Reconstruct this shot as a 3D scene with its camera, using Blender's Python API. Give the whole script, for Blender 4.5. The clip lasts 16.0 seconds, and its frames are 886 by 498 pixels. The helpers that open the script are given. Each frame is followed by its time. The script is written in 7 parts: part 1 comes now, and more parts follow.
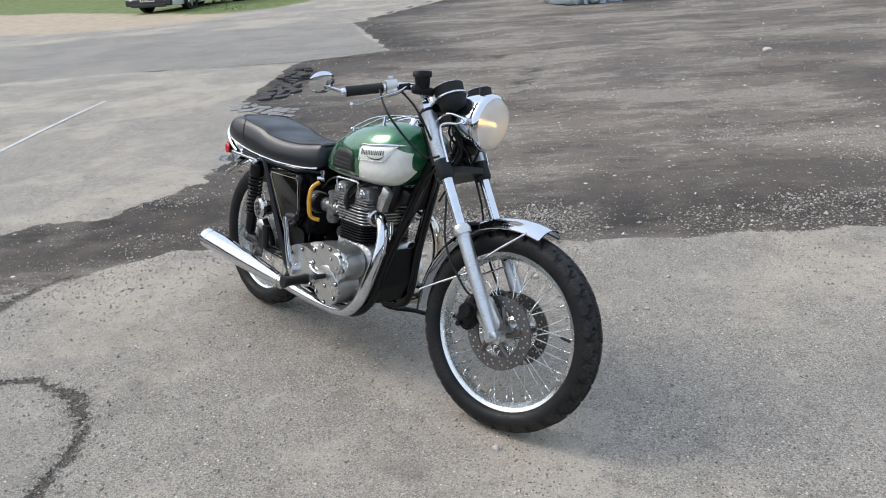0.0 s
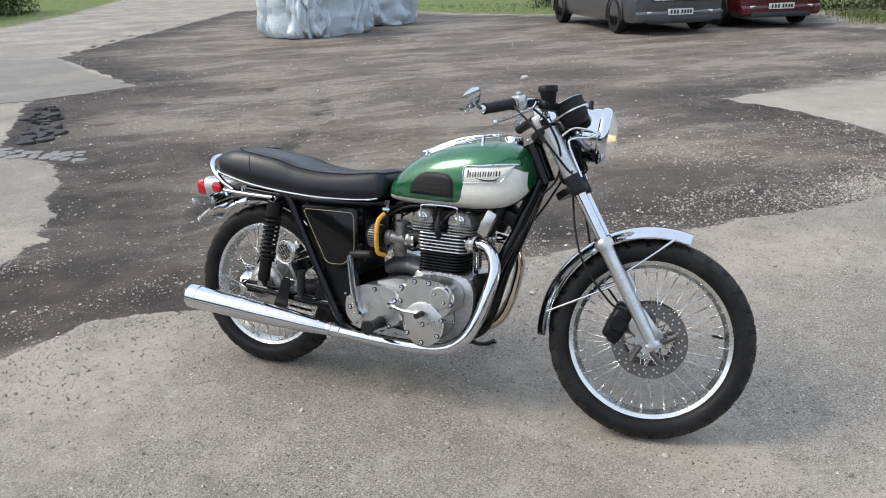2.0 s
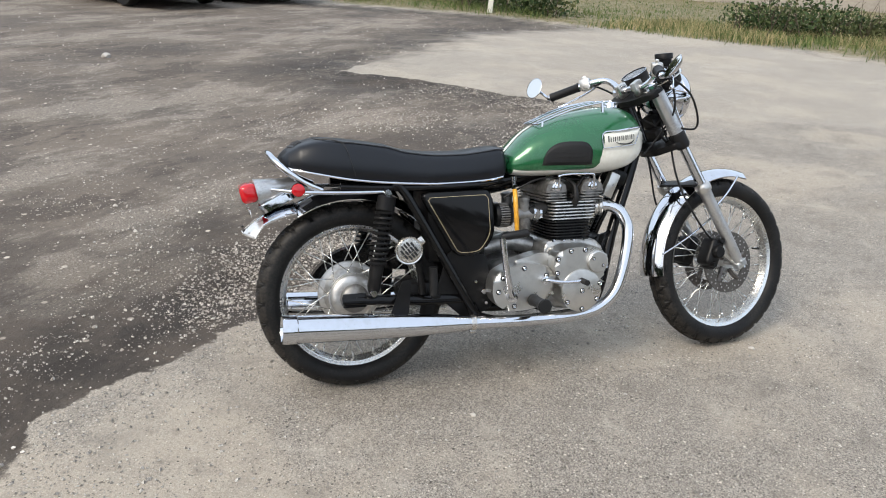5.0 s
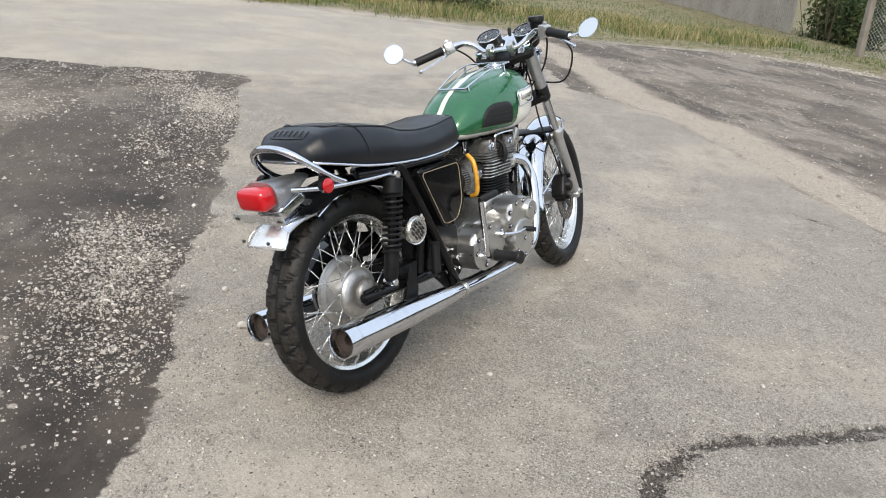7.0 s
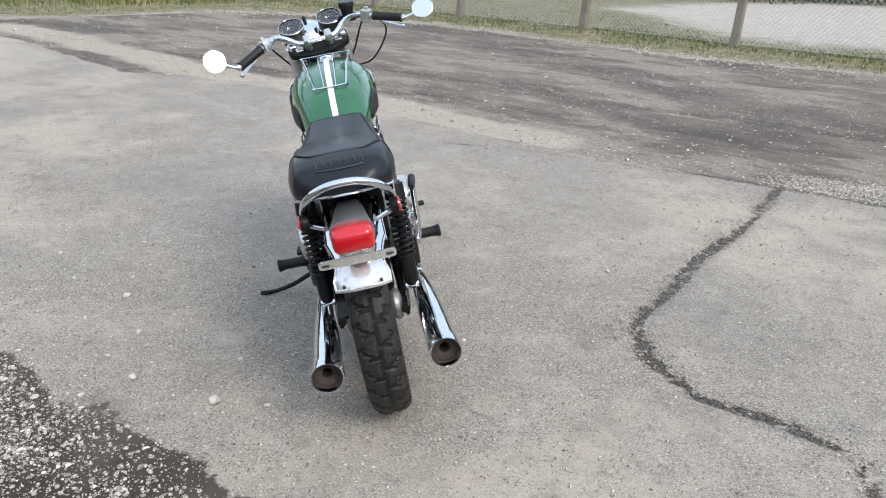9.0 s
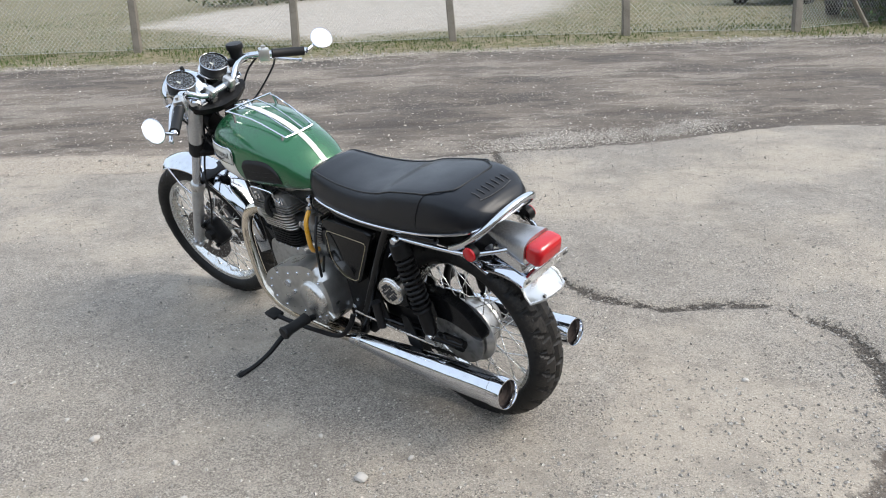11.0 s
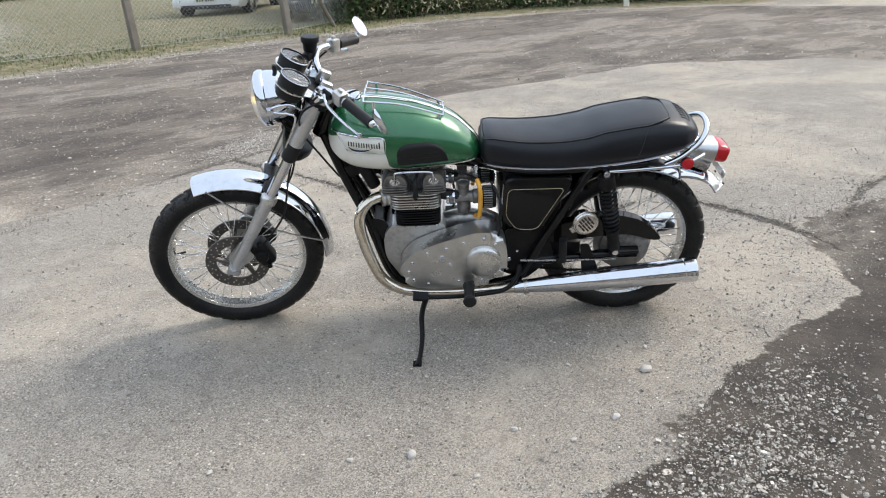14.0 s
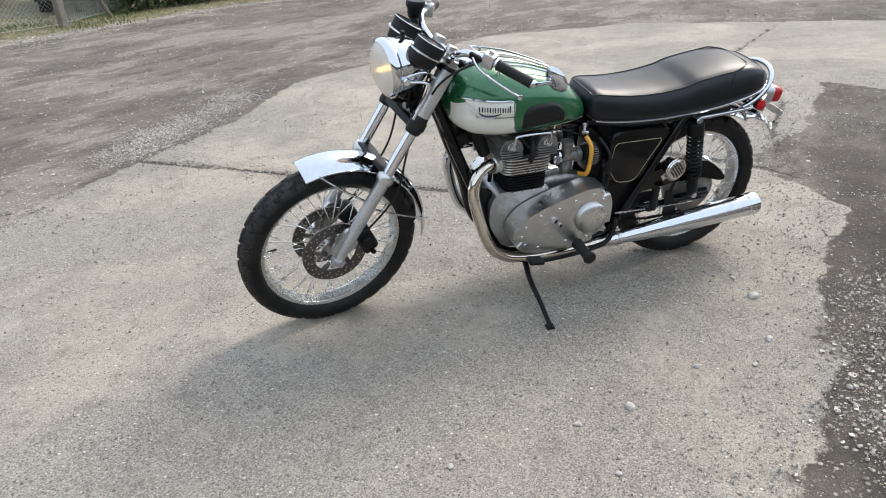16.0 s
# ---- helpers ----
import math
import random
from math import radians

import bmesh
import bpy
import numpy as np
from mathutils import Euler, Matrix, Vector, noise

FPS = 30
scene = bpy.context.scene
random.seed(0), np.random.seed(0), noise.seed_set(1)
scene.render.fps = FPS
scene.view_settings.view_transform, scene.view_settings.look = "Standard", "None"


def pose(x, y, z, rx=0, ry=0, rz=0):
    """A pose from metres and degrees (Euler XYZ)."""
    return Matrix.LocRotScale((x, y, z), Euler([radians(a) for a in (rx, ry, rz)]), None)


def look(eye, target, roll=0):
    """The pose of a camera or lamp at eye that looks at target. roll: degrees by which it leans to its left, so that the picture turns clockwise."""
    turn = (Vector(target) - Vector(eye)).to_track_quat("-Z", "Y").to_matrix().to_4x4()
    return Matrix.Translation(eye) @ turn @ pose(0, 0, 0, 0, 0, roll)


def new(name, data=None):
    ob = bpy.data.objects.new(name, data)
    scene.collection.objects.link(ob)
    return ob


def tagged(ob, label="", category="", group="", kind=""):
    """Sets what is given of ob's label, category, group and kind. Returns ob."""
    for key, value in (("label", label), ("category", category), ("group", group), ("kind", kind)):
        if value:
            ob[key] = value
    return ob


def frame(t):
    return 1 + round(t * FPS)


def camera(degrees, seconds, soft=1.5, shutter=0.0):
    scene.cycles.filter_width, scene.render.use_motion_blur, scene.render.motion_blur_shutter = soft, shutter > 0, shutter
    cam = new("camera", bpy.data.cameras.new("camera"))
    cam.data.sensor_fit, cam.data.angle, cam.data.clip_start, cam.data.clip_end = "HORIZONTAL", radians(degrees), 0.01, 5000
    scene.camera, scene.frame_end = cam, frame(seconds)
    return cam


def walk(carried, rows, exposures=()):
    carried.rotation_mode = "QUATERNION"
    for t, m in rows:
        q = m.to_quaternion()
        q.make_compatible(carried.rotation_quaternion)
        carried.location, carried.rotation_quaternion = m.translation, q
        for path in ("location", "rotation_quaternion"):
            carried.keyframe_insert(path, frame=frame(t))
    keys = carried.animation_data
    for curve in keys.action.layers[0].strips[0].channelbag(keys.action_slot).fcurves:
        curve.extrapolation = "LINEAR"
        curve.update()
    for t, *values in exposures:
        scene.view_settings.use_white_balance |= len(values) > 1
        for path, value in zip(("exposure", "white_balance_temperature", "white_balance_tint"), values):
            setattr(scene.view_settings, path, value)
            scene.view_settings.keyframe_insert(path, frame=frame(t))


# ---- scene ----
cam = camera(59.7, 16.0, soft=1.05)
PATH = [
    (0, (0.14, -0.018, 1.426), (0.014, 1.836, 0.687), -4.2),
    (0.5, (-0.174, 0.019, 1.414), (-0.075, 1.874, 0.671), -3.8),
    (1, (-0.541, 0.041, 1.429), (-0.239, 1.875, 0.693), -3.2),
    (1.5, (-0.886, 0.108, 1.447), (-0.417, 1.911, 0.719), -2.7),
    (2, (-1.179, 0.32, 1.415), (-0.51, 2.072, 0.72), -1.8),
    (2.5, (-1.455, 0.488, 1.413), (-0.566, 2.133, 0.703), -0.3),
    (3, (-1.772, 0.675, 1.419), (-0.682, 2.178, 0.676), -0.6),
    (3.5, (-2.067, 0.941, 1.389), (-0.861, 2.35, 0.641), -0.3),
    (3.7, (-2.172, 1.049, 1.4), (-0.91, 2.408, 0.653), -0.1),
    (5.8, (-2.906, 2.343, 1.312), (-1.083, 2.718, 0.58), 4.6),
    (6, (-2.921, 2.484, 1.3), (-1.078, 2.736, 0.565), 4.8),
    (6.5, (-2.918, 2.889, 1.309), (-1.06, 2.803, 0.573), 5.5),
    (7, (-2.912, 3.325, 1.281), (-1.103, 2.888, 0.548), 5.9),
    (7.5, (-2.769, 3.701, 1.261), (-1.077, 2.925, 0.53), 6.1),
    (8, (-2.587, 4.028, 1.268), (-1.076, 2.943, 0.533), 5.8),
    (8.3, (-2.489, 4.229, 1.254), (-1.106, 2.99, 0.512), 5.0),
    (8.5, (-2.41, 4.369, 1.281), (-1.121, 3.034, 0.535), 4.6),
    (9, (-2.123, 4.629, 1.279), (-1.059, 3.102, 0.546), 2.8),
    (9.5, (-1.831, 4.851, 1.308), (-1.028, 3.164, 0.594), 1.1),
    (9.7, (-1.703, 4.951, 1.311), (-1.013, 3.214, 0.6), 0.5),
    (11.8, (-0.04, 5.172, 1.335), (-0.483, 3.358, 0.621), -2.5),
    (12, (0.118, 5.139, 1.341), (-0.421, 3.35, 0.628), -2.5),
    (12.5, (0.52, 5.07, 1.341), (-0.244, 3.365, 0.628), -2.8),
    (13, (0.84, 4.907, 1.314), (-0.137, 3.315, 0.6), -3.0),
    (13.5, (1.158, 4.7, 1.311), (-0.004, 3.238, 0.596), -2.8),
    (14, (1.514, 4.518, 1.31), (0.202, 3.194, 0.586), -2.7),
    (14.5, (1.817, 4.302, 1.288), (0.395, 3.101, 0.555), -2.6),
    (15, (2.105, 4.091, 1.274), (0.589, 3.018, 0.531), -2.5),
    (15.5, (2.247, 3.87, 1.278), (0.663, 2.917, 0.515), -2.7),
    (16, (2.172, 3.522, 1.288), (0.526, 2.701, 0.503), -3.2),
]
walk(cam, [(t, look(eye, target, roll)) for t, eye, target, roll in PATH],
     exposures=[(0, -0.20, 6150, 10), (3.5, -0.1, 6450, 10), (6.5, -0.05, 6650, 10), (9, 0.0, 6200, 10), (12, 0.02, 6450, 10), (16, 0.05, 6480, 10)])

# ---- light ----
world = bpy.data.worlds.new("sky")
scene.world = world
world.use_nodes = True
_n = world.node_tree.nodes
_sky = _n.new("ShaderNodeTexSky")
_sky.sky_type, _sky.sun_disc = "NISHITA", False
SUN_ELEV, SUN_AZ = 44.0, 163.0  # degrees; azimuth of the sun counted from +x towards +y
_sky.sun_elevation, _sky.sun_rotation = radians(SUN_ELEV), radians(90 - SUN_AZ)
_sky.air_density, _sky.dust_density, _sky.ozone_density = 1.6, 6.0, 1.0
_soft = _n.new("ShaderNodeMix")
_soft.data_type = "RGBA"
_soft.inputs["Factor"].default_value = 0.72
_soft.inputs["B"].default_value = (7.0, 8.0, 9.5, 1)
world.node_tree.links.new(_sky.outputs[0], _soft.inputs["A"])
world.node_tree.links.new(_soft.outputs["Result"], _n["Background"].inputs["Color"])
_n["Background"].inputs["Strength"].default_value = 0.182
sun = new("sun", bpy.data.lights.new("sun", "SUN"))
sun.data.energy, sun.data.angle, sun.data.color = 2.3, radians(24), (1.0, 0.94, 0.85)
sun.matrix_world = look((0, 0, 0), (-math.cos(radians(SUN_AZ)) * math.cos(radians(SUN_ELEV)), -math.sin(radians(SUN_AZ)) * math.cos(radians(SUN_ELEV)), -math.sin(radians(SUN_ELEV))))
scene.view_settings.exposure = 0.0


# ---- materials ----
class Nodes:
    """A node material under construction."""

    def __init__(self, name):
        self.mat = bpy.data.materials.new(name)
        self.mat.use_nodes = True
        self.tree = self.mat.node_tree
        self.bsdf = self.tree.nodes["Principled BSDF"]

    def node(self, kind, **values):
        n = self.tree.nodes.new(kind)
        for k, v in values.items():
            if k in n.inputs:
                self.put(n.inputs[k], v)
        return n

    def put(self, socket, v):
        if isinstance(v, bpy.types.NodeSocket):
            self.tree.links.new(v, socket)
        else:
            socket.default_value = v

    def coord(self):
        return self.node("ShaderNodeTexCoord").outputs["Object"]

    def noise(self, at, scale, detail=4.0, rough=0.55):
        n = self.node("ShaderNodeTexNoise", Vector=at, Scale=scale, Detail=detail, Roughness=rough)
        return n.outputs["Fac"]

    def cells(self, at, scale, out="Distance"):
        return self.node("ShaderNodeTexVoronoi", Vector=at, Scale=scale).outputs[out]

    def step(self, v, lo, hi, a=0.0, b=1.0):
        n = self.tree.nodes.new("ShaderNodeMapRange")
        n.interpolation_type = "SMOOTHSTEP"
        for s, x in zip(n.inputs, (v, lo, hi, a, b)):
            self.put(s, x)
        return n.outputs[0]

    def math(self, op, a, b=0.0):
        n = self.tree.nodes.new("ShaderNodeMath")
        n.operation = op
        self.put(n.inputs[0], a), self.put(n.inputs[1], b)
        return n.outputs[0]

    def mix(self, f, a, b):
        n = self.tree.nodes.new("ShaderNodeMix")
        n.data_type = "RGBA"
        self.put(n.inputs[0], f)
        self.put(n.inputs[6], a if isinstance(a, bpy.types.NodeSocket) else (*a, 1))
        self.put(n.inputs[7], b if isinstance(b, bpy.types.NodeSocket) else (*b, 1))
        return n.outputs[2]

    def bump(self, h, strength, distance):
        n = self.node("ShaderNodeBump", Height=h, Strength=strength, Distance=distance)
        self.tree.links.new(n.outputs[0], self.bsdf.inputs["Normal"])

    def set(self, **values):
        for k, v in values.items():
            key = {"color": "Base Color", "rough": "Roughness", "metal": "Metallic", "coat": "Coat Weight", "coat_rough": "Coat Roughness",
                   "glass": "Transmission Weight", "ior": "IOR", "alpha": "Alpha", "emit": "Emission Color", "emit_power": "Emission Strength",
                   "spec": "Specular IOR Level", "sheen": "Sheen Weight"}[k]
            self.put(self.bsdf.inputs[key], (*v, 1) if isinstance(v, tuple) and len(v) == 3 else v)
        return self


def surface(name, color, other, rough, metal=0.0, grain=60.0, wear=6.0, relief=0.0, rough_var=0.12, **more):
    """A surface whose colour goes from color to other at two scales, with uneven gloss and fine relief."""
    n = Nodes(name)
    at = n.coord()
    fine, broad = n.noise(at, grain), n.noise(at, wear, 3.0)
    both = n.math("MULTIPLY", n.step(fine, 0.3, 0.75), n.step(broad, 0.3, 0.7))
    n.set(color=n.mix(both, color, other), metal=metal, rough=n.step(n.math("ADD", n.math("MULTIPLY", fine, 0.4), n.math("MULTIPLY", broad, 0.6)), 0.25, 0.75, max(0.02, rough - rough_var), rough + rough_var), **more)
    if relief:
        n.bump(fine, 0.6, relief)
    return n.mat


M = {
    "chrome": surface("chrome", (0.66, 0.68, 0.72), (0.60, 0.62, 0.65), 0.075, 1.0, 40, 7, 0.0, 0.025),
    "chrome_dull": surface("tarnished_chrome", (0.72, 0.71, 0.68), (0.45, 0.42, 0.38), 0.24, 1.0, 120, 14, 0.0001, 0.12),
    "pipe_warm": surface("warm_reflection_chrome", (0.70, 0.655, 0.57), (0.56, 0.47, 0.36), 0.12, 1.0, 70, 12, 0.0, 0.08),
    "alloy": surface("polished_alloy", (0.62, 0.612, 0.59), (0.46, 0.452, 0.432), 0.32, 0.95, 26, 9, 0.0001, 0.10),
    "cast": surface("cast_alloy", (0.52, 0.515, 0.50), (0.32, 0.31, 0.30), 0.40, 0.85, 70, 18, 0.0002, 0.12),
    "fork_alloy": surface("brushed_alloy", (0.60, 0.61, 0.62), (0.42, 0.42, 0.43), 0.36, 0.9, 180, 14, 0.0001, 0.1),
    "rim": surface("rim_alloy", (0.74, 0.74, 0.72), (0.55, 0.54, 0.51), 0.26, 1.0, 150, 12, 0.0001, 0.1),
    "disc": surface("brake_disc_steel", (0.165, 0.154, 0.144), (0.075, 0.062, 0.055), 0.42, 0.85, 260, 10, 0.0001, 0.12),
    "black": surface("black_enamel", (0.0045, 0.0045, 0.005), (0.007, 0.007, 0.0072), 0.10, 0.0, 30, 8, 0.0, 0.04, spec=0.28),
    "satin": surface("satin_black_metal", (0.005, 0.005, 0.0055), (0.012, 0.0115, 0.011), 0.42, 0.0, 60, 12, 0.0001, 0.12, spec=0.22),
    "rubber": surface("black_rubber", (0.007, 0.007, 0.0075), (0.014, 0.0138, 0.0135), 0.55, 0.0, 80, 12, 0.0002, 0.12, spec=0.35),
    "tyre": surface("tyre_rubber", (0.013, 0.013, 0.014), (0.050, 0.045, 0.038), 0.68, 0.0, 60, 7, 0.0004, 0.12, spec=0.3),
    "vinyl": surface("black_vinyl", (0.004, 0.0052, 0.0082), (0.007, 0.0085, 0.012), 0.36, 0.0, 420, 9, 0.0002, 0.10, spec=0.36, coat=0.08, coat_rough=0.28),
    "green": surface("green_metallic_paint", (0.012, 0.115, 0.040), (0.018, 0.150, 0.055), 0.28, 0.35, 800, 6, 0.0, 0.04, coat=1.0, coat_rough=0.10),
    "white": surface("white_paint", (0.76, 0.75, 0.68), (0.68, 0.66, 0.58), 0.22, 0.0, 60, 5, 0.0, 0.06, coat=0.6),
    "cream": surface("cream_pinstripe", (0.62, 0.58, 0.46), (0.5, 0.46, 0.36), 0.4, 0.0, 120, 20),
    "gold": surface("gold_pinstripe", (0.46, 0.38, 0.24), (0.36, 0.30, 0.2), 0.4, 0.2, 120, 20),
    "ink": surface("black_print", (0.012, 0.012, 0.013), (0.02, 0.02, 0.02), 0.4),
    "amber": surface("amber_fuel_hose", (0.72, 0.36, 0.03), (0.55, 0.24, 0.02), 0.3, 0.0, 40, 12, coat=0.4),
    "red": surface("red_lens", (0.50, 0.006, 0.012), (0.34, 0.004, 0.008), 0.16, 0.0, 90, 8, 0.0, 0.06, coat=0.6, ior=1.49),
    "dial": surface("black_dial", (0.012, 0.012, 0.013), (0.02, 0.02, 0.022), 0.35, coat=0.6),
    "plate": surface("satin_pale_metal", (0.72, 0.72, 0.70), (0.60, 0.60, 0.58), 0.26, 0.7, 40, 8),
    "mirror": Nodes("mirror_glass").set(color=(0.74, 0.74, 0.72), metal=1.0, rough=0.03).mat,
    "dark_cast": surface("dark_cast_alloy", (0.25, 0.245, 0.235), (0.085, 0.08, 0.073), 0.48, 0.7, 50, 14, 0.0003, 0.12),
    "lens": Nodes("fluted_glass").set(color=(0.93, 0.94, 0.92), rough=0.22, glass=0.62, ior=1.45).mat,
    "reflector": surface("silvered_reflector", (0.90, 0.90, 0.88), (0.84, 0.84, 0.82), 0.42, 1.0, 60, 10, 0.0, 0.08),
    "glass": Nodes("clear_glass").set(color=(0.95, 0.97, 0.97), rough=0.03, glass=1.0, ior=1.45).mat,
    "bulb": Nodes("lit_bulb").set(color=(1, 0.7, 0.3), emit=(1.0, 0.62, 0.2), emit_power=3.5).mat,
    "stone_pale": surface("pale_stone", (0.50, 0.465, 0.415), (0.33, 0.30, 0.265), 0.85, 0.0, 90, 14, 0.0006),
    "stone_dark": surface("grey_stone", (0.15, 0.145, 0.135), (0.09, 0.085, 0.08), 0.85, 0.0, 90, 14, 0.0006),
    "post": surface("weathered_timber", (0.23, 0.205, 0.17), (0.12, 0.105, 0.085), 0.88, 0.0, 60, 5, 0.002),
    "wire": surface("galvanised_wire", (0.60, 0.61, 0.60), (0.42, 0.42, 0.40), 0.45, 0.6, 80, 6),
    "tarp": surface("pale_blue_tarpaulin", (0.58, 0.64, 0.68), (0.42, 0.49, 0.54), 0.36, 0.0, 14, 2.5, 0.004),
    "sheet": surface("grey_corrugated_sheet", (0.34, 0.32, 0.285), (0.20, 0.175, 0.145), 0.6, 0.1, 20, 1.5, 0.001),
    "wall": surface("rendered_wall", (0.42, 0.38, 0.33), (0.30, 0.27, 0.24), 0.9, 0.0, 12, 0.8, 0.003),
    "van_paint": surface("grey_metallic_car_paint", (0.10, 0.105, 0.11), (0.13, 0.135, 0.14), 0.3, 0.6, 300, 3, 0.0, 0.05, coat=1.0),
    "red_paint": surface("dark_red_car_paint", (0.085, 0.006, 0.012), (0.06, 0.005, 0.010), 0.28, 0.3, 300, 3, 0.0, 0.05, coat=1.0),
    "white_car": surface("white_car_paint", (0.72, 0.73, 0.74), (0.62, 0.63, 0.64), 0.3, 0.0, 200, 3, 0.0, 0.05, coat=1.0),
    "dark_car": surface("dark_blue_car_paint", (0.012, 0.016, 0.026), (0.02, 0.024, 0.034), 0.28, 0.2, 300, 3, 0.0, 0.05, coat=1.0),
    "window": surface("dark_tinted_glass", (0.012, 0.014, 0.016), (0.02, 0.022, 0.024), 0.06, 0.0, 10, 2, 0.0, 0.03, spec=0.8),
    "trim": surface("dark_plastic_trim", (0.022, 0.022, 0.024), (0.04, 0.04, 0.042), 0.55),
    "tar": surface("broken_asphalt", (0.030, 0.027, 0.025), (0.075, 0.070, 0.064), 0.85, 0.0, 140, 12, 0.002),
    "crust": surface("crazed_asphalt_crust", (0.20, 0.19, 0.175), (0.30, 0.285, 0.26), 0.85, 0.0, 140, 12, 0.002),
    "paint_line": surface("worn_white_paint", (0.55, 0.54, 0.51), (0.30, 0.29, 0.27), 0.8, 0.0, 60, 12),
    "bark": surface("bramble_stem", (0.10, 0.075, 0.055), (0.05, 0.04, 0.03), 0.9, 0.0, 60, 6),
}


def tyre_material():
    """Dusty worn tread blocks, grooves coloured darker to deepen their shade, scuffed sidewalls."""
    n = Nodes("tyre_rubber")
    at = n.coord()
    a = n.tree.nodes.new("ShaderNodeAttribute")
    a.attribute_name = "tread"
    fine, broad = n.noise(at, 130, 5.0), n.noise(at, 9, 4.0)
    side = n.mix(n.step(n.math("MULTIPLY", fine, broad), 0.2, 0.36), (0.006, 0.006, 0.0065), (0.017, 0.016, 0.0145))
    worn = n.mix(n.step(fine, 0.35, 0.7), (0.014, 0.013, 0.012), (0.040, 0.035, 0.030))
    n.set(color=n.mix(n.math("MULTIPLY", a.outputs["Fac"], n.step(broad, 0.25, 0.6, 0.45, 1.0)), side, worn), rough=n.step(fine, 0.3, 0.7, 0.42, 0.66), spec=0.25)
    n.bump(fine, 0.4, 0.0004)
    return n.mat


M["tyre"] = tyre_material()


def leafy(name, a, b, c):
    n = Nodes(name)
    r = n.node("ShaderNodeNewGeometry").outputs["Random Per Island"]
    broad = n.noise(n.coord(), 0.9, 3.0)
    col = n.mix(n.step(r, 0.0, 0.7), a, b)
    n.set(color=n.mix(n.step(n.math("ADD", n.math("MULTIPLY", r, 0.35), broad), 0.55, 0.95), col, c), rough=0.75, spec=0.25)
    return n.mat


M["grass"] = leafy("grass_blades", (0.055, 0.095, 0.024), (0.115, 0.155, 0.045), (0.20, 0.195, 0.085))
M["straw"] = leafy("dry_grass", (0.36, 0.29, 0.15), (0.26, 0.23, 0.11), (0.44, 0.36, 0.20))
M["woods"] = leafy("unseen_backdrop", (0.018, 0.030, 0.014), (0.035, 0.05, 0.022), (0.06, 0.06, 0.035))
M["leaf"] = leafy("hedge_leaves", (0.022, 0.045, 0.016), (0.05, 0.085, 0.026), (0.10, 0.11, 0.045))


def pebble_mix(name, a, b, c):
    n = Nodes(name)
    r = n.node("ShaderNodeNewGeometry").outputs["Random Per Island"]
    fine = n.noise(n.coord(), 160)
    col = n.mix(n.step(r, 0.1, 0.7), a, b)
    col = n.mix(n.step(r, 0.70, 0.95), col, c)
    n.set(color=n.mix(n.step(fine, 0.35, 0.75, 0.0, 0.5), col, a), rough=0.85)
    n.bump(fine, 0.5, 0.001)
    return n.mat


M["pebbles"] = pebble_mix("mixed_gravel", (0.17, 0.155, 0.137), (0.38, 0.352, 0.312), (0.62, 0.58, 0.52))

M["pale_pebbles"] = pebble_mix("pale_gravel", (0.21, 0.186, 0.157), (0.48, 0.436, 0.380), (0.78, 0.72, 0.64))


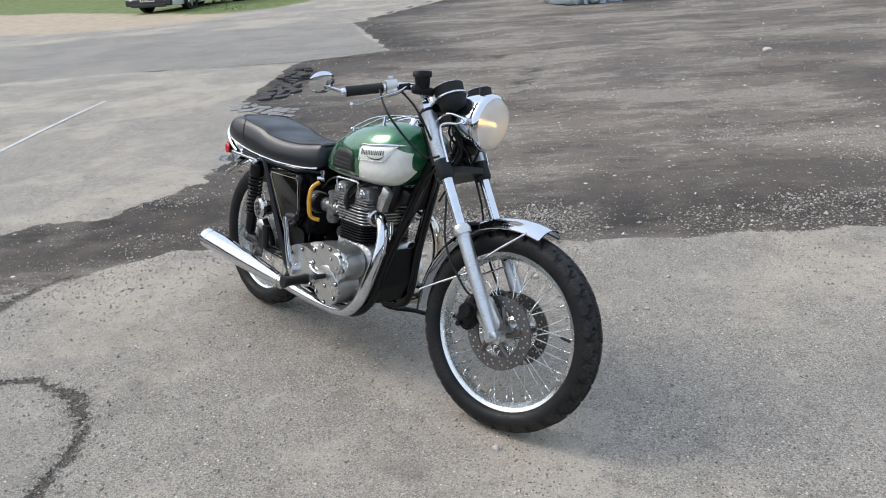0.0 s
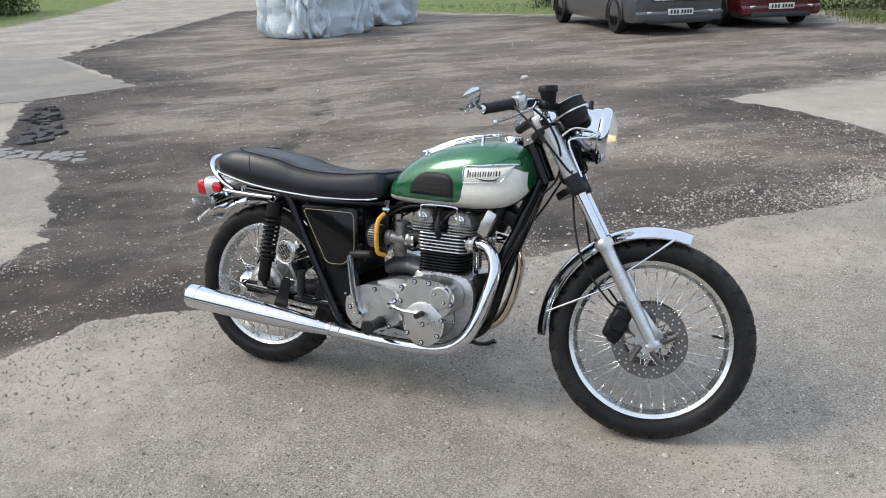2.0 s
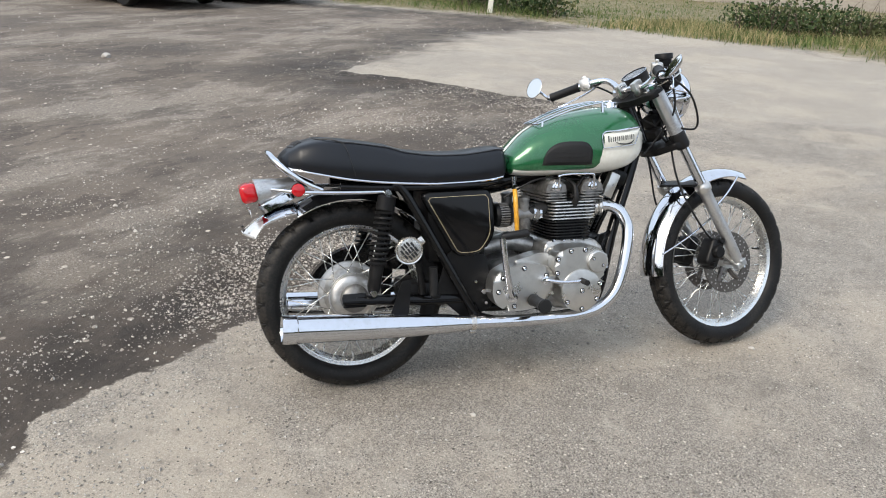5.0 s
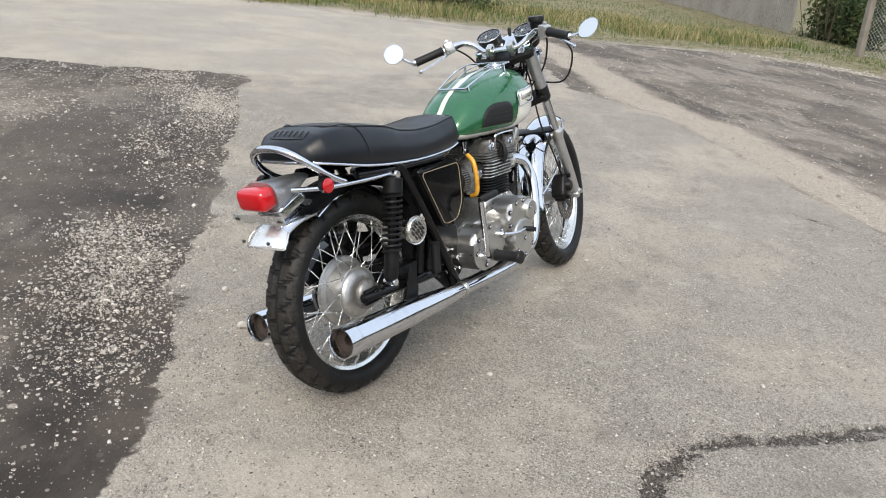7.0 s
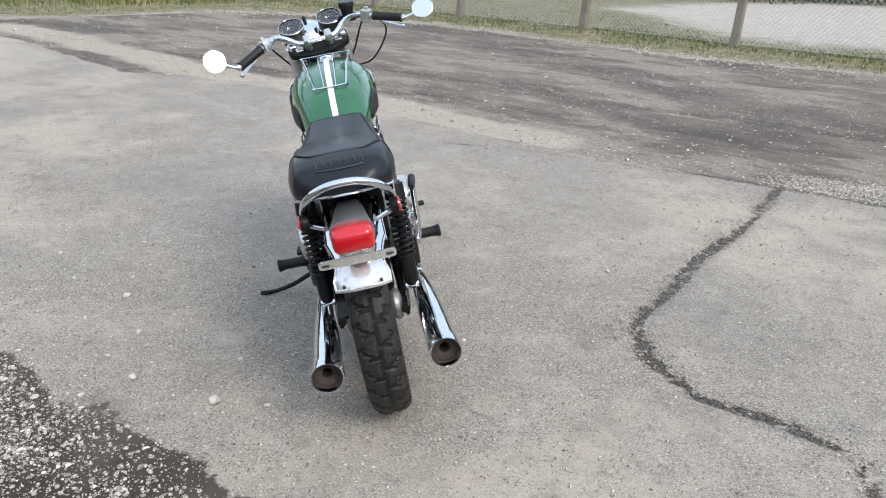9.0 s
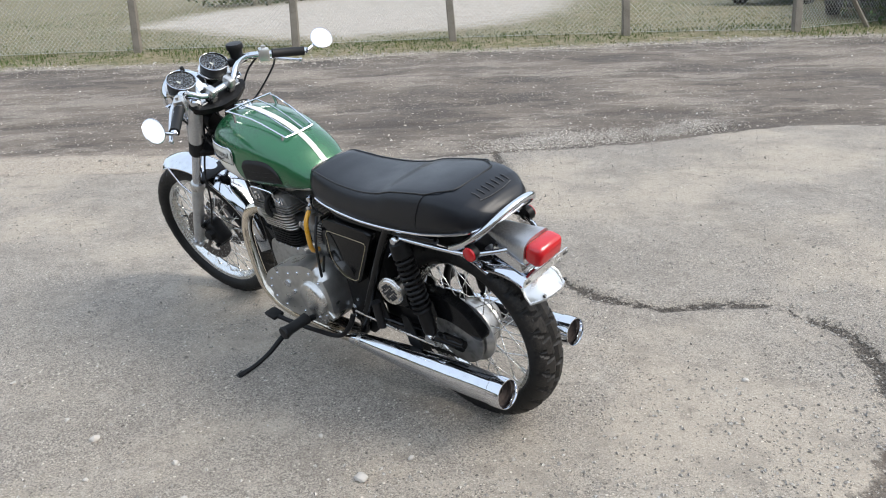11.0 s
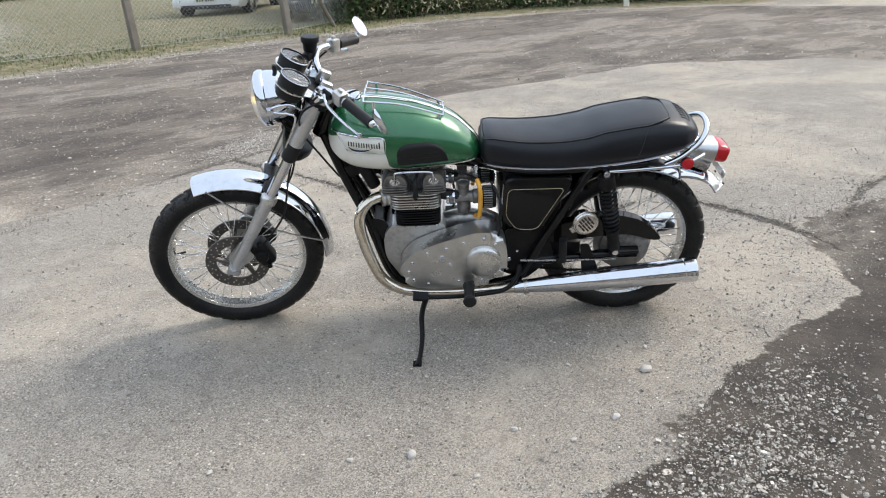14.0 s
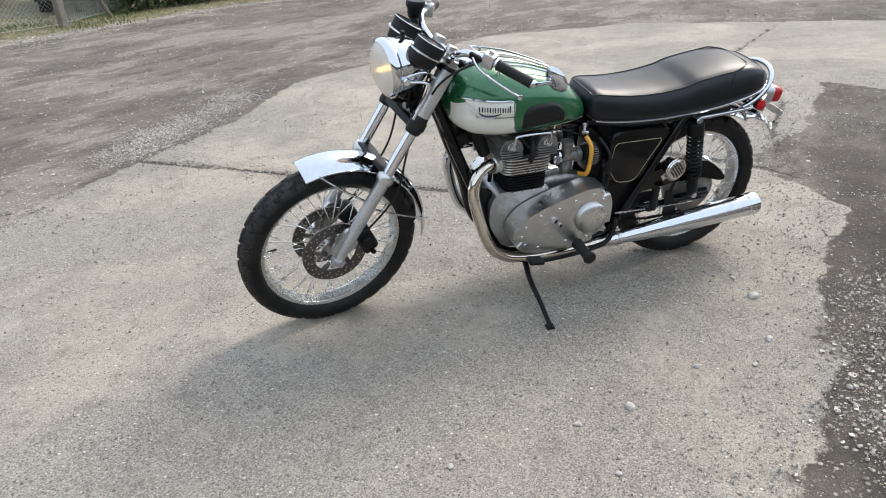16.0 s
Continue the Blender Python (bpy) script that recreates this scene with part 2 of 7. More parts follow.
def ground_material():
    """Worn asphalt, wet-looking dirt with grit, turf and pale concrete, told apart by fields stored on the sheet."""
    n = Nodes("worn_ground")
    at = n.coord()

    def field(name):
        a = n.tree.nodes.new("ShaderNodeAttribute")
        a.attribute_name = name
        return a.outputs["Fac"]
    ragged = n.math("ADD", n.math("MULTIPLY", n.math("SUBTRACT", n.noise(at, 2.6, 6.0, 0.6), 0.5), 0.34), n.math("MULTIPLY", n.math("SUBTRACT", n.noise(at, 22.0, 5.0, 0.65), 0.5), 0.10))
    place = n.node("ShaderNodeSeparateXYZ", Vector=at)
    blur = n.math("MULTIPLY", n.step(place.outputs[0], 4.3, 6.0), n.step(place.outputs[1], 3.5, 6.0))
    keen = n.step(n.math("ADD", field("dirt"), ragged), -0.010, 0.014)
    loose = n.step(n.math("ADD", field("dirt"), n.math("MULTIPLY", ragged, 5.0)), -0.55, 0.60)
    dirt = n.math("ADD", n.math("MULTIPLY", keen, n.math("SUBTRACT", 1.0, blur)), n.math("MULTIPLY", loose, blur))
    turf = n.step(n.math("ADD", field("turf"), n.math("MULTIPLY", ragged, 2.4)), -0.25, 0.3)
    conc = n.step(n.math("ADD", field("lane"), n.math("MULTIPLY", ragged, 7.0)), -0.8, 1.0)
    sand = n.step(n.math("ADD", field("sand"), n.math("MULTIPLY", ragged, 2.0)), -0.3, 0.4)
    broken = n.step(n.noise(at, 5.5, 4.0, 0.6), 0.30, 0.44, 0.75, 1.0)
    crumbs = n.math("MULTIPLY", n.math("SUBTRACT", n.noise(at, 60.0, 4.0, 0.7), 0.5), 0.075)
    torn = n.math("MULTIPLY", n.math("SUBTRACT", n.noise(at, 24.0, 5.0, 0.7), 0.5), 0.075)
    crack = n.math("MULTIPLY", broken, n.step(n.math("ADD", n.math("ADD", field("crack"), n.math("ADD", crumbs, torn)), n.math("MULTIPLY", ragged, 0.26)), 0.012, 0.028, 0.95, 0.0))
    crackband = n.step(n.math("ADD", n.math("ADD", field("crack"), torn), n.math("MULTIPLY", ragged, 0.6)), 0.0, 0.078, 0.72, 0.0)
    rut = n.math("MULTIPLY", n.step(n.noise(at, 2.3, 6.0, 0.65), 0.34, 0.50), n.step(n.math("ADD", field("rut"), n.math("MULTIPLY", ragged, 0.8)), 0.02, 0.16, 0.95, 0.0))
    patch = n.step(n.math("ADD", field("patch"), n.math("MULTIPLY", ragged, 0.5)), -0.04, 0.04)
    def chips(scale, amount, size=0.34):
        """Separate small stones: how much one shows, and its tone."""
        v = n.node("ShaderNodeTexVoronoi", Vector=at, Scale=scale)
        c = n.node("ShaderNodeSeparateColor", Color=v.outputs["Color"])
        shown = n.math("MULTIPLY", n.step(n.math("SUBTRACT", amount, c.outputs[0]), -0.01, 0.02), n.step(v.outputs["Distance"], size * 0.75, size * 1.2, 1.0, 0.0))
        return shown, c.outputs[1]
    # asphalt: pale fines with clusters of exposed grit, broad bleaching and stains
    gritv = n.node("ShaderNodeSeparateColor", Color=n.cells(at, 290, "Color")).outputs[0]
    fine = n.noise(at, 420, 2.0)
    stain = n.noise(at, 0.75, 6.0, 0.62)
    blotch = n.noise(at, 3.7, 5.0, 0.6)
    mottle = n.noise(at, 14.0, 5.0, 0.65)
    speck = n.math("ADD", n.math("MULTIPLY", gritv, 0.45), n.math("MULTIPLY", n.noise(at, 110, 4.0, 0.7), 0.6))
    asphalt = n.mix(n.step(speck, 0.2, 0.85), (0.118, 0.110, 0.102), (0.405, 0.384, 0.350))
    asphalt = n.mix(n.step(stain, 0.46, 0.60, 0.0, 0.55), asphalt, (0.43, 0.392, 0.335))
    asphalt = n.mix(n.step(stain, 0.32, 0.44, 0.40, 0.0), asphalt, (0.150, 0.144, 0.136))
    asphalt = n.mix(n.step(blotch, 0.52, 0.68, 0.0, 0.38), asphalt, (0.165, 0.155, 0.142))
    asphalt = n.mix(n.step(blotch, 0.30, 0.44, 0.34, 0.0), asphalt, (0.43, 0.41, 0.372))
    asphalt = n.mix(n.step(mottle, 0.55, 0.72, 0.0, 0.36), asphalt, (0.42, 0.398, 0.36))
    asphalt = n.mix(n.step(mottle, 0.30, 0.46, 0.36, 0.0), asphalt, (0.115, 0.106, 0.097))
    asphalt = n.mix(n.math("MULTIPLY", patch, 0.55), asphalt, (0.165, 0.165, 0.162))
    asphalt = n.mix(n.step(n.math("ADD", field("east"), n.math("MULTIPLY", ragged, 0.6)), -0.05, 0.12, 0.0, 0.42), asphalt, (0.40, 0.378, 0.340))
    rubbed = n.step(n.noise(at, 1.6, 5.0, 0.6), 0.40, 0.62, 0.10, 0.62)
    small, small_tone = chips(115, rubbed)
    big, big_tone = chips(55, n.math("MULTIPLY", rubbed, 0.36), 0.25)
    asphalt = n.mix(n.math("MULTIPLY", small, 0.85), asphalt, n.mix(n.step(small_tone, 0.15, 0.85), (0.085, 0.080, 0.075), (0.56, 0.53, 0.485)))
    asphalt = n.mix(n.math("MULTIPLY", big, 0.9), asphalt, n.mix(n.step(big_tone, 0.2, 0.8), (0.085, 0.080, 0.075), (0.66, 0.63, 0.58)))
    # dirt: brown-grey fines, damp dark pools, clustered pale stones of three sizes
    damp = n.noise(at, 0.9, 5.0, 0.6)
    drag = n.node("ShaderNodeMapping", Vector=at)
    drag.inputs["Scale"].default_value = (0.5, 1.0, 1.0)
    streak = n.noise(drag.outputs[0], 0.8, 12.0, 0.74)
    soil = n.mix(n.step(damp, 0.30, 0.66), (0.088, 0.075, 0.064), (0.158, 0.138, 0.120))
    soil = n.mix(n.step(mottle, 0.52, 0.66, 0.0, 0.40), soil, (0.168, 0.148, 0.129))
    soil = n.mix(n.step(mottle, 0.32, 0.46, 0.35, 0.0), soil, (0.060, 0.051, 0.044))
    soil = n.mix(n.math("MULTIPLY", n.step(field("north"), 0.0, 1.0, 0.30, 1.0), n.step(field("dirt"), 0.10, 1.7, 0.92, 0.0)), soil, n.mix(n.step(blotch, 0.4, 0.62), (0.018, 0.0145, 0.012), (0.058, 0.048, 0.040)))
    soil = n.mix(n.math("MULTIPLY", rut, n.step(field("north"), -1.0, 1.0, 0.55, 1.0)), soil, (0.040, 0.034, 0.030))
    heap = n.step(n.math("ADD", field("heap"), n.math("MULTIPLY", ragged, 1.6)), 0.05, 0.36, 1.0, 0.0)
    drift = n.step(n.math("ADD", field("pale"), n.math("MULTIPLY", ragged, 3.0)), 0.0, 0.46, 0.7, 0.0)
    band = n.step(n.math("ADD", field("band"), n.math("MULTIPLY", ragged, 1.1)), 0.20, 0.40, 1.0, 0.0)
    close = n.math("MULTIPLY", n.step(field("north"), 0.2, 0.8), n.step(field("dirt"), 0.3, 1.6, 1.0, 0.0))
    lines = n.math("MULTIPLY", n.step(streak, 0.485, 0.565), n.step(close, 0.0, 1.0, 1.0, 0.30))
    soil = n.mix(n.math("MULTIPLY", n.step(streak, 0.41, 0.455, 0.62, 0.0), n.step(close, 0.0, 1.0, 1.0, 0.4)), soil, (0.052, 0.044, 0.038))
    soil = n.mix(n.math("MULTIPLY", lines, 0.62), soil, n.mix(n.step(speck, 0.3, 0.8), (0.155, 0.139, 0.121), (0.42, 0.388, 0.345)))
    soil = n.mix(n.math("MULTIPLY", band, 0.86), soil, n.mix(n.step(speck, 0.25, 0.8), (0.25, 0.222, 0.188), (0.56, 0.515, 0.45)))
    amount = n.math("MINIMUM", n.math("ADD", n.math("ADD", n.step(close, 0.0, 1.0, 0.10, 0.045), n.math("MULTIPLY", lines, 0.34)), n.math("ADD", n.math("MULTIPLY", heap, 0.6), n.math("ADD", n.math("MULTIPLY", drift, 0.3), n.math("MULTIPLY", band, 0.55)))), 0.92)
    fines, fines_tone = chips(120, amount)
    mids, mids_tone = chips(52, n.math("MULTIPLY", amount, 0.62), 0.36)
    cobs, cobs_tone = chips(30, n.math("MULTIPLY", amount, n.step(close, 0.0, 1.0, 0.24, 0.03)), 0.30)
    soil = n.mix(n.math("MULTIPLY", fines, 0.8), soil, n.mix(fines_tone, (0.11, 0.097, 0.084), (0.42, 0.39, 0.345)))
    soil = n.mix(n.math("MULTIPLY", mids, 0.9), soil, n.mix(mids_tone, (0.15, 0.134, 0.117), (0.54, 0.505, 0.455)))
    soil = n.mix(n.math("MULTIPLY", cobs, 0.9), soil, n.mix(cobs_tone, (0.20, 0.18, 0.158), (0.60, 0.565, 0.515)))
    lone, lone_tone = chips(15, n.step(close, 0.0, 1.0, 0.15, 0.03), 0.19)
    soil = n.mix(n.math("MULTIPLY", lone, 0.92), soil, n.mix(lone_tone, (0.30, 0.275, 0.245), (0.68, 0.64, 0.58)))
    earth = n.mix(n.step(blotch, 0.38, 0.62), (0.105, 0.110, 0.048), (0.205, 0.180, 0.115))
    earth = n.mix(n.step(mottle, 0.5, 0.66, 0.0, 0.7), earth, (0.30, 0.265, 0.185))
    earth = n.mix(n.step(mottle, 0.34, 0.46, 0.6, 0.0), earth, (0.085, 0.072, 0.045))
    earth = n.mix(n.step(field("north"), 11.0, 16.0, 0.0, 0.8), earth, n.mix(n.step(blotch, 0.35, 0.7), (0.075, 0.125, 0.022), (0.15, 0.21, 0.05)))
    pale = n.mix(n.step(blotch, 0.3, 0.7), (0.31, 0.29, 0.262), (0.44, 0.42, 0.39))
    tan = n.mix(n.step(blotch, 0.3, 0.7), (0.33, 0.275, 0.205), (0.42, 0.36, 0.28))
    col = n.mix(crackband, asphalt, n.mix(n.step(gritv, 0.2, 0.9), (0.05, 0.045, 0.040), (0.40, 0.370, 0.330)))
    col = n.mix(crack, col, n.mix(n.step(gritv, 0.3, 0.95), (0.030, 0.026, 0.022), (0.13, 0.116, 0.102)))
    col = n.mix(sand, col, tan)
    col = n.mix(dirt, col, soil)
    col = n.mix(turf, col, earth)
    col = n.mix(conc, col, pale)
    warm = n.tree.nodes.new("ShaderNodeMix")
    warm.data_type, warm.blend_type = "RGBA", "MULTIPLY"
    warm.inputs[0].default_value = 1.0
    warm.inputs[7].default_value = (1.06, 1.0, 0.92, 1)
    n.put(warm.inputs[6], col)
    col = warm.outputs[2]
    n.set(color=col, rough=n.step(damp, 0.3, 0.7, 0.72, 0.92), spec=0.35)
    soft = n.math("ADD", n.math("ADD", n.math("MULTIPLY", small, 0.55), n.math("MULTIPLY", big, 1.0)), n.math("ADD", n.math("MULTIPLY", fine, 0.35), n.math("MULTIPLY", n.noise(at, 45, 5.0, 0.7), 1.3)))
    rough_dirt = n.math("ADD", n.math("MULTIPLY", n.noise(at, 26, 6.0, 0.7), 2.4), n.math("ADD", n.math("MULTIPLY", fines, 0.7), n.math("ADD", n.math("MULTIPLY", mids, 1.3), n.math("MULTIPLY", cobs, 2.0))))
    h = n.tree.nodes.new("ShaderNodeMix")
    n.put(h.inputs[0], dirt), n.put(h.inputs[2], soft), n.put(h.inputs[3], rough_dirt)
    n.bump(n.math("SUBTRACT", h.outputs[0], n.math("MULTIPLY", crack, 3.0)), 0.9, 0.006)
    return n.mat


M["ground"] = ground_material()


# ---- mesh tools ----
def part(name, bm, material, parent=None, label="", m=None, sharp=40):
    """Links a bmesh as one mesh object, under a thing or a part where one is given."""
    if m is not None:
        bm.transform(m)
    bmesh.ops.remove_doubles(bm, verts=bm.verts, dist=1e-6)
    bmesh.ops.recalc_face_normals(bm, faces=bm.faces)
    me = bpy.data.meshes.new(name)
    bm.to_mesh(me)
    bm.free()
    return meshed(name, me, material, parent, label, sharp)


def meshed(name, me, material, parent=None, label="", sharp=40):
    me.polygons.foreach_set("use_smooth", [True] * len(me.polygons))
    if sharp:
        me.set_sharp_from_angle(angle=radians(sharp))
    me.materials.append(M[material] if isinstance(material, str) else material)
    ob = new(name, me)
    if parent is not None:
        ob.parent = parent
    return tagged(ob, label) if label else ob


def thing(name, m, label, category, group="", kind=""):
    ob = new(name)
    ob.matrix_world = m
    ob.empty_display_size = 0.1
    return tagged(ob, label, category, group, kind)


def smooth_path(pts, res=6, closed=False):
    """A Catmull-Rom curve through the points."""
    p = [Vector(q) for q in pts]
    if len(p) == 2:
        return p
    n, out = len(p), []
    for i in range(n if closed else n - 1):
        a, b, c, d = (p[(i + k) % n] if closed else p[min(max(i + k, 0), n - 1)] for k in (-1, 0, 1, 2))
        for s in range(res):
            t = s / res
            out.append(0.5 * ((2 * b) + (c - a) * t + (2 * a - 5 * b + 4 * c - d) * t * t + (3 * b - a - 3 * c + d) * t ** 3))
    if not closed:
        out.append(p[-1])
    return out


def tube(bm, pts, r, seg=10, res=6, closed=False, cap=True, flat=1.0):
    """A round bar along the points; r is one radius or one a control point."""
    path = smooth_path(pts, res, closed)
    n = len(path)
    if isinstance(r, (int, float)):
        rad = [r] * n
    else:
        rad = np.interp(np.linspace(0, len(r) - 1, n), range(len(r)), r).tolist()
    rings, side = [], None
    for i in range(n):
        a, b = (path[i - 1], path[(i + 1) % n]) if closed else (path[max(i - 1, 0)], path[min(i + 1, n - 1)])
        way = (b - a).normalized()
        if side is None:
            side = way.orthogonal().normalized()
        side = (side - way * side.dot(way)).normalized()
        other = way.cross(side)
        rings.append([bm.verts.new(path[i] + rad[i] * (math.cos(k * math.tau / seg) * side + flat * math.sin(k * math.tau / seg) * other)) for k in range(seg)])
    for i in range(n if closed else n - 1):
        p, q = rings[i], rings[(i + 1) % n]
        for k in range(seg):
            bm.faces.new((p[k], p[(k + 1) % seg], q[(k + 1) % seg], q[k]))
    if cap and not closed:
        bm.faces.new(rings[0][::-1]), bm.faces.new(rings[-1])
    return bm


def lathe(bm, profile, m, seg=32, closed=False):
    """Turns (radius, height) pairs round the z axis of m."""
    rings = []
    for r, h in profile:
        if r < 1e-6:
            rings.append([bm.verts.new(m @ Vector((0, 0, h)))])
        else:
            rings.append([bm.verts.new(m @ Vector((r * math.cos(k * math.tau / seg), r * math.sin(k * math.tau / seg), h))) for k in range(seg)])
    pairs = list(zip(rings, rings[1:])) + ([(rings[-1], rings[0])] if closed else [])
    for p, q in pairs:
        for k in range(seg):
            quad = [p[k % len(p)], p[(k + 1) % len(p)], q[(k + 1) % len(q)], q[k % len(q)]]
            quad = [v for i, v in enumerate(quad) if v not in quad[:i]]
            if len(quad) > 2:
                bm.faces.new(quad)
    return bm


def box(bm, size, m, bevel=0.0, seg=2):
    made = bmesh.ops.create_cube(bm, size=1.0, matrix=m @ Matrix.Diagonal((*size, 1)))
    if bevel:
        edges = list({e for v in made["verts"] for e in v.link_edges})
        bmesh.ops.bevel(bm, geom=edges, offset=bevel, segments=seg, affect="EDGES", profile=0.5)
    return bm


def rounded(pts, r, n=5):
    """The outline with its corners rounded."""
    out, k = [], len(pts)
    for i in range(k):
        a, b, c = Vector(pts[i - 1]), Vector(pts[i]), Vector(pts[(i + 1) % k])
        d = min(r, (a - b).length * 0.48, (c - b).length * 0.48)
        p, q = b + (a - b).normalized() * d, b + (c - b).normalized() * d
        for s in range(n + 1):
            t = s / n
            out.append(((1 - t) ** 2 * p + 2 * t * (1 - t) * b + t * t * q).to_2d())
    return out


def slab(bm, outline, thick, m, bevel=0.0, seg=2):
    """The outline, thickened along z of m; the far rim is bevelled."""
    own = bmesh.new()
    base = [own.verts.new((*p, 0)) for p in outline]
    top = [own.verts.new((*p, thick)) for p in outline]
    k = len(base)
    for i in range(k):
        own.faces.new((base[i], base[(i + 1) % k], top[(i + 1) % k], top[i]))
    own.faces.new(base[::-1])
    lid = own.faces.new(top)
    if bevel:
        bmesh.ops.bevel(own, geom=list(lid.edges), offset=bevel, segments=seg, affect="EDGES", profile=0.5)
    own.transform(m)
    me = bpy.data.meshes.new("part")
    own.to_mesh(me)
    own.free()
    bm.from_mesh(me)
    bpy.data.meshes.remove(me)
    return bm


def loft(bm, rings, cap=True, loop=True):
    rows = [[bm.verts.new(p) for p in ring] for ring in rings]
    k = len(rows[0])
    for a, b in zip(rows, rows[1:]):
        for i in range(k if loop else k - 1):
            bm.faces.new((a[i], a[(i + 1) % k], b[(i + 1) % k], b[i]))
    if cap and loop:
        bm.faces.new(rows[0][::-1]), bm.faces.new(rows[-1])
    return bm


def BM():
    return bmesh.new()


def ease(x, xs, ys):
    """Piecewise values between knots, rounded."""
    x = min(max(float(x), xs[0]), xs[-1])
    for i in range(len(xs) - 1):
        if x <= xs[i + 1]:
            n = len(xs)
            t = (x - xs[i]) / (xs[i + 1] - xs[i])
            a, b, c, d = ys[max(i - 1, 0)], ys[i], ys[i + 1], ys[min(i + 2, n - 1)]
            return 0.5 * (2 * b + (c - a) * t + (2 * a - 5 * b + 4 * c - d) * t * t + (3 * b - a - 3 * c + d) * t ** 3)
    return ys[-1]


RIGHT, LEFT = -1, 1
SIDE = pose(0, 0, 0, 90)  # draws (x, z) outlines upright; thickness runs towards -y


def across(x, y, z):
    """A pose whose z axis runs along +y."""
    return pose(x, y, z, -90)


# ---- ground ----
# Outlines of the surfaces, in metres.
DIRT_YARD = [(-1.5, 3.72), (-1.15, 3.64), (-0.6, 3.63), (0.0, 3.70), (0.6, 3.56), (1.3, 3.60), (2.3, 3.56), (3.3, 3.60), (4.36, 3.53), (4.46, 4.8), (4.6, 6.0), (4.45, 6.8),
             (9.2, 7.4), (12.2, 6.3), (12.8, 9.0), (12.0, 12.5), (14.5, 15), (10, 18.6), (7.5, 22), (6, 30), (2.5, 30), (-2.5, 16.4), (-1.2, 11.5), (-2.45, 10.95), (-2.4, 8.0),
             (-1.85, 6.9), (-1.85, 5.0), (-2.2, 4.35), (-3.0, 4.1), (-4.2, 4.0), (-4.4, 3.55), (-3.0, 3.5), (-2.2, 3.2)]
DIRT_TRACK = [(-8.0, 4.5), (-7.7, 1.5), (-6.6, 0.0), (-5.0, -0.35), (-3.6, -0.75), (-2.3, -0.32), (-1.0, -0.2), (0.0, -0.1), (1.2, -0.06), (2.6, -0.16), (3.7, -0.15), (4.8, 0.28), (5.6, 0.2),
              (7.0, -0.06), (9.7, -0.3), (9.55, -2.2), (9.4, -4.6), (8.4, -5.4), (6.0, -6.4), (1.5, -6.0), (-0.6, -6.5), (-3.2, -6.5), (-6.8, -6.6), (-9.5, -6.4), (-12.6, -4.9), (-14.2, -2.5), (-15, 5)]
TURF_SOUTH = [(12.7, 8), (12.4, 5.6), (11.8, 2.4), (10.5, -0.3), (9.7, -2.0), (9.6, -4.5), (8.6, -5.6), (6.0, -6.7), (1.5, -6.2), (-0.6, -6.7), (-3.2, -6.7), (-6.8, -6.8), (-9.6, -6.6), (-12.8, -5.0), (-14.6, -2.5),
              (-60, 4), (-60, -90), (90, -90), (90, 14), (24, 13)]
TURF_NORTH = [(-7.2, 21.6), (-5.6, 22.2), (-4.9, 25.8), (-3.2, 33), (0, 60), (-60, 90), (-80, 60), (-14, 27)]
TURF_EAST = [(12.6, 6.2), (13.0, 9.2), (12.4, 12.5), (14.9, 15.2), (10.2, 19.0), (8.2, 21.5), (6.7, 26), (6, 60), (90, 90), (90, 12), (24, 12)]
LANE = [(1.9, -9.5), (0.5, -9.5), (-1.4, -9.8), (-2.8, -11.5), (-4.5, -15.5), (-5.5, -21), (-3.4, -27), (4, -24), (5.8, -18), (6.2, -13.4), (4.1, -12), (3.0, -10.3)]
SAND = [(-30, 17), (-12, 19.3), (-9.6, 18.6), (-7.2, 19.0), (-6.0, 20.6), (-7.0, 22.0), (-14, 40), (-60, 60)]
PATCH = [(-7.0, 10.5), (-4.2, 11.0), (-2.45, 10.95), (-1.2, 11.4), (-2.0, 14.1), (-2.5, 16.3), (-8, 17), (-14, 12)]
CRACKS = [
    [(-1.19, -0.22), (-1.24, 0.69), (-1.20, 1.2), (-1.23, 1.68), (-1.23, 2.06), (-1.37, 2.31), (-1.61, 2.44), (-1.84, 2.42), (-2.05, 2.46), (-2.2, 2.75), (-2.12, 3.15), (-2.0, 3.5)],
    [(-7.0, 10.4), (-4.24, 10.99), (-2.44, 10.98), (-1.19, 11.4)],
    [(-2.5, 16.4), (-1.1, 21.4), (1.2, 26.5), (3.0, 31)],
    [(-8.27, 3.13), (-7.0, 2.95), (-5.6, 2.78), (-4.85, 2.96), (-4.2, 3.2), (-3.57, 3.33), (-2.9, 3.3), (-2.42, 3.38)],
    [(-8.4, 1.3), (-8.37, 1.96), (-8.1, 2.5), (-8.27, 3.13)],
    [(-0.81, -0.2), (-0.38, -0.09), (0.08, -0.01), (0.51, 0.11), (0.95, 0.36)],
]

# a band of pale tan gravel between the asphalt and the track, and two heaps of pale stones
BAND = [(9.0, -0.75), (7.6, -0.65), (6.0, -0.55), (4.6, -0.34), (3.2, -0.50), (1.9, -0.40), (1.2, -0.34), (0.5, -0.30)]
HEAPS = [[(-0.20, 3.76), (0.10, 3.82), (0.45, 3.94)], [(-1.30, -0.46), (-2.10, -0.68), (-2.9, -0.95)], [(1.3, 3.80), (2.4, 3.76), (3.6, 3.82)]]
PALE_EAST = [(4.4, 3.6), (4.9, 2.2), (5.4, 1.0), (5.9, 0.2), (9.7, -0.3), (13.0, 6.2), (9.2, 7.5), (4.4, 6.9)]

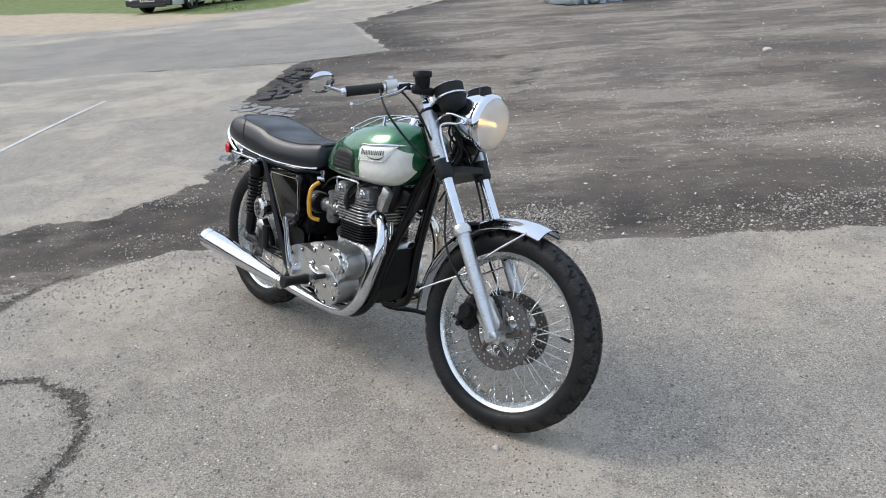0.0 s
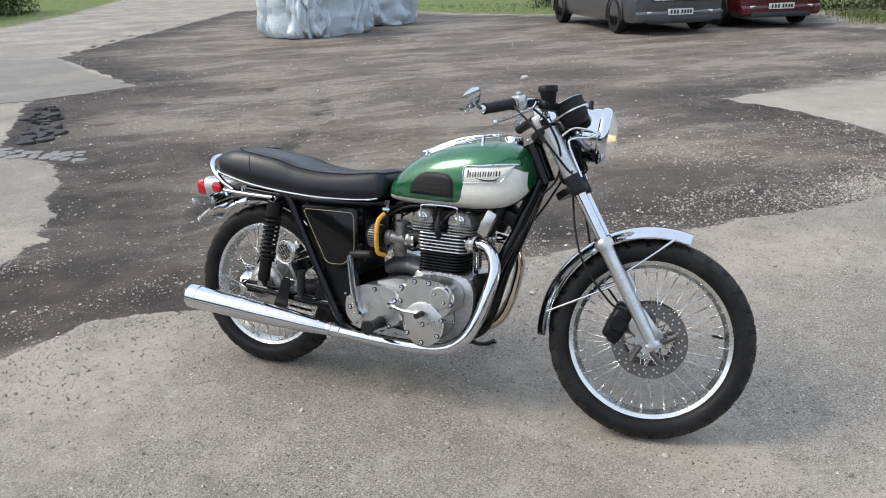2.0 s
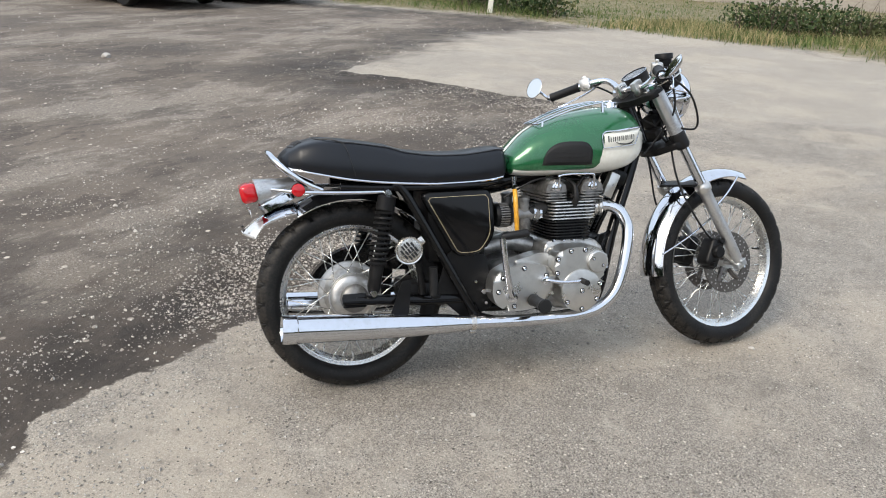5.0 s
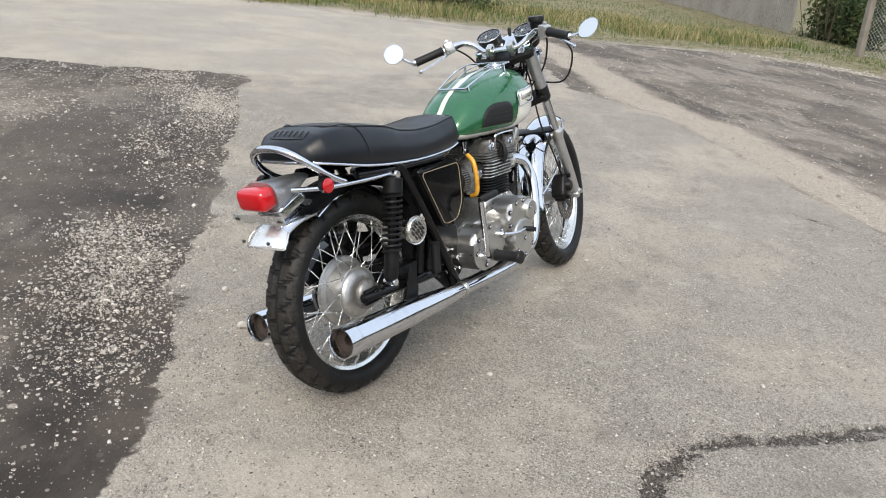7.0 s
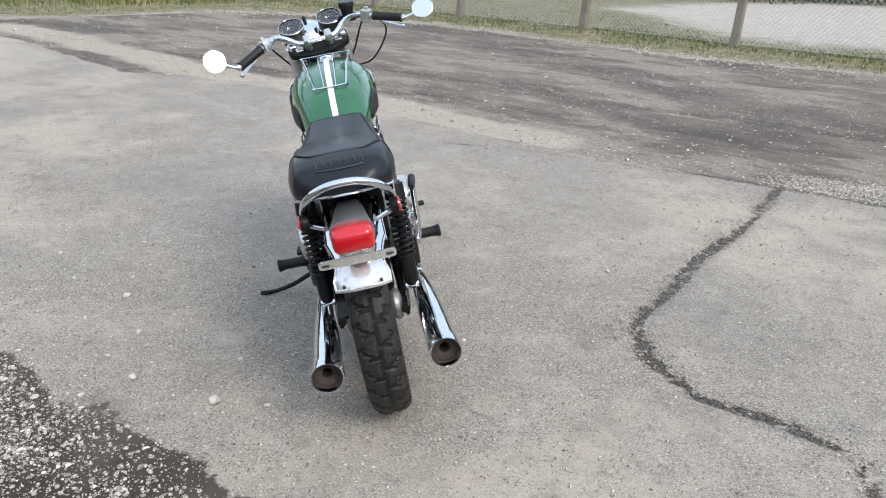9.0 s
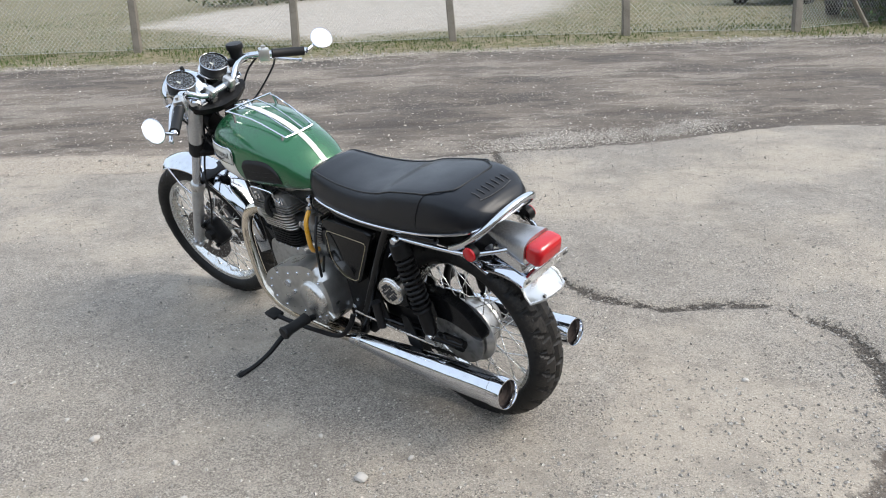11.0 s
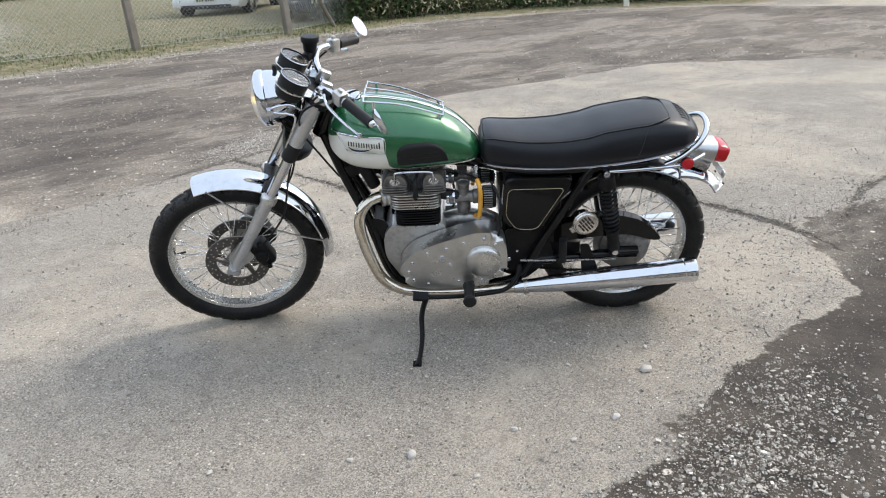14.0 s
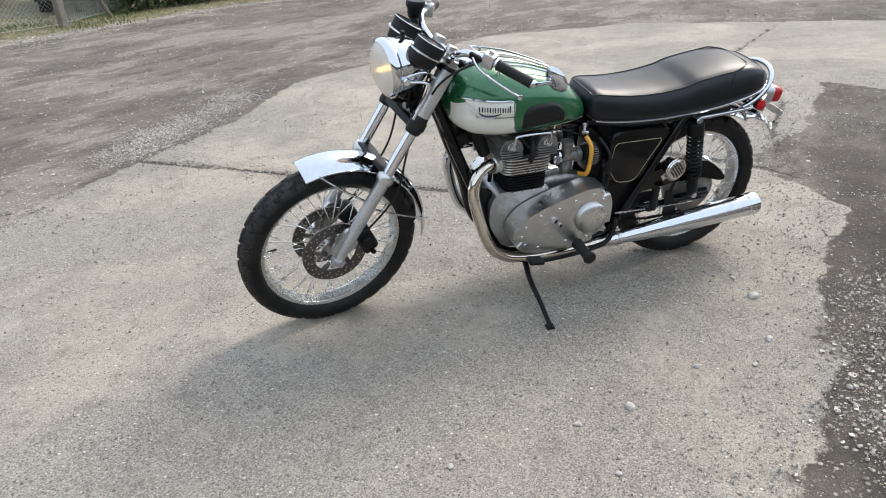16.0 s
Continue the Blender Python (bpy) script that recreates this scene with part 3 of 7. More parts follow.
# lines along which pale gravel has drifted
DRIFTS = [[(7.0, -2.1), (4.0, -2.0), (1.2, -2.3), (-2.0, -2.7)], [(5.5, -3.4), (2.0, -3.9), (-1.5, -3.7), (-4.5, -4.6)],
          [(5.2, 8.2), (8.0, 8.5), (11.5, 7.9)], [(7.0, 9.5), (9.5, 9.7), (12.0, 9.3)],
          [(9.0, -5.0), (6.0, -6.0), (1.5, -5.7), (-3.2, -6.1), (-9.4, -6.1)]]

RUTS = [
    [(-1.3, 10.0), (-0.3, 9.6), (0.4, 9.5), (1.5, 9.9), (2.6, 11.0)],
    [(1.1, 10.6), (0.5, 8.2), (0.0, 7.0), (-0.6, 5.7), (-1.3, 4.7)],
    [(-0.9, 7.4), (-0.55, 6.2), (-1.0, 5.0), (-1.5, 4.3)],
    [(3.0, 11.1), (3.25, 11.15)], [(3.5, 11.2), (3.75, 11.25)], [(3.6, 11.6), (3.95, 11.7)],
    [(-10, -2.4), (-3, -2.5), (2, -2.0), (8, -2.3)], [(-10, -4.0), (-3, -3.9), (2, -3.3), (8, -3.4)],
    [(-8.5, 1.2), (-5.5, -1.2), (-2, -1.6), (3, -1.0), (7, -0.9)], [(-11, -3.2), (-5, -3.0), (0, -4.6), (6, -5.2)],
    [(-2.3, 7.9), (-2.0, 7.6), (-2.1, 8.2), (-2.25, 9.0), (-2.15, 9.6), (-1.95, 10.1)],
    [(-1.2, 11.35), (0.3, 10.55), (0.65, 9.6), (0.66, 8.6), (0.43, 7.7)],
]


def inside(px, py, poly):
    odd = np.zeros(px.shape, bool)
    for (x0, y0), (x1, y1) in zip(poly, poly[1:] + poly[:1]):
        if y0 != y1:
            odd ^= ((y0 > py) != (y1 > py)) & (px < (x1 - x0) * (py - y0) / (y1 - y0) + x0)
    return odd


def away(px, py, line, closed):
    best = np.full(px.shape, 1e9)
    for (x0, y0), (x1, y1) in zip(line, line[1:] + (line[:1] if closed else [])):
        dx, dy = x1 - x0, y1 - y0
        t = np.clip(((px - x0) * dx + (py - y0) * dy) / (dx * dx + dy * dy), 0, 1)
        best = np.minimum(best, np.hypot(px - x0 - t * dx, py - y0 - t * dy))
    return best


def signed(px, py, poly):
    """Metres from the outline, above zero inside."""
    return away(px, py, poly, True) * np.where(inside(px, py, poly), 1, -1)


def fields(px, py):
    return {
        "dirt": np.maximum(signed(px, py, DIRT_YARD), signed(px, py, DIRT_TRACK)),
        "turf": np.maximum(np.maximum(signed(px, py, TURF_SOUTH), signed(px, py, TURF_NORTH)), signed(px, py, TURF_EAST)),
        "lane": signed(px, py, LANE), "sand": signed(px, py, SAND), "patch": signed(px, py, PATCH),
        "north": py - 3.0, "east": signed(px, py, PALE_EAST),
        "band": away(px, py, BAND, False), "heap": np.min([away(px, py, c, False) for c in HEAPS], axis=0),
        "pale": np.min([away(px, py, c, False) for c in DRIFTS], axis=0),
        "rut": np.min([away(px, py, c, False) for c in RUTS], axis=0),
        "crack": np.min([away(px, py, c, False) + thin for c, thin in zip(CRACKS, (0.0, -0.03, -0.05, 0.006, 0.006, 0.022))], axis=0),
    }


def waves(px, py, scale, seed):
    """Soft uneven relief, about -1 to 1."""
    rng = np.random.RandomState(seed)
    out = np.zeros(px.shape)
    for k in range(14):
        a, f, p = rng.uniform(0, math.tau), scale * 1.8 ** (k % 4) * rng.uniform(0.7, 1.4), rng.uniform(0, math.tau)
        out += np.sin((px * math.cos(a) + py * math.sin(a)) * f + p) / 1.6 ** (k % 4)
    return out / 5.0


def height(px, py, f=None):
    f = f or fields(px, py)
    d = np.clip((f["dirt"] + 0.02) / 0.16, 0, 1)
    far = np.clip((np.hypot(px, py - 2) - 2.2) / 3.0, 0, 1)
    z = waves(px, py, 1.1, 5) * 0.004 * far
    z += d * (-0.012 + 0.010 * waves(px, py, 9.0, 7) + 0.016 * waves(px, py, 2.2, 9))
    turf = np.clip((f["turf"] + 0.1) / 1.2, 0, 1)
    z += turf * (0.03 + 0.05 * waves(px, py, 1.3, 11))
    z -= 0.016 * d * np.clip(1 - f["rut"] / 0.16, 0, 1)
    z -= 0.014 * np.clip(1 - f["crack"] / 0.045, 0, 1)
    return z


def ground_lines(lo, hi, fine):
    """Grid lines, close together between lo and hi and ever further apart out to the horizon."""
    mid = np.arange(lo, hi + 1e-6, fine)
    out, s, x = [], fine, hi
    while x < 900:
        s = min(s * 1.09, 60)
        x += s
        out.append(x)
    return np.concatenate([[2 * lo - (v - hi + lo) for v in out[::-1]], mid, out])


gx, gy = np.meshgrid(ground_lines(-3.4, 5.2, 0.04), ground_lines(-1.2, 5.0, 0.04), indexing="ij")
gf = fields(gx, gy)
gz = height(gx, gy, gf)
nx, ny = gx.shape
ids = np.arange(nx * ny).reshape(nx, ny)
quads = np.stack([ids[:-1, :-1], ids[1:, :-1], ids[1:, 1:], ids[:-1, 1:]], -1).reshape(-1, 4)
me = bpy.data.meshes.new("ground")
me.from_pydata(np.stack([gx, gy, gz], -1).reshape(-1, 3).tolist(), [], quads.tolist())
for key, value in gf.items():
    me.attributes.new(key, "FLOAT", "POINT").data.foreach_set("value", np.clip(value, -50, 50).astype(np.float32).ravel())
ground = tagged(meshed("ground", me, "ground", None, "worn grey asphalt yard broken by dark gravel and turf edges", 0), "", "ground", "", "structure")


def ground_z(x, y):
    return float(height(np.array([x]), np.array([y]))[0])


# loose grit: thousands of small faceted stones
ICO = bmesh.new()
bmesh.ops.create_icosphere(ICO, subdivisions=1, radius=1.0)
ICO_V = np.array([v.co[:] for v in ICO.verts])
ICO_F = np.array([[v.index for v in f.verts] for f in ICO.faces])
ICO.free()
OCT_V = np.array([(1, 0, 0), (0, 1, 0), (-1, 0, 0), (0, -1, 0), (0, 0, 1), (0, 0, -1)], float)
OCT_F = np.array([(0, 1, 4), (1, 2, 4), (2, 3, 4), (3, 0, 4), (1, 0, 5), (2, 1, 5), (3, 2, 5), (0, 3, 5)])


def scatter(name, px, py, size, rng, material, label, sink=0.35, shape=(ICO_V, ICO_F)):
    """One sheet of stones of the given sizes, half sunk in the ground."""
    sv, sf = shape
    pz = height(px, py)
    n = len(px)
    turn = rng.uniform(0, math.tau, n)
    stretch = rng.uniform(0.6, 1.25, (n, 3)) * np.array([1, 1, 0.75])
    v = sv[None] * (1 + rng.uniform(-0.28, 0.28, (n, len(sv), 1))) * stretch[:, None] * size[:, None, None]
    c, s = np.cos(turn)[:, None], np.sin(turn)[:, None]
    out = np.stack([v[..., 0] * c - v[..., 1] * s + px[:, None], v[..., 0] * s + v[..., 1] * c + py[:, None], v[..., 2] + (pz + size * (0.6 - sink))[:, None]], -1)
    faces = (sf[None] + (np.arange(n) * len(sv))[:, None, None]).reshape(-1, 3)
    m = bpy.data.meshes.new(name)
    m.from_pydata(out.reshape(-1, 3).tolist(), [], faces.tolist())
    return tagged(meshed(name, m, material, None, label, 25), "", "gravel", "", "stuff")


def grit():
    rng = np.random.RandomState(4)
    # on the dirt, thickest along its edges
    x, y = rng.uniform(-9, 11, 600000), rng.uniform(-7, 13, 600000)
    half = len(x) // 2
    x[:half], y[:half] = rng.uniform(-3.5, 5.0, half), rng.uniform(3.2, 6.0, half)
    f = fields(x, y)
    d = f["dirt"]
    clump = np.clip(-0.12 + 2.4 * waves(x, y, 2.6, 21), 0.05, 1.2)
    reach = np.exp(-np.maximum(np.hypot(x - 0.3, y - 2.4) - 2.6, 0) / 3.0)
    keep = rng.uniform(0, 1, x.shape) < np.clip((0.12 + 0.75 * np.exp(-np.abs(d - 0.22) / 0.25)) * clump * reach * np.where(x > 1.6, 1.5, 1.0), 0, 1)
    keep &= (d > -0.01) & (f["turf"] < 0.2)
    x, y = x[keep], y[keep]
    size = 0.0017 + 0.0068 * rng.power(0.20, len(x)) * (0.6 + 0.6 * rng.uniform(0, 1, len(x)))
    size *= 1 + 0.2 * np.clip((x - 1.6) / 1.4, 0, 1)
    scatter("gravel", x, y, size, rng, "pale_pebbles", "mixed grey and pale gravel strewn over dark dirt", 0.35, (ICO_V, ICO_F) if len(x) < 30000 else (OCT_V, OCT_F))
    # a pale drift along the eastern mouth of the track and the yard's corner
    x, y = rng.uniform(-4.0, 8.0, 130000), rng.uniform(-4.6, 4.6, 130000)
    f = fields(x, y)
    d = f["dirt"]
    drift = 1.0 * np.exp(-(np.minimum(f["pale"], f["band"]) / np.where(y > -1.4, 0.30, 0.42)) ** 2) * np.where(y > -1.4, 1.0, 0.35) * (d > 0.02)
    keep = (d > -0.08) & (rng.uniform(0, 1, x.shape) < np.maximum(drift, 0.18 * np.exp(-np.abs(d - 0.25) / 0.22) * (x > 1)) * np.clip(0.6 + 0.8 * waves(x, y, 2.2, 71), 0.05, 1))
    x, y = x[keep], y[keep]
    scatter("pale_gravel", x, y, 0.0025 + 0.0075 * rng.power(0.28, len(x)), rng, "pale_pebbles", "drift of pale gravel along the asphalt edge", 0.3, (OCT_V, OCT_F))
    # a scatter of pale chippings over the yard's eastern corner
    x, y = rng.uniform(1.5, 4.6, 40000), rng.uniform(3.5, 5.6, 40000)
    d = fields(x, y)["dirt"]
    keep = (d > 0.01) & (rng.uniform(0, 1, x.shape) < 0.22 * np.clip(0.35 + 1.2 * waves(x, y, 2.0, 91), 0.05, 1) * np.clip((x - 1.4) / 1.2, 0, 1) * np.exp(-d / 0.9))
    x, y = x[keep], y[keep]
    scatter("pale_chippings", x, y, 0.0025 + 0.0065 * rng.power(0.28, len(x)), rng, "pale_pebbles", "pale chippings strewn over dark dirt beside the asphalt", 0.3, (OCT_V, OCT_F))
    # heaps of larger pale stones at the edge of the dirt, thinning outwards
    x, y = rng.uniform(-3.4, 4.2, 520000), rng.choice([-1.0, 1.0], 520000) * rng.uniform(0, 1, 520000)
    y = np.where(y > 0, 3.45 + 1.1 * y, 1.15 * y)
    f = fields(x, y)
    weight = np.where(x > 1.0, 0.14, 1.0) * np.exp(-(f["heap"] / 0.19) ** 2) * np.clip(0.55 + 1.0 * waves(x, y, 4.0, 33), 0.05, 1)
    keep = (f["dirt"] > -0.05) & (rng.uniform(0, 1, x.shape) < 0.80 * weight)
    x, y = x[keep], y[keep]
    scatter("gravel_heap", x, y, 0.0023 + 0.0072 * rng.power(0.30, len(x)), rng, "pale_pebbles", "heap of pale stones at the asphalt edge", 0.2, (ICO_V, ICO_F) if len(x) < 16000 else (OCT_V, OCT_F))
    # pale stones swept to the foot of the fence
    x, y = rng.uniform(-13, 10, 90000), rng.uniform(-7.6, -4.2, 90000)
    f = fields(x, y)
    keep = rng.uniform(0, 1, x.shape) < 0.75 * np.exp(-np.abs(f["turf"] + 0.12) / 0.20) * np.clip(0.45 + 0.9 * waves(x, y, 1.9, 81), 0.05, 1)
    x, y = x[keep], y[keep]
    scatter("verge_gravel", x, y, 0.006 + 0.016 * rng.power(0.4, len(x)), rng, "pale_pebbles", "pale gravel swept along the foot of the fence", 0.3, (OCT_V, OCT_F))
    # larger pale stones thinly over all the dirt, further out
    x, y = rng.uniform(-12, 12, 110000), rng.uniform(-7, 17, 110000)
    f = fields(x, y)
    keep = (f["dirt"] > 0.02) & (f["turf"] < 0.3) & (rng.uniform(0, 1, x.shape) < 0.24 * np.where(y < 1.0, 1.5, 0.8) * np.clip(0.5 + 1.1 * waves(x, y, 1.7, 61), 0.04, 1.5) * (0.6 + 1.4 * np.exp(-np.abs(f["dirt"] - 0.4) / 0.6)))
    x, y = x[keep], y[keep]
    scatter("loose_stones", x, y, 0.004 + 0.015 * rng.power(0.22, len(x)), rng, "pale_pebbles", "scattered pale stones on dark dirt", 0.3, (OCT_V, OCT_F))
    # sparse on the asphalt, with a thicker drift along its edges and cracks
    x, y = rng.uniform(-5, 6, 420000), rng.uniform(-1.5, 5, 420000)
    f = fields(x, y)
    reach = np.exp(-np.maximum(np.hypot(x - 0.1, y - 2.4) - 2.2, 0) / 2.0)
    near = np.exp(-np.abs(f["dirt"]) / 0.22) * 0.8 + np.exp(-f["crack"] / 0.05) * 1.6
    keep = (rng.uniform(0, 1, x.shape) < (0.16 + near) * reach * (0.4 + 0.6 * (waves(x, y, 3, 31) > -0.2))) & (f["dirt"] < 0)
    x, y = x[keep], y[keep]
    size = 0.0016 + 0.0062 * rng.power(0.20, len(x))
    scatter("grit", x, y, size, rng, "pebbles", "fine loose grit on worn asphalt", 0.3, (OCT_V, OCT_F))


grit()


def stone(x, y, r, seed, material="stone_pale"):
    """A single loose chipping lying on the asphalt."""
    rng = random.Random(seed)
    bm = BM()
    bmesh.ops.create_icosphere(bm, subdivisions=2, radius=r)
    for v in bm.verts:
        k = 1 + 0.35 * noise.noise(v.co / r * 1.3 + Vector((seed * 3.1, 0, 0)))
        v.co = Vector((v.co.x * k * 1.25, v.co.y * k, max(v.co.z * k * 0.75, -r * 0.42)))
    ob = part("stone", bm, material, None, "small pale chipping lying loose on the asphalt", sharp=30)
    ob.matrix_world = pose(x, y, ground_z(x, y) + r * 0.40, 0, 0, rng.uniform(0, 360))
    tagged(ob, "", "stone", "loose stones round the motorcycle")


for k, (x, y, r) in enumerate([(-0.485, 3.411, 0.017), (0.331, 3.163, 0.013), (-0.191, 3.487, 0.012), (0.124, 1.916, 0.010), (-0.831, 2.625, 0.008), (-0.62, 3.33, 0.008), (0.05, 3.30, 0.009),
                               (0.46, 3.05, 0.008), (0.62, 3.20, 0.007), (-0.02, 3.46, 0.008), (0.75, 2.80, 0.008), (-0.95, 1.7, 0.009), (0.28, 3.36, 0.007), (-0.35, 3.20, 0.007), (0.9, 3.1, 0.008), (-1.7, 3.0, 0.009)]):
    stone(x, y, r, k)


def asphalt_chunks():
    """Broken crusts of asphalt: a crazed shelf still in place, and loose pieces where the surface has given way."""
    rng = random.Random(12)
    spots = []
    for i in range(8):
        for j in range(3):
            spots.append((-2.34 + 0.088 * i + rng.uniform(-0.02, 0.02), 7.88 - 0.055 * i - 0.15 * j + rng.uniform(-0.03, 0.03), rng.uniform(0.045, 0.075), 0.016))
    for k in range(34):
        t = rng.random()
        spots.append((-2.36 + 0.5 * rng.random() * (1 - 0.5 * t), 8.2 + 2.0 * t, rng.uniform(0.03, 0.10), 0.03))
    for x, y, r, thick in spots:
        pts = [(r * rng.uniform(0.75, 1.2) * math.cos(a), r * rng.uniform(0.75, 1.2) * math.sin(a)) for a in [(i + rng.uniform(-0.25, 0.25)) * math.tau / 6 for i in range(6)]]
        bm = slab(BM(), pts, thick, Matrix(), 0.004, 1)
        flat = thick < 0.02
        ob = part("asphalt_chunk", bm, "crust" if flat else "tar", None, "grey broken crust of asphalt in the pothole" if flat else "dark loose lump of broken asphalt in the pothole", sharp=30)
        tip = 3 if flat else 12
        ob.matrix_world = pose(x, y, ground_z(x, y) - 0.006, rng.uniform(-tip, tip), rng.uniform(-tip, tip), rng.uniform(0, 360))
        tagged(ob, "", "rubble", "broken asphalt")


asphalt_chunks()
bm = BM()
for a, b in zip([(-4.05, 6.2), (-4.10, 6.9), (-4.15, 7.9)], [(-4.10, 6.9), (-4.15, 7.9), (-4.16, 8.6)]):
    w = 0.022
    bm.faces.new([bm.verts.new((x + e * w, y, ground_z(x, y) + 0.004)) for (x, y), e in ((a, -1), (a, 1), (b, 1), (b, -1))])
tagged(part("painted_line", bm, "paint_line", None, "thin worn white line painted on asphalt"), "", "marking", "", "structure")
stone(3.42, 9.25, 0.05, 91)


# ---- the motorcycle ----
# Built upright about its own frame: x ahead, y to its left, z up, the rear wheel's contact at the origin.
bike = thing("motorcycle", pose(-0.8631, 3.0486, 0, -12.08, 0, -45.68), "green and white vintage twin-cylinder motorcycle leaning on its side stand", "motorcycle")
RAKE = Vector((-0.515, 0, 0.857))
HEAD = Vector((1.0, 0, 0.86))
STEER = Matrix.Translation(HEAD + Vector((0, 0.006, 0))) @ Matrix.Rotation(radians(10.0), 4, RAKE) @ Matrix.Translation(-HEAD)
REAR_AXLE, FRONT_AXLE = Vector((0, 0, 0.300)), Vector((1.406, 0, 0.311))


def tyre_mesh(radius, half, depth, blocks, skew):
    """A tyre with a cut tread: arrow grooves and a wavy centre line pressed into the crown."""
    seg, span = blocks * 20, 33
    me_v, me_f, crown = [], [], []
    for i in range(seg):
        ang = i * math.tau / seg
        for j in range(span):
            s = -1 + 2 * j / (span - 1)
            phi = s * radians(148)
            flat = abs(math.cos(phi)) ** 0.85 * (1 if math.cos(phi) > 0 else -1)
            rr = radius - depth + depth * flat
            y = half * math.copysign(abs(math.sin(phi)) ** 0.85, math.sin(phi))
            c = abs(phi) / radians(84)
            on = 0.0
            if c < 1:
                u = (i / 20.0 + skew * c * 0.75 + (0.5 if phi > 0 else 0.0)) % 1.0
                u2 = (i / 20.0 - skew * c * 0.45 + (0.25 if phi > 0 else 0.75)) % 1.0
                cut = (0.10 < c < 0.90 and abs(u - 0.5) < 0.085) or (0.34 < c < 0.92 and abs(u2 - 0.5) < 0.075) or (0.12 < c < 0.40 and abs(u2 - 0.1) < 0.075) or c < 0.055
                on = 0.0 if cut else max(0.0, min(1.0, (1 - c) * 4))
                rr -= 0.0058 * min(1.0, (1 - c) * 3.2) if cut else 0.0
            crown.append(on)
            me_v.append((rr * math.cos(ang), y, rr * math.sin(ang)))
        for j in range(span - 1):
            a, b = i * span + j, ((i + 1) % seg) * span + j
            me_f.append((a, a + 1, b + 1, b))
    me = bpy.data.meshes.new("tyre")
    me.from_pydata(me_v, [], me_f)
    me.attributes.new("tread", "FLOAT", "POINT").data.foreach_set("value", crown)
    return me


def wheel(name, axle, radius, half, rim, drop, blocks, hub_r, hub_w, m, label):
    """A wire-spoked wheel: hub with its own tyre, rim, nipples and forty spokes."""
    at = m @ Matrix.Translation(axle)
    bm = BM()
    lathe(bm, [(0.0, -hub_w - 0.035), (0.010, -hub_w - 0.035), (0.010, -hub_w), (hub_r, -hub_w), (hub_r, -hub_w + 0.008), (0.030, -hub_w + 0.016), (0.027, 0), (0.030, hub_w - 0.016), (hub_r, hub_w - 0.008), (hub_r, hub_w), (0.010, hub_w), (0.010, hub_w + 0.035), (0, hub_w + 0.035)], across(0, 0, 0), 28)
    hub = part(name, bm, "alloy", bike, label, sharp=30)
    hub.matrix_basis = at
    t = meshed("tyre", tyre_mesh(radius, half, drop, blocks, 1.0), "tyre", hub, "black road tyre with cut tread, dusty at the edges", 30)
    t.data.flip_normals()
    bm = BM()
    w = half * 0.62
    lathe(bm, [(rim + 0.003, -w), (rim + 0.004, -w + 0.004), (rim - 0.012, -w + 0.008), (rim - 0.016, -w * 0.45), (rim - 0.024, 0), (rim - 0.016, w * 0.45), (rim - 0.012, w - 0.008), (rim + 0.004, w - 0.004), (rim + 0.003, w), (rim - 0.010, w * 0.8), (rim - 0.012, 0), (rim - 0.010, -w * 0.8)][::-1], across(0, 0, 0), 80, True)
    part("rim", bm, "rim", hub, "polished alloy wheel rim")
    made = {}
    for k in range(40):
        side = 1 if k % 2 else -1
        lean = 1 if (k // 2) % 2 else -1
        a1 = k * math.tau / 40
        a0 = a1 - lean * 0.62
        p = Vector((hub_r * 0.93 * math.cos(a0), side * (hub_w - 0.004), hub_r * 0.93 * math.sin(a0)))
        q = Vector(((rim - 0.022) * math.cos(a1), side * 0.008, (rim - 0.022) * math.sin(a1)))
        if (side, lean) not in made:
            bm = BM()
            # the spoke lies along x from the hub, with a thicker nipple at the rim
            long = (q - p).length
            tube(bm, [(0, 0, 0), (long * 0.9, 0, 0)], 0.0017, 6, cap=True)
            tube(bm, [(long * 0.9, 0, 0), (long, 0, 0)], 0.0030, 6)
            made[(side, lean)] = bm
            me = bpy.data.meshes.new("spoke")
            bm.to_mesh(me)
            bm.free()
            made[(side, lean)] = me
            me.polygons.foreach_set("use_smooth", [True] * len(me.polygons))
            me.materials.append(M["rim"])
        ob = new("spoke", made[(side, lean)])
        ob.parent = hub
        ob.matrix_basis = Matrix.Translation(p) @ (q - p).to_track_quat("X", "Z").to_matrix().to_4x4()
    bm = BM()
    tube(bm, [(rim - 0.03, 0.0, 0.03), (rim - 0.062, 0.0, 0.034)], 0.004, 8)
    part("valve", bm, "rubber", hub)
    return hub


def disc_mesh(r, inner, thick):
    """The ring of a drilled brake disc, with a spider cast in the middle; its holes are added as studs."""
    bm = BM()
    lathe(bm, [(inner, -thick), (r, -thick), (r, thick), (inner, thick)], across(0, 0, 0), 48, True)
    for k in range(5):
        a = k * math.tau / 5
        b = a + math.tau / 10
        tube(bm, [(0.03 * math.cos(a), 0, 0.03 * math.sin(a)), (0.05 * math.cos(a + 0.15), 0, 0.05 * math.sin(a + 0.15)), ((inner + 0.006) * math.cos(b - 0.3), 0, (inner + 0.006) * math.sin(b - 0.3))], 0.009, 6, 3)
    return bm


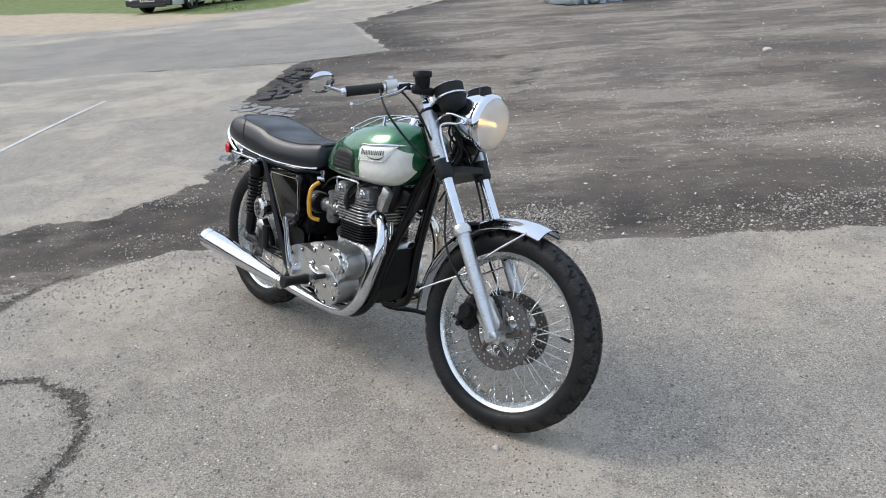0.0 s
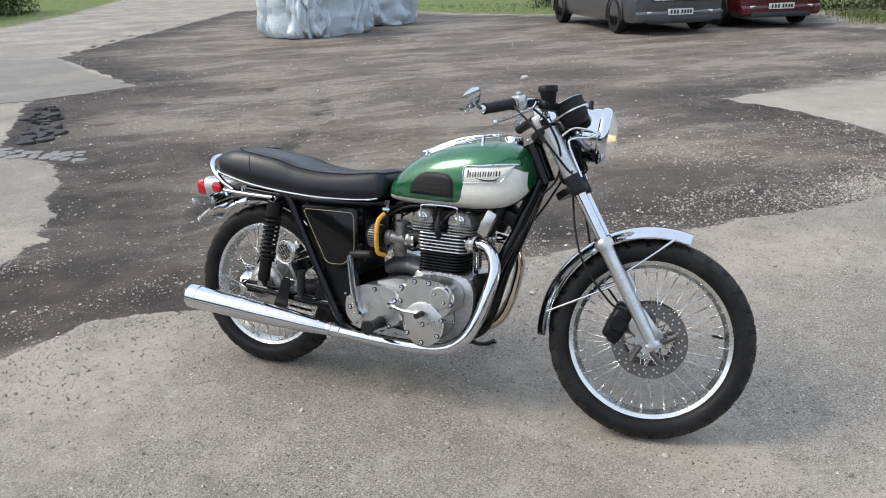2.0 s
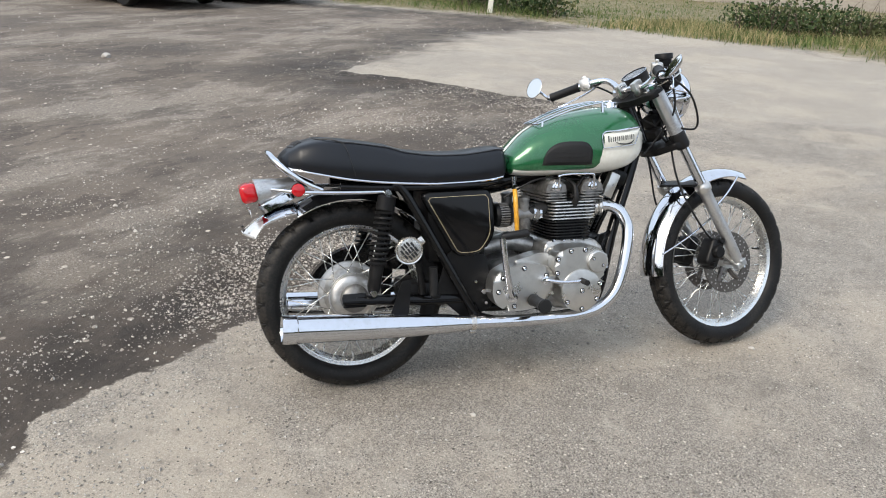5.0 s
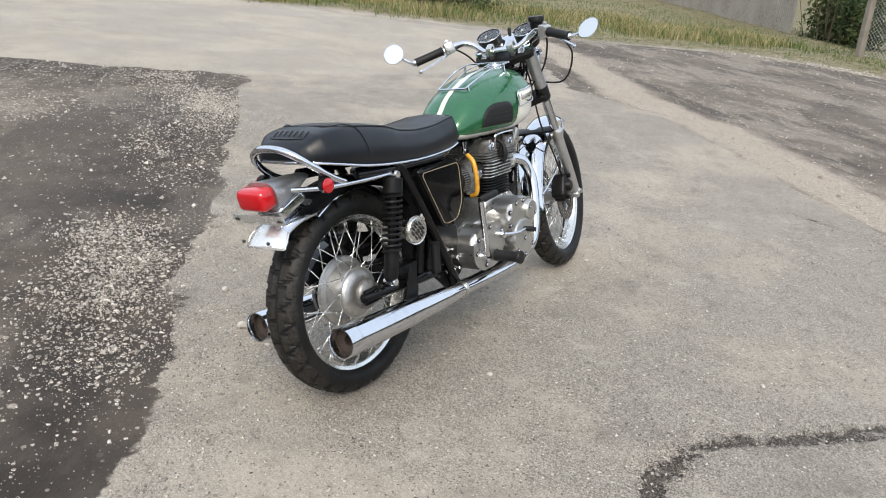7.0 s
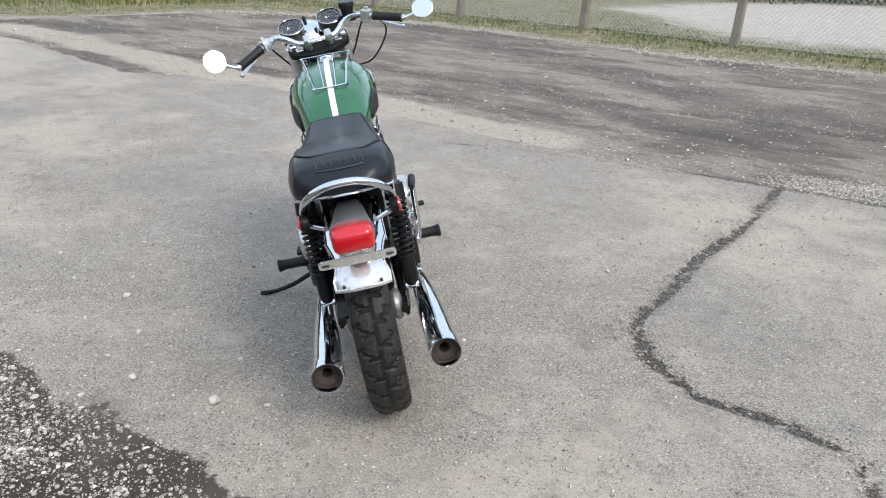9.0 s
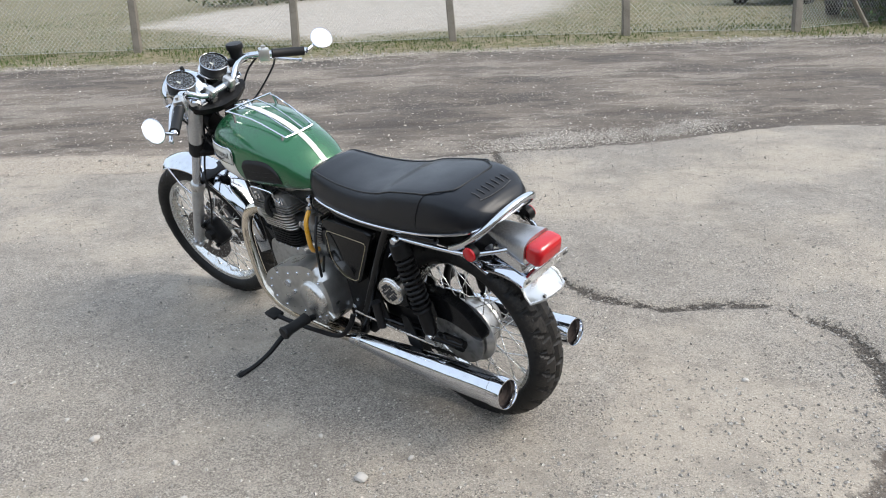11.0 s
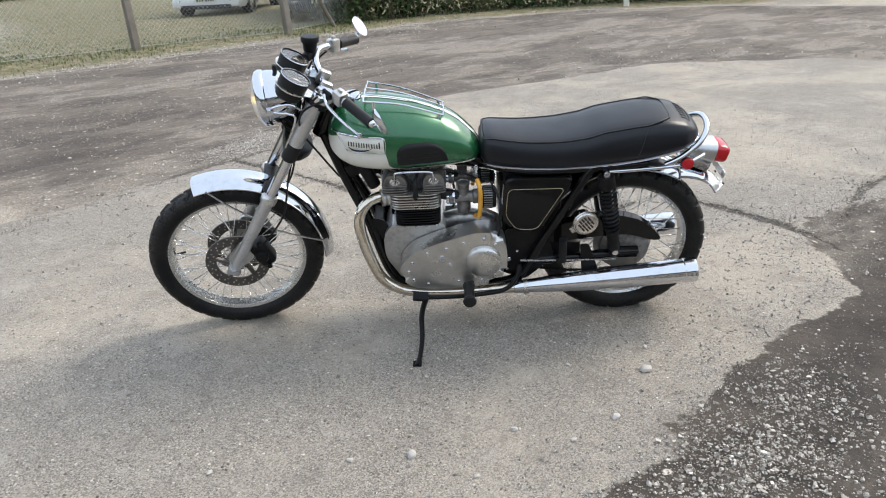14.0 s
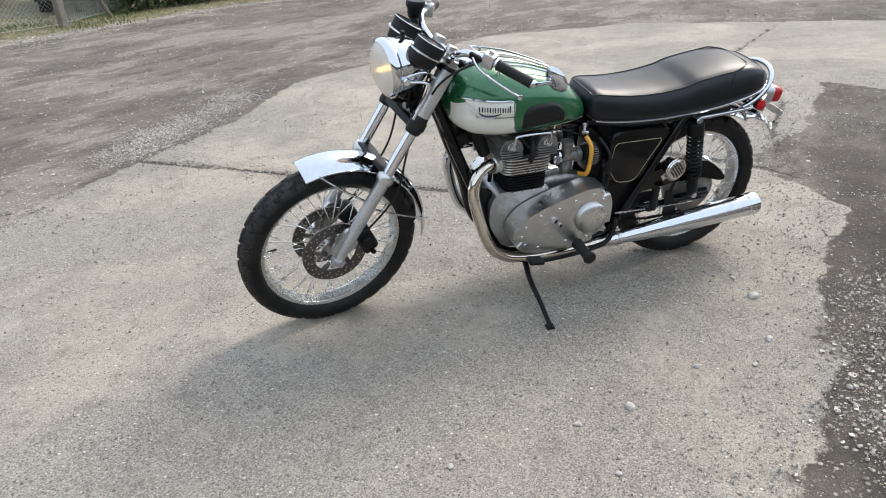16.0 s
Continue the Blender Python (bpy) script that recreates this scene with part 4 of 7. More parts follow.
def front_wheel():
    hub = wheel("front_wheel", FRONT_AXLE, 0.312, 0.046, 0.245, 0.036, 30, 0.042, 0.040, STEER, "spoked front wheel with twin drilled discs")
    for side in (RIGHT, LEFT):
        d = part("brake_disc", disc_mesh(0.114, 0.076, 0.0030), "disc", hub, "drilled steel brake disc")
        d.matrix_basis = Matrix.Translation((0, side * 0.050, 0))
        # pale studs stand in for bright ground showing through the drilled holes
        holes = BM()
        for row, rad in ((0, 0.106), (1, 0.097), (0.5, 0.087)):
            for k in range(18):
                a = (k + row * 0.5) * math.tau / 18
                lathe(holes, [(0.0030, -0.0036), (0.0030, 0.0036)], across(rad * math.cos(a), 0, rad * math.sin(a)), 8)
                for e in (-0.0036, 0.0036):
                    lathe(holes, [(0.0, e), (0.0030, e)], across(rad * math.cos(a), 0, rad * math.sin(a)), 8)
        h = part("pale_hole_studs", holes, "alloy", hub, "rings of small pale studs painting bright ground seen through holes")
        h.matrix_basis = Matrix.Translation((0, side * 0.050, 0))
    return hub


def rear_wheel():
    hub = wheel("rear_wheel", REAR_AXLE, 0.302, 0.056, 0.232, 0.038, 28, 0.078, 0.036, Matrix(), "spoked rear wheel with a domed drum hub")
    bm = BM()
    lathe(bm, [(0.0, -0.050), (0.050, -0.050), (0.066, -0.046), (0.074, -0.036), (0.078, -0.010), (0.086, 0.004), (0.088, 0.014), (0.103, 0.018), (0.105, 0.022), (0.105, 0.030), (0.098, 0.034), (0.088, 0.045), (0.040, 0.050), (0.0, 0.05)], across(0, 0, 0), 44)
    part("drum", bm, "cast", hub, "domed alloy brake drum")
    for k in range(12):
        a = k * math.tau / 12
        bm = lathe(BM(), [(0.0042, 0.0165), (0.0042, 0.0172), (0.0, 0.0172)], across(0.097 * math.cos(a), 0, 0.097 * math.sin(a)) @ pose(0, 0, 0.0345, 180), 8)
        part("flange_hole", bm, "ink", hub)
    bm = lathe(BM(), [(0.0, -0.104), (0.011, -0.104), (0.011, -0.088), (0.018, -0.086), (0.038, -0.082), (0.045, -0.074), (0.046, -0.064), (0.040, -0.058), (0.026, -0.050)], across(0, 0, 0), 32)
    part("hub_cover", bm, "dark_cast", hub, "small dull domed hub cover")
    bm = BM()
    lathe(bm, [(0.018, 0.052), (0.070, 0.052), (0.076, 0.057), (0.070, 0.062), (0.018, 0.062)], across(0, 0, 0), 44, True)
    for k in range(40):
        box(bm, (0.007, 0.006, 0.006), across(0, 0, 0.0) @ pose(0, 0, 0.057, 0, 0, k * 9.0) @ pose(0.077, 0, 0), 0)
    part("sprocket", bm, "satin", hub)
    bm = lathe(BM(), [(0.088, 0.056), (0.090, 0.066), (0.082, 0.071), (0.060, 0.074), (0.050, 0.080), (0.020, 0.083), (0.016, 0.095), (0.0, 0.096)], across(0, 0, 0), 36)
    part("drum_plate", bm, "dark_cast", hub, "dull alloy brake plate")
    return hub


front_wheel()
rear_wheel()


# fork: direction of the legs
def leg(s, side, out=0.098):
    """A point s metres up a fork leg from the axle."""
    return FRONT_AXLE + Vector((0.008, side * out, 0.004)) + RAKE * s


for side in (RIGHT, LEFT):
    bm = BM()
    tube(bm, [leg(-0.018, side), leg(0.03, side), leg(0.12, side), leg(0.30, side), leg(0.325, side)], [0.0145, 0.0185, 0.0205, 0.0215, 0.025], 20, 3)
    box(bm, (0.046, 0.030, 0.026), Matrix.Translation(leg(-0.008, side)) @ pose(0, 0, 0, 0, -31), 0.006)
    tube(bm, [leg(0.0, side) + Vector((0, -side * 0.02, 0)), leg(0.0, side) + Vector((0, side * 0.026, 0))], 0.010, 12)
    slider = part("fork_slider", bm, "fork_alloy", bike, "dull alloy fork slider", STEER)
    bm = BM()
    for dx in (-0.016, 0.016):
        tube(bm, [leg(-0.02, side) + Vector((dx, 0, -0.006)), leg(-0.02, side) + Vector((dx, 0, 0.02))], 0.0045, 6)
    part("clamp_bolt", bm, "chrome", slider, "", STEER)
    bm = BM()
    tube(bm, [leg(0.315, side), leg(0.332, side), leg(0.344, side)], [0.0275, 0.0285, 0.023], 18, 2)
    part("dust_seal", bm, "alloy", bike, "alloy seal holder", STEER)
    bm = BM()
    tube(bm, [leg(0.34, side), leg(0.53, side)], 0.0175, 18)
    part("stanchion", bm, "chrome", bike, "chrome fork tube", STEER)
    bm = BM()
    tube(bm, [leg(0.495, side), leg(0.505, side), leg(0.55, side), leg(0.558, side)], [0.0215, 0.0262, 0.0262, 0.0235], 18, 2)
    part("lower_collar", bm, "rubber", bike, "black fork collar", STEER)
    bm = BM()
    tube(bm, [leg(0.555, side), leg(0.715, side)], 0.0245, 20)
    part("fork_shroud", bm, "fork_alloy", bike, "grey metal upper fork cover", STEER)
    bm = BM()
    tube(bm, [leg(0.725, side), leg(0.748, side), leg(0.752, side)], [0.020, 0.020, 0.015], 6, 1)
    part("fork_cap", bm, "chrome", bike, "", STEER)
    # caliper behind the leg
    bm = BM()
    c = Matrix.Translation(FRONT_AXLE + Vector((-0.098, side * 0.064, 0.045))) @ pose(0, 0, 0, 0, 24)
    box(bm, (0.060, 0.066, 0.104), c, 0.016, 3)
    box(bm, (0.030, 0.050, 0.120), c @ pose(0.012, 0, 0), 0.010, 2)
    lathe(bm, [(0.0, 0.05), (0.020, 0.05), (0.024, 0.044), (0.026, 0.0)], c @ (pose(0, 0, 0.005, 90 if side == RIGHT else -90)), 20)
    for dz in (-0.045, 0.048):
        lathe(bm, [(0.0, 0.044), (0.009, 0.044), (0.009, 0.0)], c @ pose(0, 0, dz, 90 if side == RIGHT else -90), 8)
    caliper = part("brake_caliper", bm, "satin", bike, "black brake caliper", STEER)
    bm = BM()
    slab(bm, rounded([(1.412, 0.30), (1.435, 0.35), (1.372, 0.425), (1.335, 0.40), (1.34, 0.345)], 0.02), 0.016, pose(0, side * 0.082 + 0.008, 0, 90), 0.003)
    part("caliper_bracket", bm, "alloy", caliper, "", STEER)

bm = BM()
slab(bm, rounded([(-0.028, -0.120), (0.026, -0.118), (0.034, 0), (0.026, 0.118), (-0.028, 0.120), (-0.065, 0.04), (-0.065, -0.04)], 0.025), 0.022, Matrix.Translation(FRONT_AXLE + RAKE * 0.71 + Vector((0.008, 0, 0))) @ pose(0, 0, 0, 0, -31), 0.006)
part("top_yoke", bm, "satin", bike, "black top yoke", STEER)
bm = BM()
slab(bm, rounded([(-0.025, -0.118), (0.025, -0.112), (0.03, 0), (0.025, 0.112), (-0.025, 0.112), (-0.07, 0.04), (-0.07, -0.04)], 0.02), 0.022, Matrix.Translation(FRONT_AXLE + RAKE * 0.510 + Vector((0.004, 0, 0))) @ pose(0, 0, 0, 0, -31), 0.008)
part("lower_yoke", bm, "satin", bike, "black lower yoke", STEER)


# mudguards
def mudguard(bm, centre, radius, half, a0, a1, lip=0.012, n=40, k=13, flare=0.0):
    """A curved guard between two angles, with rolled edges and thickness."""
    for shell in (0.0, -0.0022):
        rows = []
        for i in range(n + 1):
            a = radians(a0 + (a1 - a0) * i / n)
            row = []
            for j in range(k):
                s = -1 + 2 * j / (k - 1)
                r = radius + shell - 0.030 * abs(s) ** 2.6 + (lip * 0.0 if abs(s) < 1 else 0)
                w = (half + flare * i / n) * s
                row.append(bm.verts.new((centre.x + r * math.cos(a), w, centre.z + r * math.sin(a))))
            rows.append(row)
        for p, q in zip(rows, rows[1:]):
            for j in range(k - 1):
                bm.faces.new((p[j], p[j + 1], q[j + 1], q[j]))
    for e in (-1, 1):
        edge = [(centre.x + (radius - 0.031) * math.cos(radians(a0 + (a1 - a0) * i / 12)), e * (half + flare * i / 12), centre.z + (radius - 0.031) * math.sin(radians(a0 + (a1 - a0) * i / 12))) for i in range(13)]
        tube(bm, edge, 0.0030, 6, 3)
    return bm


guard = part("front_mudguard", mudguard(BM(), FRONT_AXLE, 0.349, 0.060, 74, 184), "chrome", bike, "chrome front mudguard", STEER)
bm = BM()
for side in (RIGHT, LEFT):
    for a, to in ((82, leg(0.22, side, 0.075)), (170, leg(0.20, side, 0.075))):
        p = FRONT_AXLE + Vector((0.322 * math.cos(radians(a)), side * 0.062, 0.322 * math.sin(radians(a))))
        tube(bm, [p, (p + to) / 2 + Vector((0, side * 0.012, 0)), to], 0.0035, 8, 4)
part("mudguard_stay", bm, "chrome", guard, "", STEER)
bm = BM()
box(bm, (0.05, 0.19, 0.010), Matrix.Translation(leg(0.345, 0)) @ pose(0, 0, 0, 0, -20), 0.004)
part("mudguard_bridge", bm, "satin", guard, "", STEER)

bm = mudguard(BM(), REAR_AXLE, 0.348, 0.072, 40, 122, flare=0.004)
rearguard = part("rear_mudguard", bm, "chrome", bike, "chrome rear mudguard, its flared end coloured pale like reflected sky")
# the tail leaves the tyre's curve and runs out almost straight: chrome first, then a flat end whose pale colour paints
# reflected sky
def tail_rows(lo, hi, material, name, label):
    bm = BM()
    a, b, c = Vector((-0.170, 0, 0.612)), Vector((-0.266, 0, 0.590)), Vector((-0.332, 0, 0.524))
    for shell in (0.0, -0.0025):
        rows = []
        for i in range(11):
            t = lo + (hi - lo) * i / 10
            p = (1 - t) ** 2 * a + 2 * t * (1 - t) * b + t * t * c
            half = 0.0740 - 0.006 * t - 0.012 * math.sin(math.pi * min(t / 0.8, 1.0))
            row = []
            for j in range(17):
                s = -1 + j / 8
                back = 0.036 * abs(s) ** 2.6 * max(0.0, t - 0.55) / 0.45
                row.append(bm.verts.new((p.x + back, half * s, p.z + shell - (0.030 - 0.010 * t) * abs(s) ** 2.4 + back * 0.25)))
            rows.append(row)
        for p, q in zip(rows, rows[1:]):
            for j in range(16):
                bm.faces.new((p[j], p[j + 1], q[j + 1], q[j]))
        if hi > 0.9:
            tube(bm, [v.co.copy() for v in rows[-1]], 0.0032, 6, 1)
        for e in (0, -1):
            tube(bm, [row[e].co.copy() for row in rows], 0.0030, 6, 1)
    return part(name, bm, material, rearguard, label)


tail_rows(0.0, 0.58, "chrome", "mudguard_neck", "")
tail_rows(0.585, 1.0, "plate", "mudguard_tail", "flat mudguard end coloured pale like reflected sky, with two bolts")


# fuel tank
TX = (0.508, 0.53, 0.58, 0.624, 0.70, 0.77, 0.843, 0.90, 0.94, 0.975, 1.000, 1.018)
TZ = (0.712, 0.748, 0.798, 0.828, 0.858, 0.876, 0.888, 0.890, 0.886, 0.870, 0.842, 0.792)
TB = (0.690, 0.672, 0.666, 0.664, 0.664, 0.665, 0.667, 0.674, 0.684, 0.704, 0.730, 0.765)
TW = (0.050, 0.082, 0.106, 0.120, 0.138, 0.148, 0.152, 0.147, 0.138, 0.120, 0.092, 0.040)


def tank_y(x, z):
    """Half the tank's width at a place along it and a height."""
    top, bot, w = ease(x, TX, TZ), ease(x, TX, TB), ease(x, TX, TW)
    mid = bot + 0.42 * (top - bot)
    if z >= mid:
        s, e = min((z - mid) / (top - mid), 1.0), 2.35
    else:
        s, e = min((mid - z) / (mid - bot), 1.0), 3.2
    return w * max(1 - s ** e, 0.0) ** (1 / e)


def tank_ring(x, n=26):
    top, bot = ease(x, TX, TZ), ease(x, TX, TB)
    mid = bot + 0.42 * (top - bot)
    half = []
    for i in range(n + 1):
        a = -math.pi / 2 + math.pi * i / n
        e = 2 / (2.35 if a >= 0 else 3.2)
        s = math.copysign(abs(math.sin(a)) ** e, a)
        z = mid + (top - mid) * s if s >= 0 else mid + (mid - bot) * s
        half.append((ease(x, TX, TW) * abs(math.cos(a)) ** e, z))
    return [(x, -y, z) for y, z in half] + [(x, y, z) for y, z in half[-2:0:-1]]


bm = loft(BM(), [tank_ring(x) for x in np.linspace(TX[0], TX[-1], 60)])
tank = part("fuel_tank", bm, "green", bike, "metallic green teardrop fuel tank with white panels", sharp=60)


def tank_patch(lo, hi, x0, x1, side, lift, nx=44, nz=14, thick=0.0):
    """A skin over the tank's side between two heights that vary along it."""
    bm = BM()
    rows = []
    for i in range(nx + 1):
        x = x0 + (x1 - x0) * i / nx
        a, b = lo(x), hi(x)
        col = []
        for j in range(nz + 1):
            z = a + (b - a) * j / nz
            y = tank_y(x, z)
            e = 0.002
            nrm = Vector((-(tank_y(x + e, z) - tank_y(x - e, z)) / (2 * e), 1.0, -(tank_y(x, z + e) - tank_y(x, z - e)) / (2 * e)))
            nrm = nrm.normalized() if nrm.length < 30 else Vector((0, 0.2, 1 if z > 0.76 else -1)).normalized()
            inner = min(i, nx - i, j, nz - j)
            p = Vector((x, y, z)) + nrm * (lift + thick * min(inner / 2.0, 1.0))
            col.append(bm.verts.new((p.x, side * p.y, p.z)))
        rows.append(col)
    for p, q in zip(rows, rows[1:]):
        for j in range(nz):
            bm.faces.new((p[j], p[j + 1], q[j + 1], q[j]))
    return bm


def white_hi(x):
    return ease(x, (0.53, 0.56, 0.70, 0.785, 0.808, 0.825, 0.842, 0.90, 0.96, 1.002), (0.692, 0.688, 0.688, 0.690, 0.704, 0.775, 0.797, 0.806, 0.812, 0.800))


def white_lo(x):
    return ease(x, TX, TB) + 0.004


def pad_hi(x):
    return 0.706 + 0.074 * math.sqrt(max(1 - abs((x - 0.715) / 0.094) ** 2.6, 0.0)) if x < 0.715 else 0.706 + 0.074 * math.sqrt(max(1 - abs((x - 0.715) / 0.075) ** 5, 0.0))


for side in (RIGHT, LEFT):
    part("white_panel", tank_patch(white_lo, white_hi, 0.532, 1.004, side, 0.0012, 70, 16), "white", tank, "cream-white lower tank panel", sharp=0)
    pad = part("knee_pad", tank_patch(lambda x: 0.704, pad_hi, 0.620, 0.784, side, 0.001, 40, 14, 0.006), "rubber", tank, "black rubber knee pad", sharp=0)
    bm = BM()
    for k in range(3):
        z = 0.716 + 0.014 * k
        tube(bm, [(x, side * (tank_y(x, z) + 0.0068), z) for x in (0.645, 0.67, 0.70, 0.73, 0.765)], 0.0015, 6, 3)
    part("pad_rib", bm, "rubber", tank)

    # badge: a chrome-edged cream plate with a swept upper edge, a dark bar for the writing and a swash under it
    def on(x, z, lift):
        return Vector((x, side * (tank_y(x, z) + lift), z))
    bm = BM()
    rows = []
    for i in range(17):
        x = 0.822 + 0.150 * i / 16
        lo = 0.757 + 0.012 * (x - 0.822) / 0.15 + max(0, (x - 0.938)) * 1.35
        hi = 0.803 + 0.018 * (x - 0.822) / 0.15
        rows.append([bm.verts.new(on(x, lo + (hi - lo) * j / 4, 0.0075 if 0 < j < 4 else 0.003)) for j in range(5)])
    for p, q in zip(rows, rows[1:]):
        for j in range(4):
            bm.faces.new((p[j], p[j + 1], q[j + 1], q[j]))
    badge = part("tank_badge", bm, "white", tank, "cream tank badge with dark lettering shape and chrome edge", sharp=0)
    bm = BM()
    tube(bm, [on(0.820, 0.756, 0.006), on(0.820, 0.804, 0.006), on(0.87, 0.811, 0.007), on(0.92, 0.817, 0.008), on(0.975, 0.822, 0.008), on(0.992, 0.823, 0.004)], [0.0014, 0.002, 0.003, 0.0042, 0.003, 0.001], 8, 4)
    tube(bm, [on(0.820, 0.756, 0.006), on(0.88, 0.761, 0.007), on(0.935, 0.766, 0.007), on(0.945, 0.775, 0.007), on(0.975, 0.822, 0.006)], 0.0016, 8, 4)
    part("badge_edge", bm, "chrome", badge)
    bm = BM()
    # the word as a row of plain upright bars, a taller one first
    x = 0.834
    for k, w in enumerate((0.0042, 0.0036, 0.0030, 0.0044, 0.0030, 0.0036, 0.0036, 0.0030, 0.0044, 0.0036, 0.0030, 0.0044, 0.0036)):
        rise, tall = (x - 0.834) * 0.10, 0.0215 if k == 0 else 0.0150
        rows = [[bm.verts.new(on(x + w * i / 2, 0.7750 + rise + tall * j / 2, 0.0088)) for j in range(3)] for i in range(3)]
        for p, q in zip(rows, rows[1:]):
            for j in range(2):
                bm.faces.new((p[j], p[j + 1], q[j + 1], q[j]))
        x += w + (0.0052 if k % 2 else 0.0040)
    tube(bm, [on(0.862, 0.7745, 0.0078), on(0.888, 0.7685, 0.0085), on(0.920, 0.7710, 0.0085), on(0.938, 0.783, 0.0078)], [0.0006, 0.0024, 0.0024, 0.0006], 6, 5)
    part("badge_mark", bm, "ink", badge)

# stripe along the crown
bm = BM()
rows = []
for i in range(60):
    x = 0.512 + 0.485 * i / 59
    rows.append([bm.verts.new((x, y, ease(x, TX, TZ) + 0.0016 - 0.6 * y * y)) for y in (-0.010, -0.006, -0.002, 0.002, 0.006, 0.010)])
for p, q in zip(rows, rows[1:]):
    for j in range(5):
        bm.faces.new((p[j], p[j + 1], q[j + 1], q[j]))
part("tank_stripe", bm, "white", tank, "cream stripe along the crown", sharp=0)
bm = BM()
lathe(bm, [(0.033, -0.01), (0.033, 0.004), (0.030, 0.009), (0.029, 0.018), (0.026, 0.022), (0.0, 0.024)], pose(0.925, 0, 0.884, 0, 2), 28)
part("filler_cap", bm, "chrome", tank, "chrome filler cap")


# luggage rack of bent wire on the tank
def rack():
    top = lambda x, y: (x, y, ease(x, TX, TZ) + 0.007 + 0.012 * (x - 0.64) / 0.24 - 0.4 * y * y)
    bm = BM()
    tube(bm, [top(0.866, -0.084), top(0.880, -0.075), top(0.882, 0.075), top(0.866, 0.084), top(0.76, 0.070), top(0.642, 0.056), top(0.630, 0.048), top(0.630, -0.048), top(0.642, -0.056), top(0.76, -0.070)], 0.0030, 8, 6, True)
    frame_part = part("tank_rack", bm, "chrome", tank, "chrome wire luggage rack on the tank")
    for y0, y1 in ((0.030, 0.020), (-0.030, -0.020)):
        bm = tube(BM(), [top(0.882, y0), top(0.76, (y0 + y1) / 2), top(0.630, y1)], 0.0022, 8, 4)
        part("rack_bar", bm, "chrome", frame_part)
    for x, y in ((0.85, 0.081), (0.85, -0.081), (0.645, 0.055), (0.645, -0.055)):
        bm = tube(BM(), [top(x, y), (x, y * 1.05, ease(x, TX, TZ) - 0.012 - 0.9 * y * y)], 0.005, 8)
        part("rack_foot", bm, "chrome", frame_part)


rack()


# seat
SX = (-0.215, -0.208, -0.190, -0.155, -0.10, -0.03, 0.05, 0.11, 0.16, 0.25, 0.36, 0.44, 0.485, 0.503, 0.512)
ST = (0.738, 0.752, 0.768, 0.788, 0.800, 0.798, 0.788, 0.778, 0.762, 0.750, 0.749, 0.757, 0.762, 0.756, 0.735)
SB = (0.726, 0.722, 0.716, 0.709, 0.698, 0.684, 0.673, 0.667, 0.663, 0.658, 0.658, 0.662, 0.668, 0.676, 0.690)
SW = (0.030, 0.066, 0.095, 0.120, 0.132, 0.135, 0.135, 0.134, 0.133, 0.128, 0.118, 0.108, 0.100, 0.092, 0.070)


def seat_half(x):
    """One half of the cover's section: flat bulging side, a stitched shoulder, a softly crowned top."""
    t, b, w = ease(x, SX, ST), ease(x, SX, SB), ease(x, SX, SW)
    h = t - b
    return [(w * 0.95, b), (w * 1.0, b + 0.05 * h), (w * 1.035, b + 0.28 * h), (w * 1.02, b + 0.52 * h), (w * 0.955, b + 0.76 * h), (w * 0.885, b + 0.90 * h), (w * 0.83, b + 0.955 * h), (w * 0.70, t), (w * 0.48, t + 0.003), (w * 0.22, t + 0.005)]


def seat_ring(x):
    side = seat_half(x)
    return [(x, -y, z) for y, z in side] + [(x, y, z) for y, z in side[::-1]]


bm = loft(BM(), [seat_ring(x) for x in np.concatenate([np.linspace(-0.215, -0.13, 18), np.linspace(-0.12, 0.512, 44)])])
seat = part("seat", bm, "vinyl", bike, "black vinyl dual seat with piping and white lower trim", sharp=50)
REAR = -0.108
edge = [Vector((x, 1.0 * seat_half(x)[6][0], seat_half(x)[6][1] + 0.001)) for x in np.linspace(0.498, REAR + 0.075, 24)] + [Vector((REAR + d, k * seat_half(REAR + d)[6][0], seat_half(REAR + d)[7][1] + 0.002)) for d, k in ((0.042, 0.93), (0.018, 0.78))]
back_edge = [Vector((REAR + 0.004 - 0.004 * (abs(y) < 0.04), y, seat_half(REAR)[8][1] + 0.001)) for y in (0.072, 0.035, 0.0, -0.035, -0.072)]
front_edge = [Vector((0.503, y, seat_half(0.503)[8][1] + 0.001)) for y in (-0.055, -0.02, 0.02, 0.055)]
loop = edge + back_edge + [Vector((v.x, -v.y, v.z)) for v in edge[::-1]] + front_edge
part("seat_piping", tube(BM(), loop, 0.0026, 6, 3, True), "ink", seat, "black piping round the top panel")
# a seam runs down each flank under the corner of the top panel
for side in (RIGHT, LEFT):
    x = REAR + 0.072
    drop = [(x + 0.008 * k, side * (y + 0.0006), z) for k, (y, z) in enumerate(seat_half(x)[1:7][::-1])]
    part("seat_seam", tube(BM(), drop, 0.0012, 5, 2), "ink", seat)
    bm = tube(BM(), [(x, side * (ease(x, SX, SW) + 0.001), ease(x, SX, SB) + 0.002) for x in np.linspace(-0.205, 0.49, 24)], 0.0042, 8, 3)
    part("seat_trim", bm, "chrome", seat, "bright trim strip")
bm = tube(BM(), [(-0.206 - 0.010 * math.cos(a), 0.072 * math.sin(a), 0.724) for a in np.linspace(-1.57, 1.57, 9)], 0.0042, 8, 3)
part("seat_trim", bm, "chrome", seat, "bright trim strip")
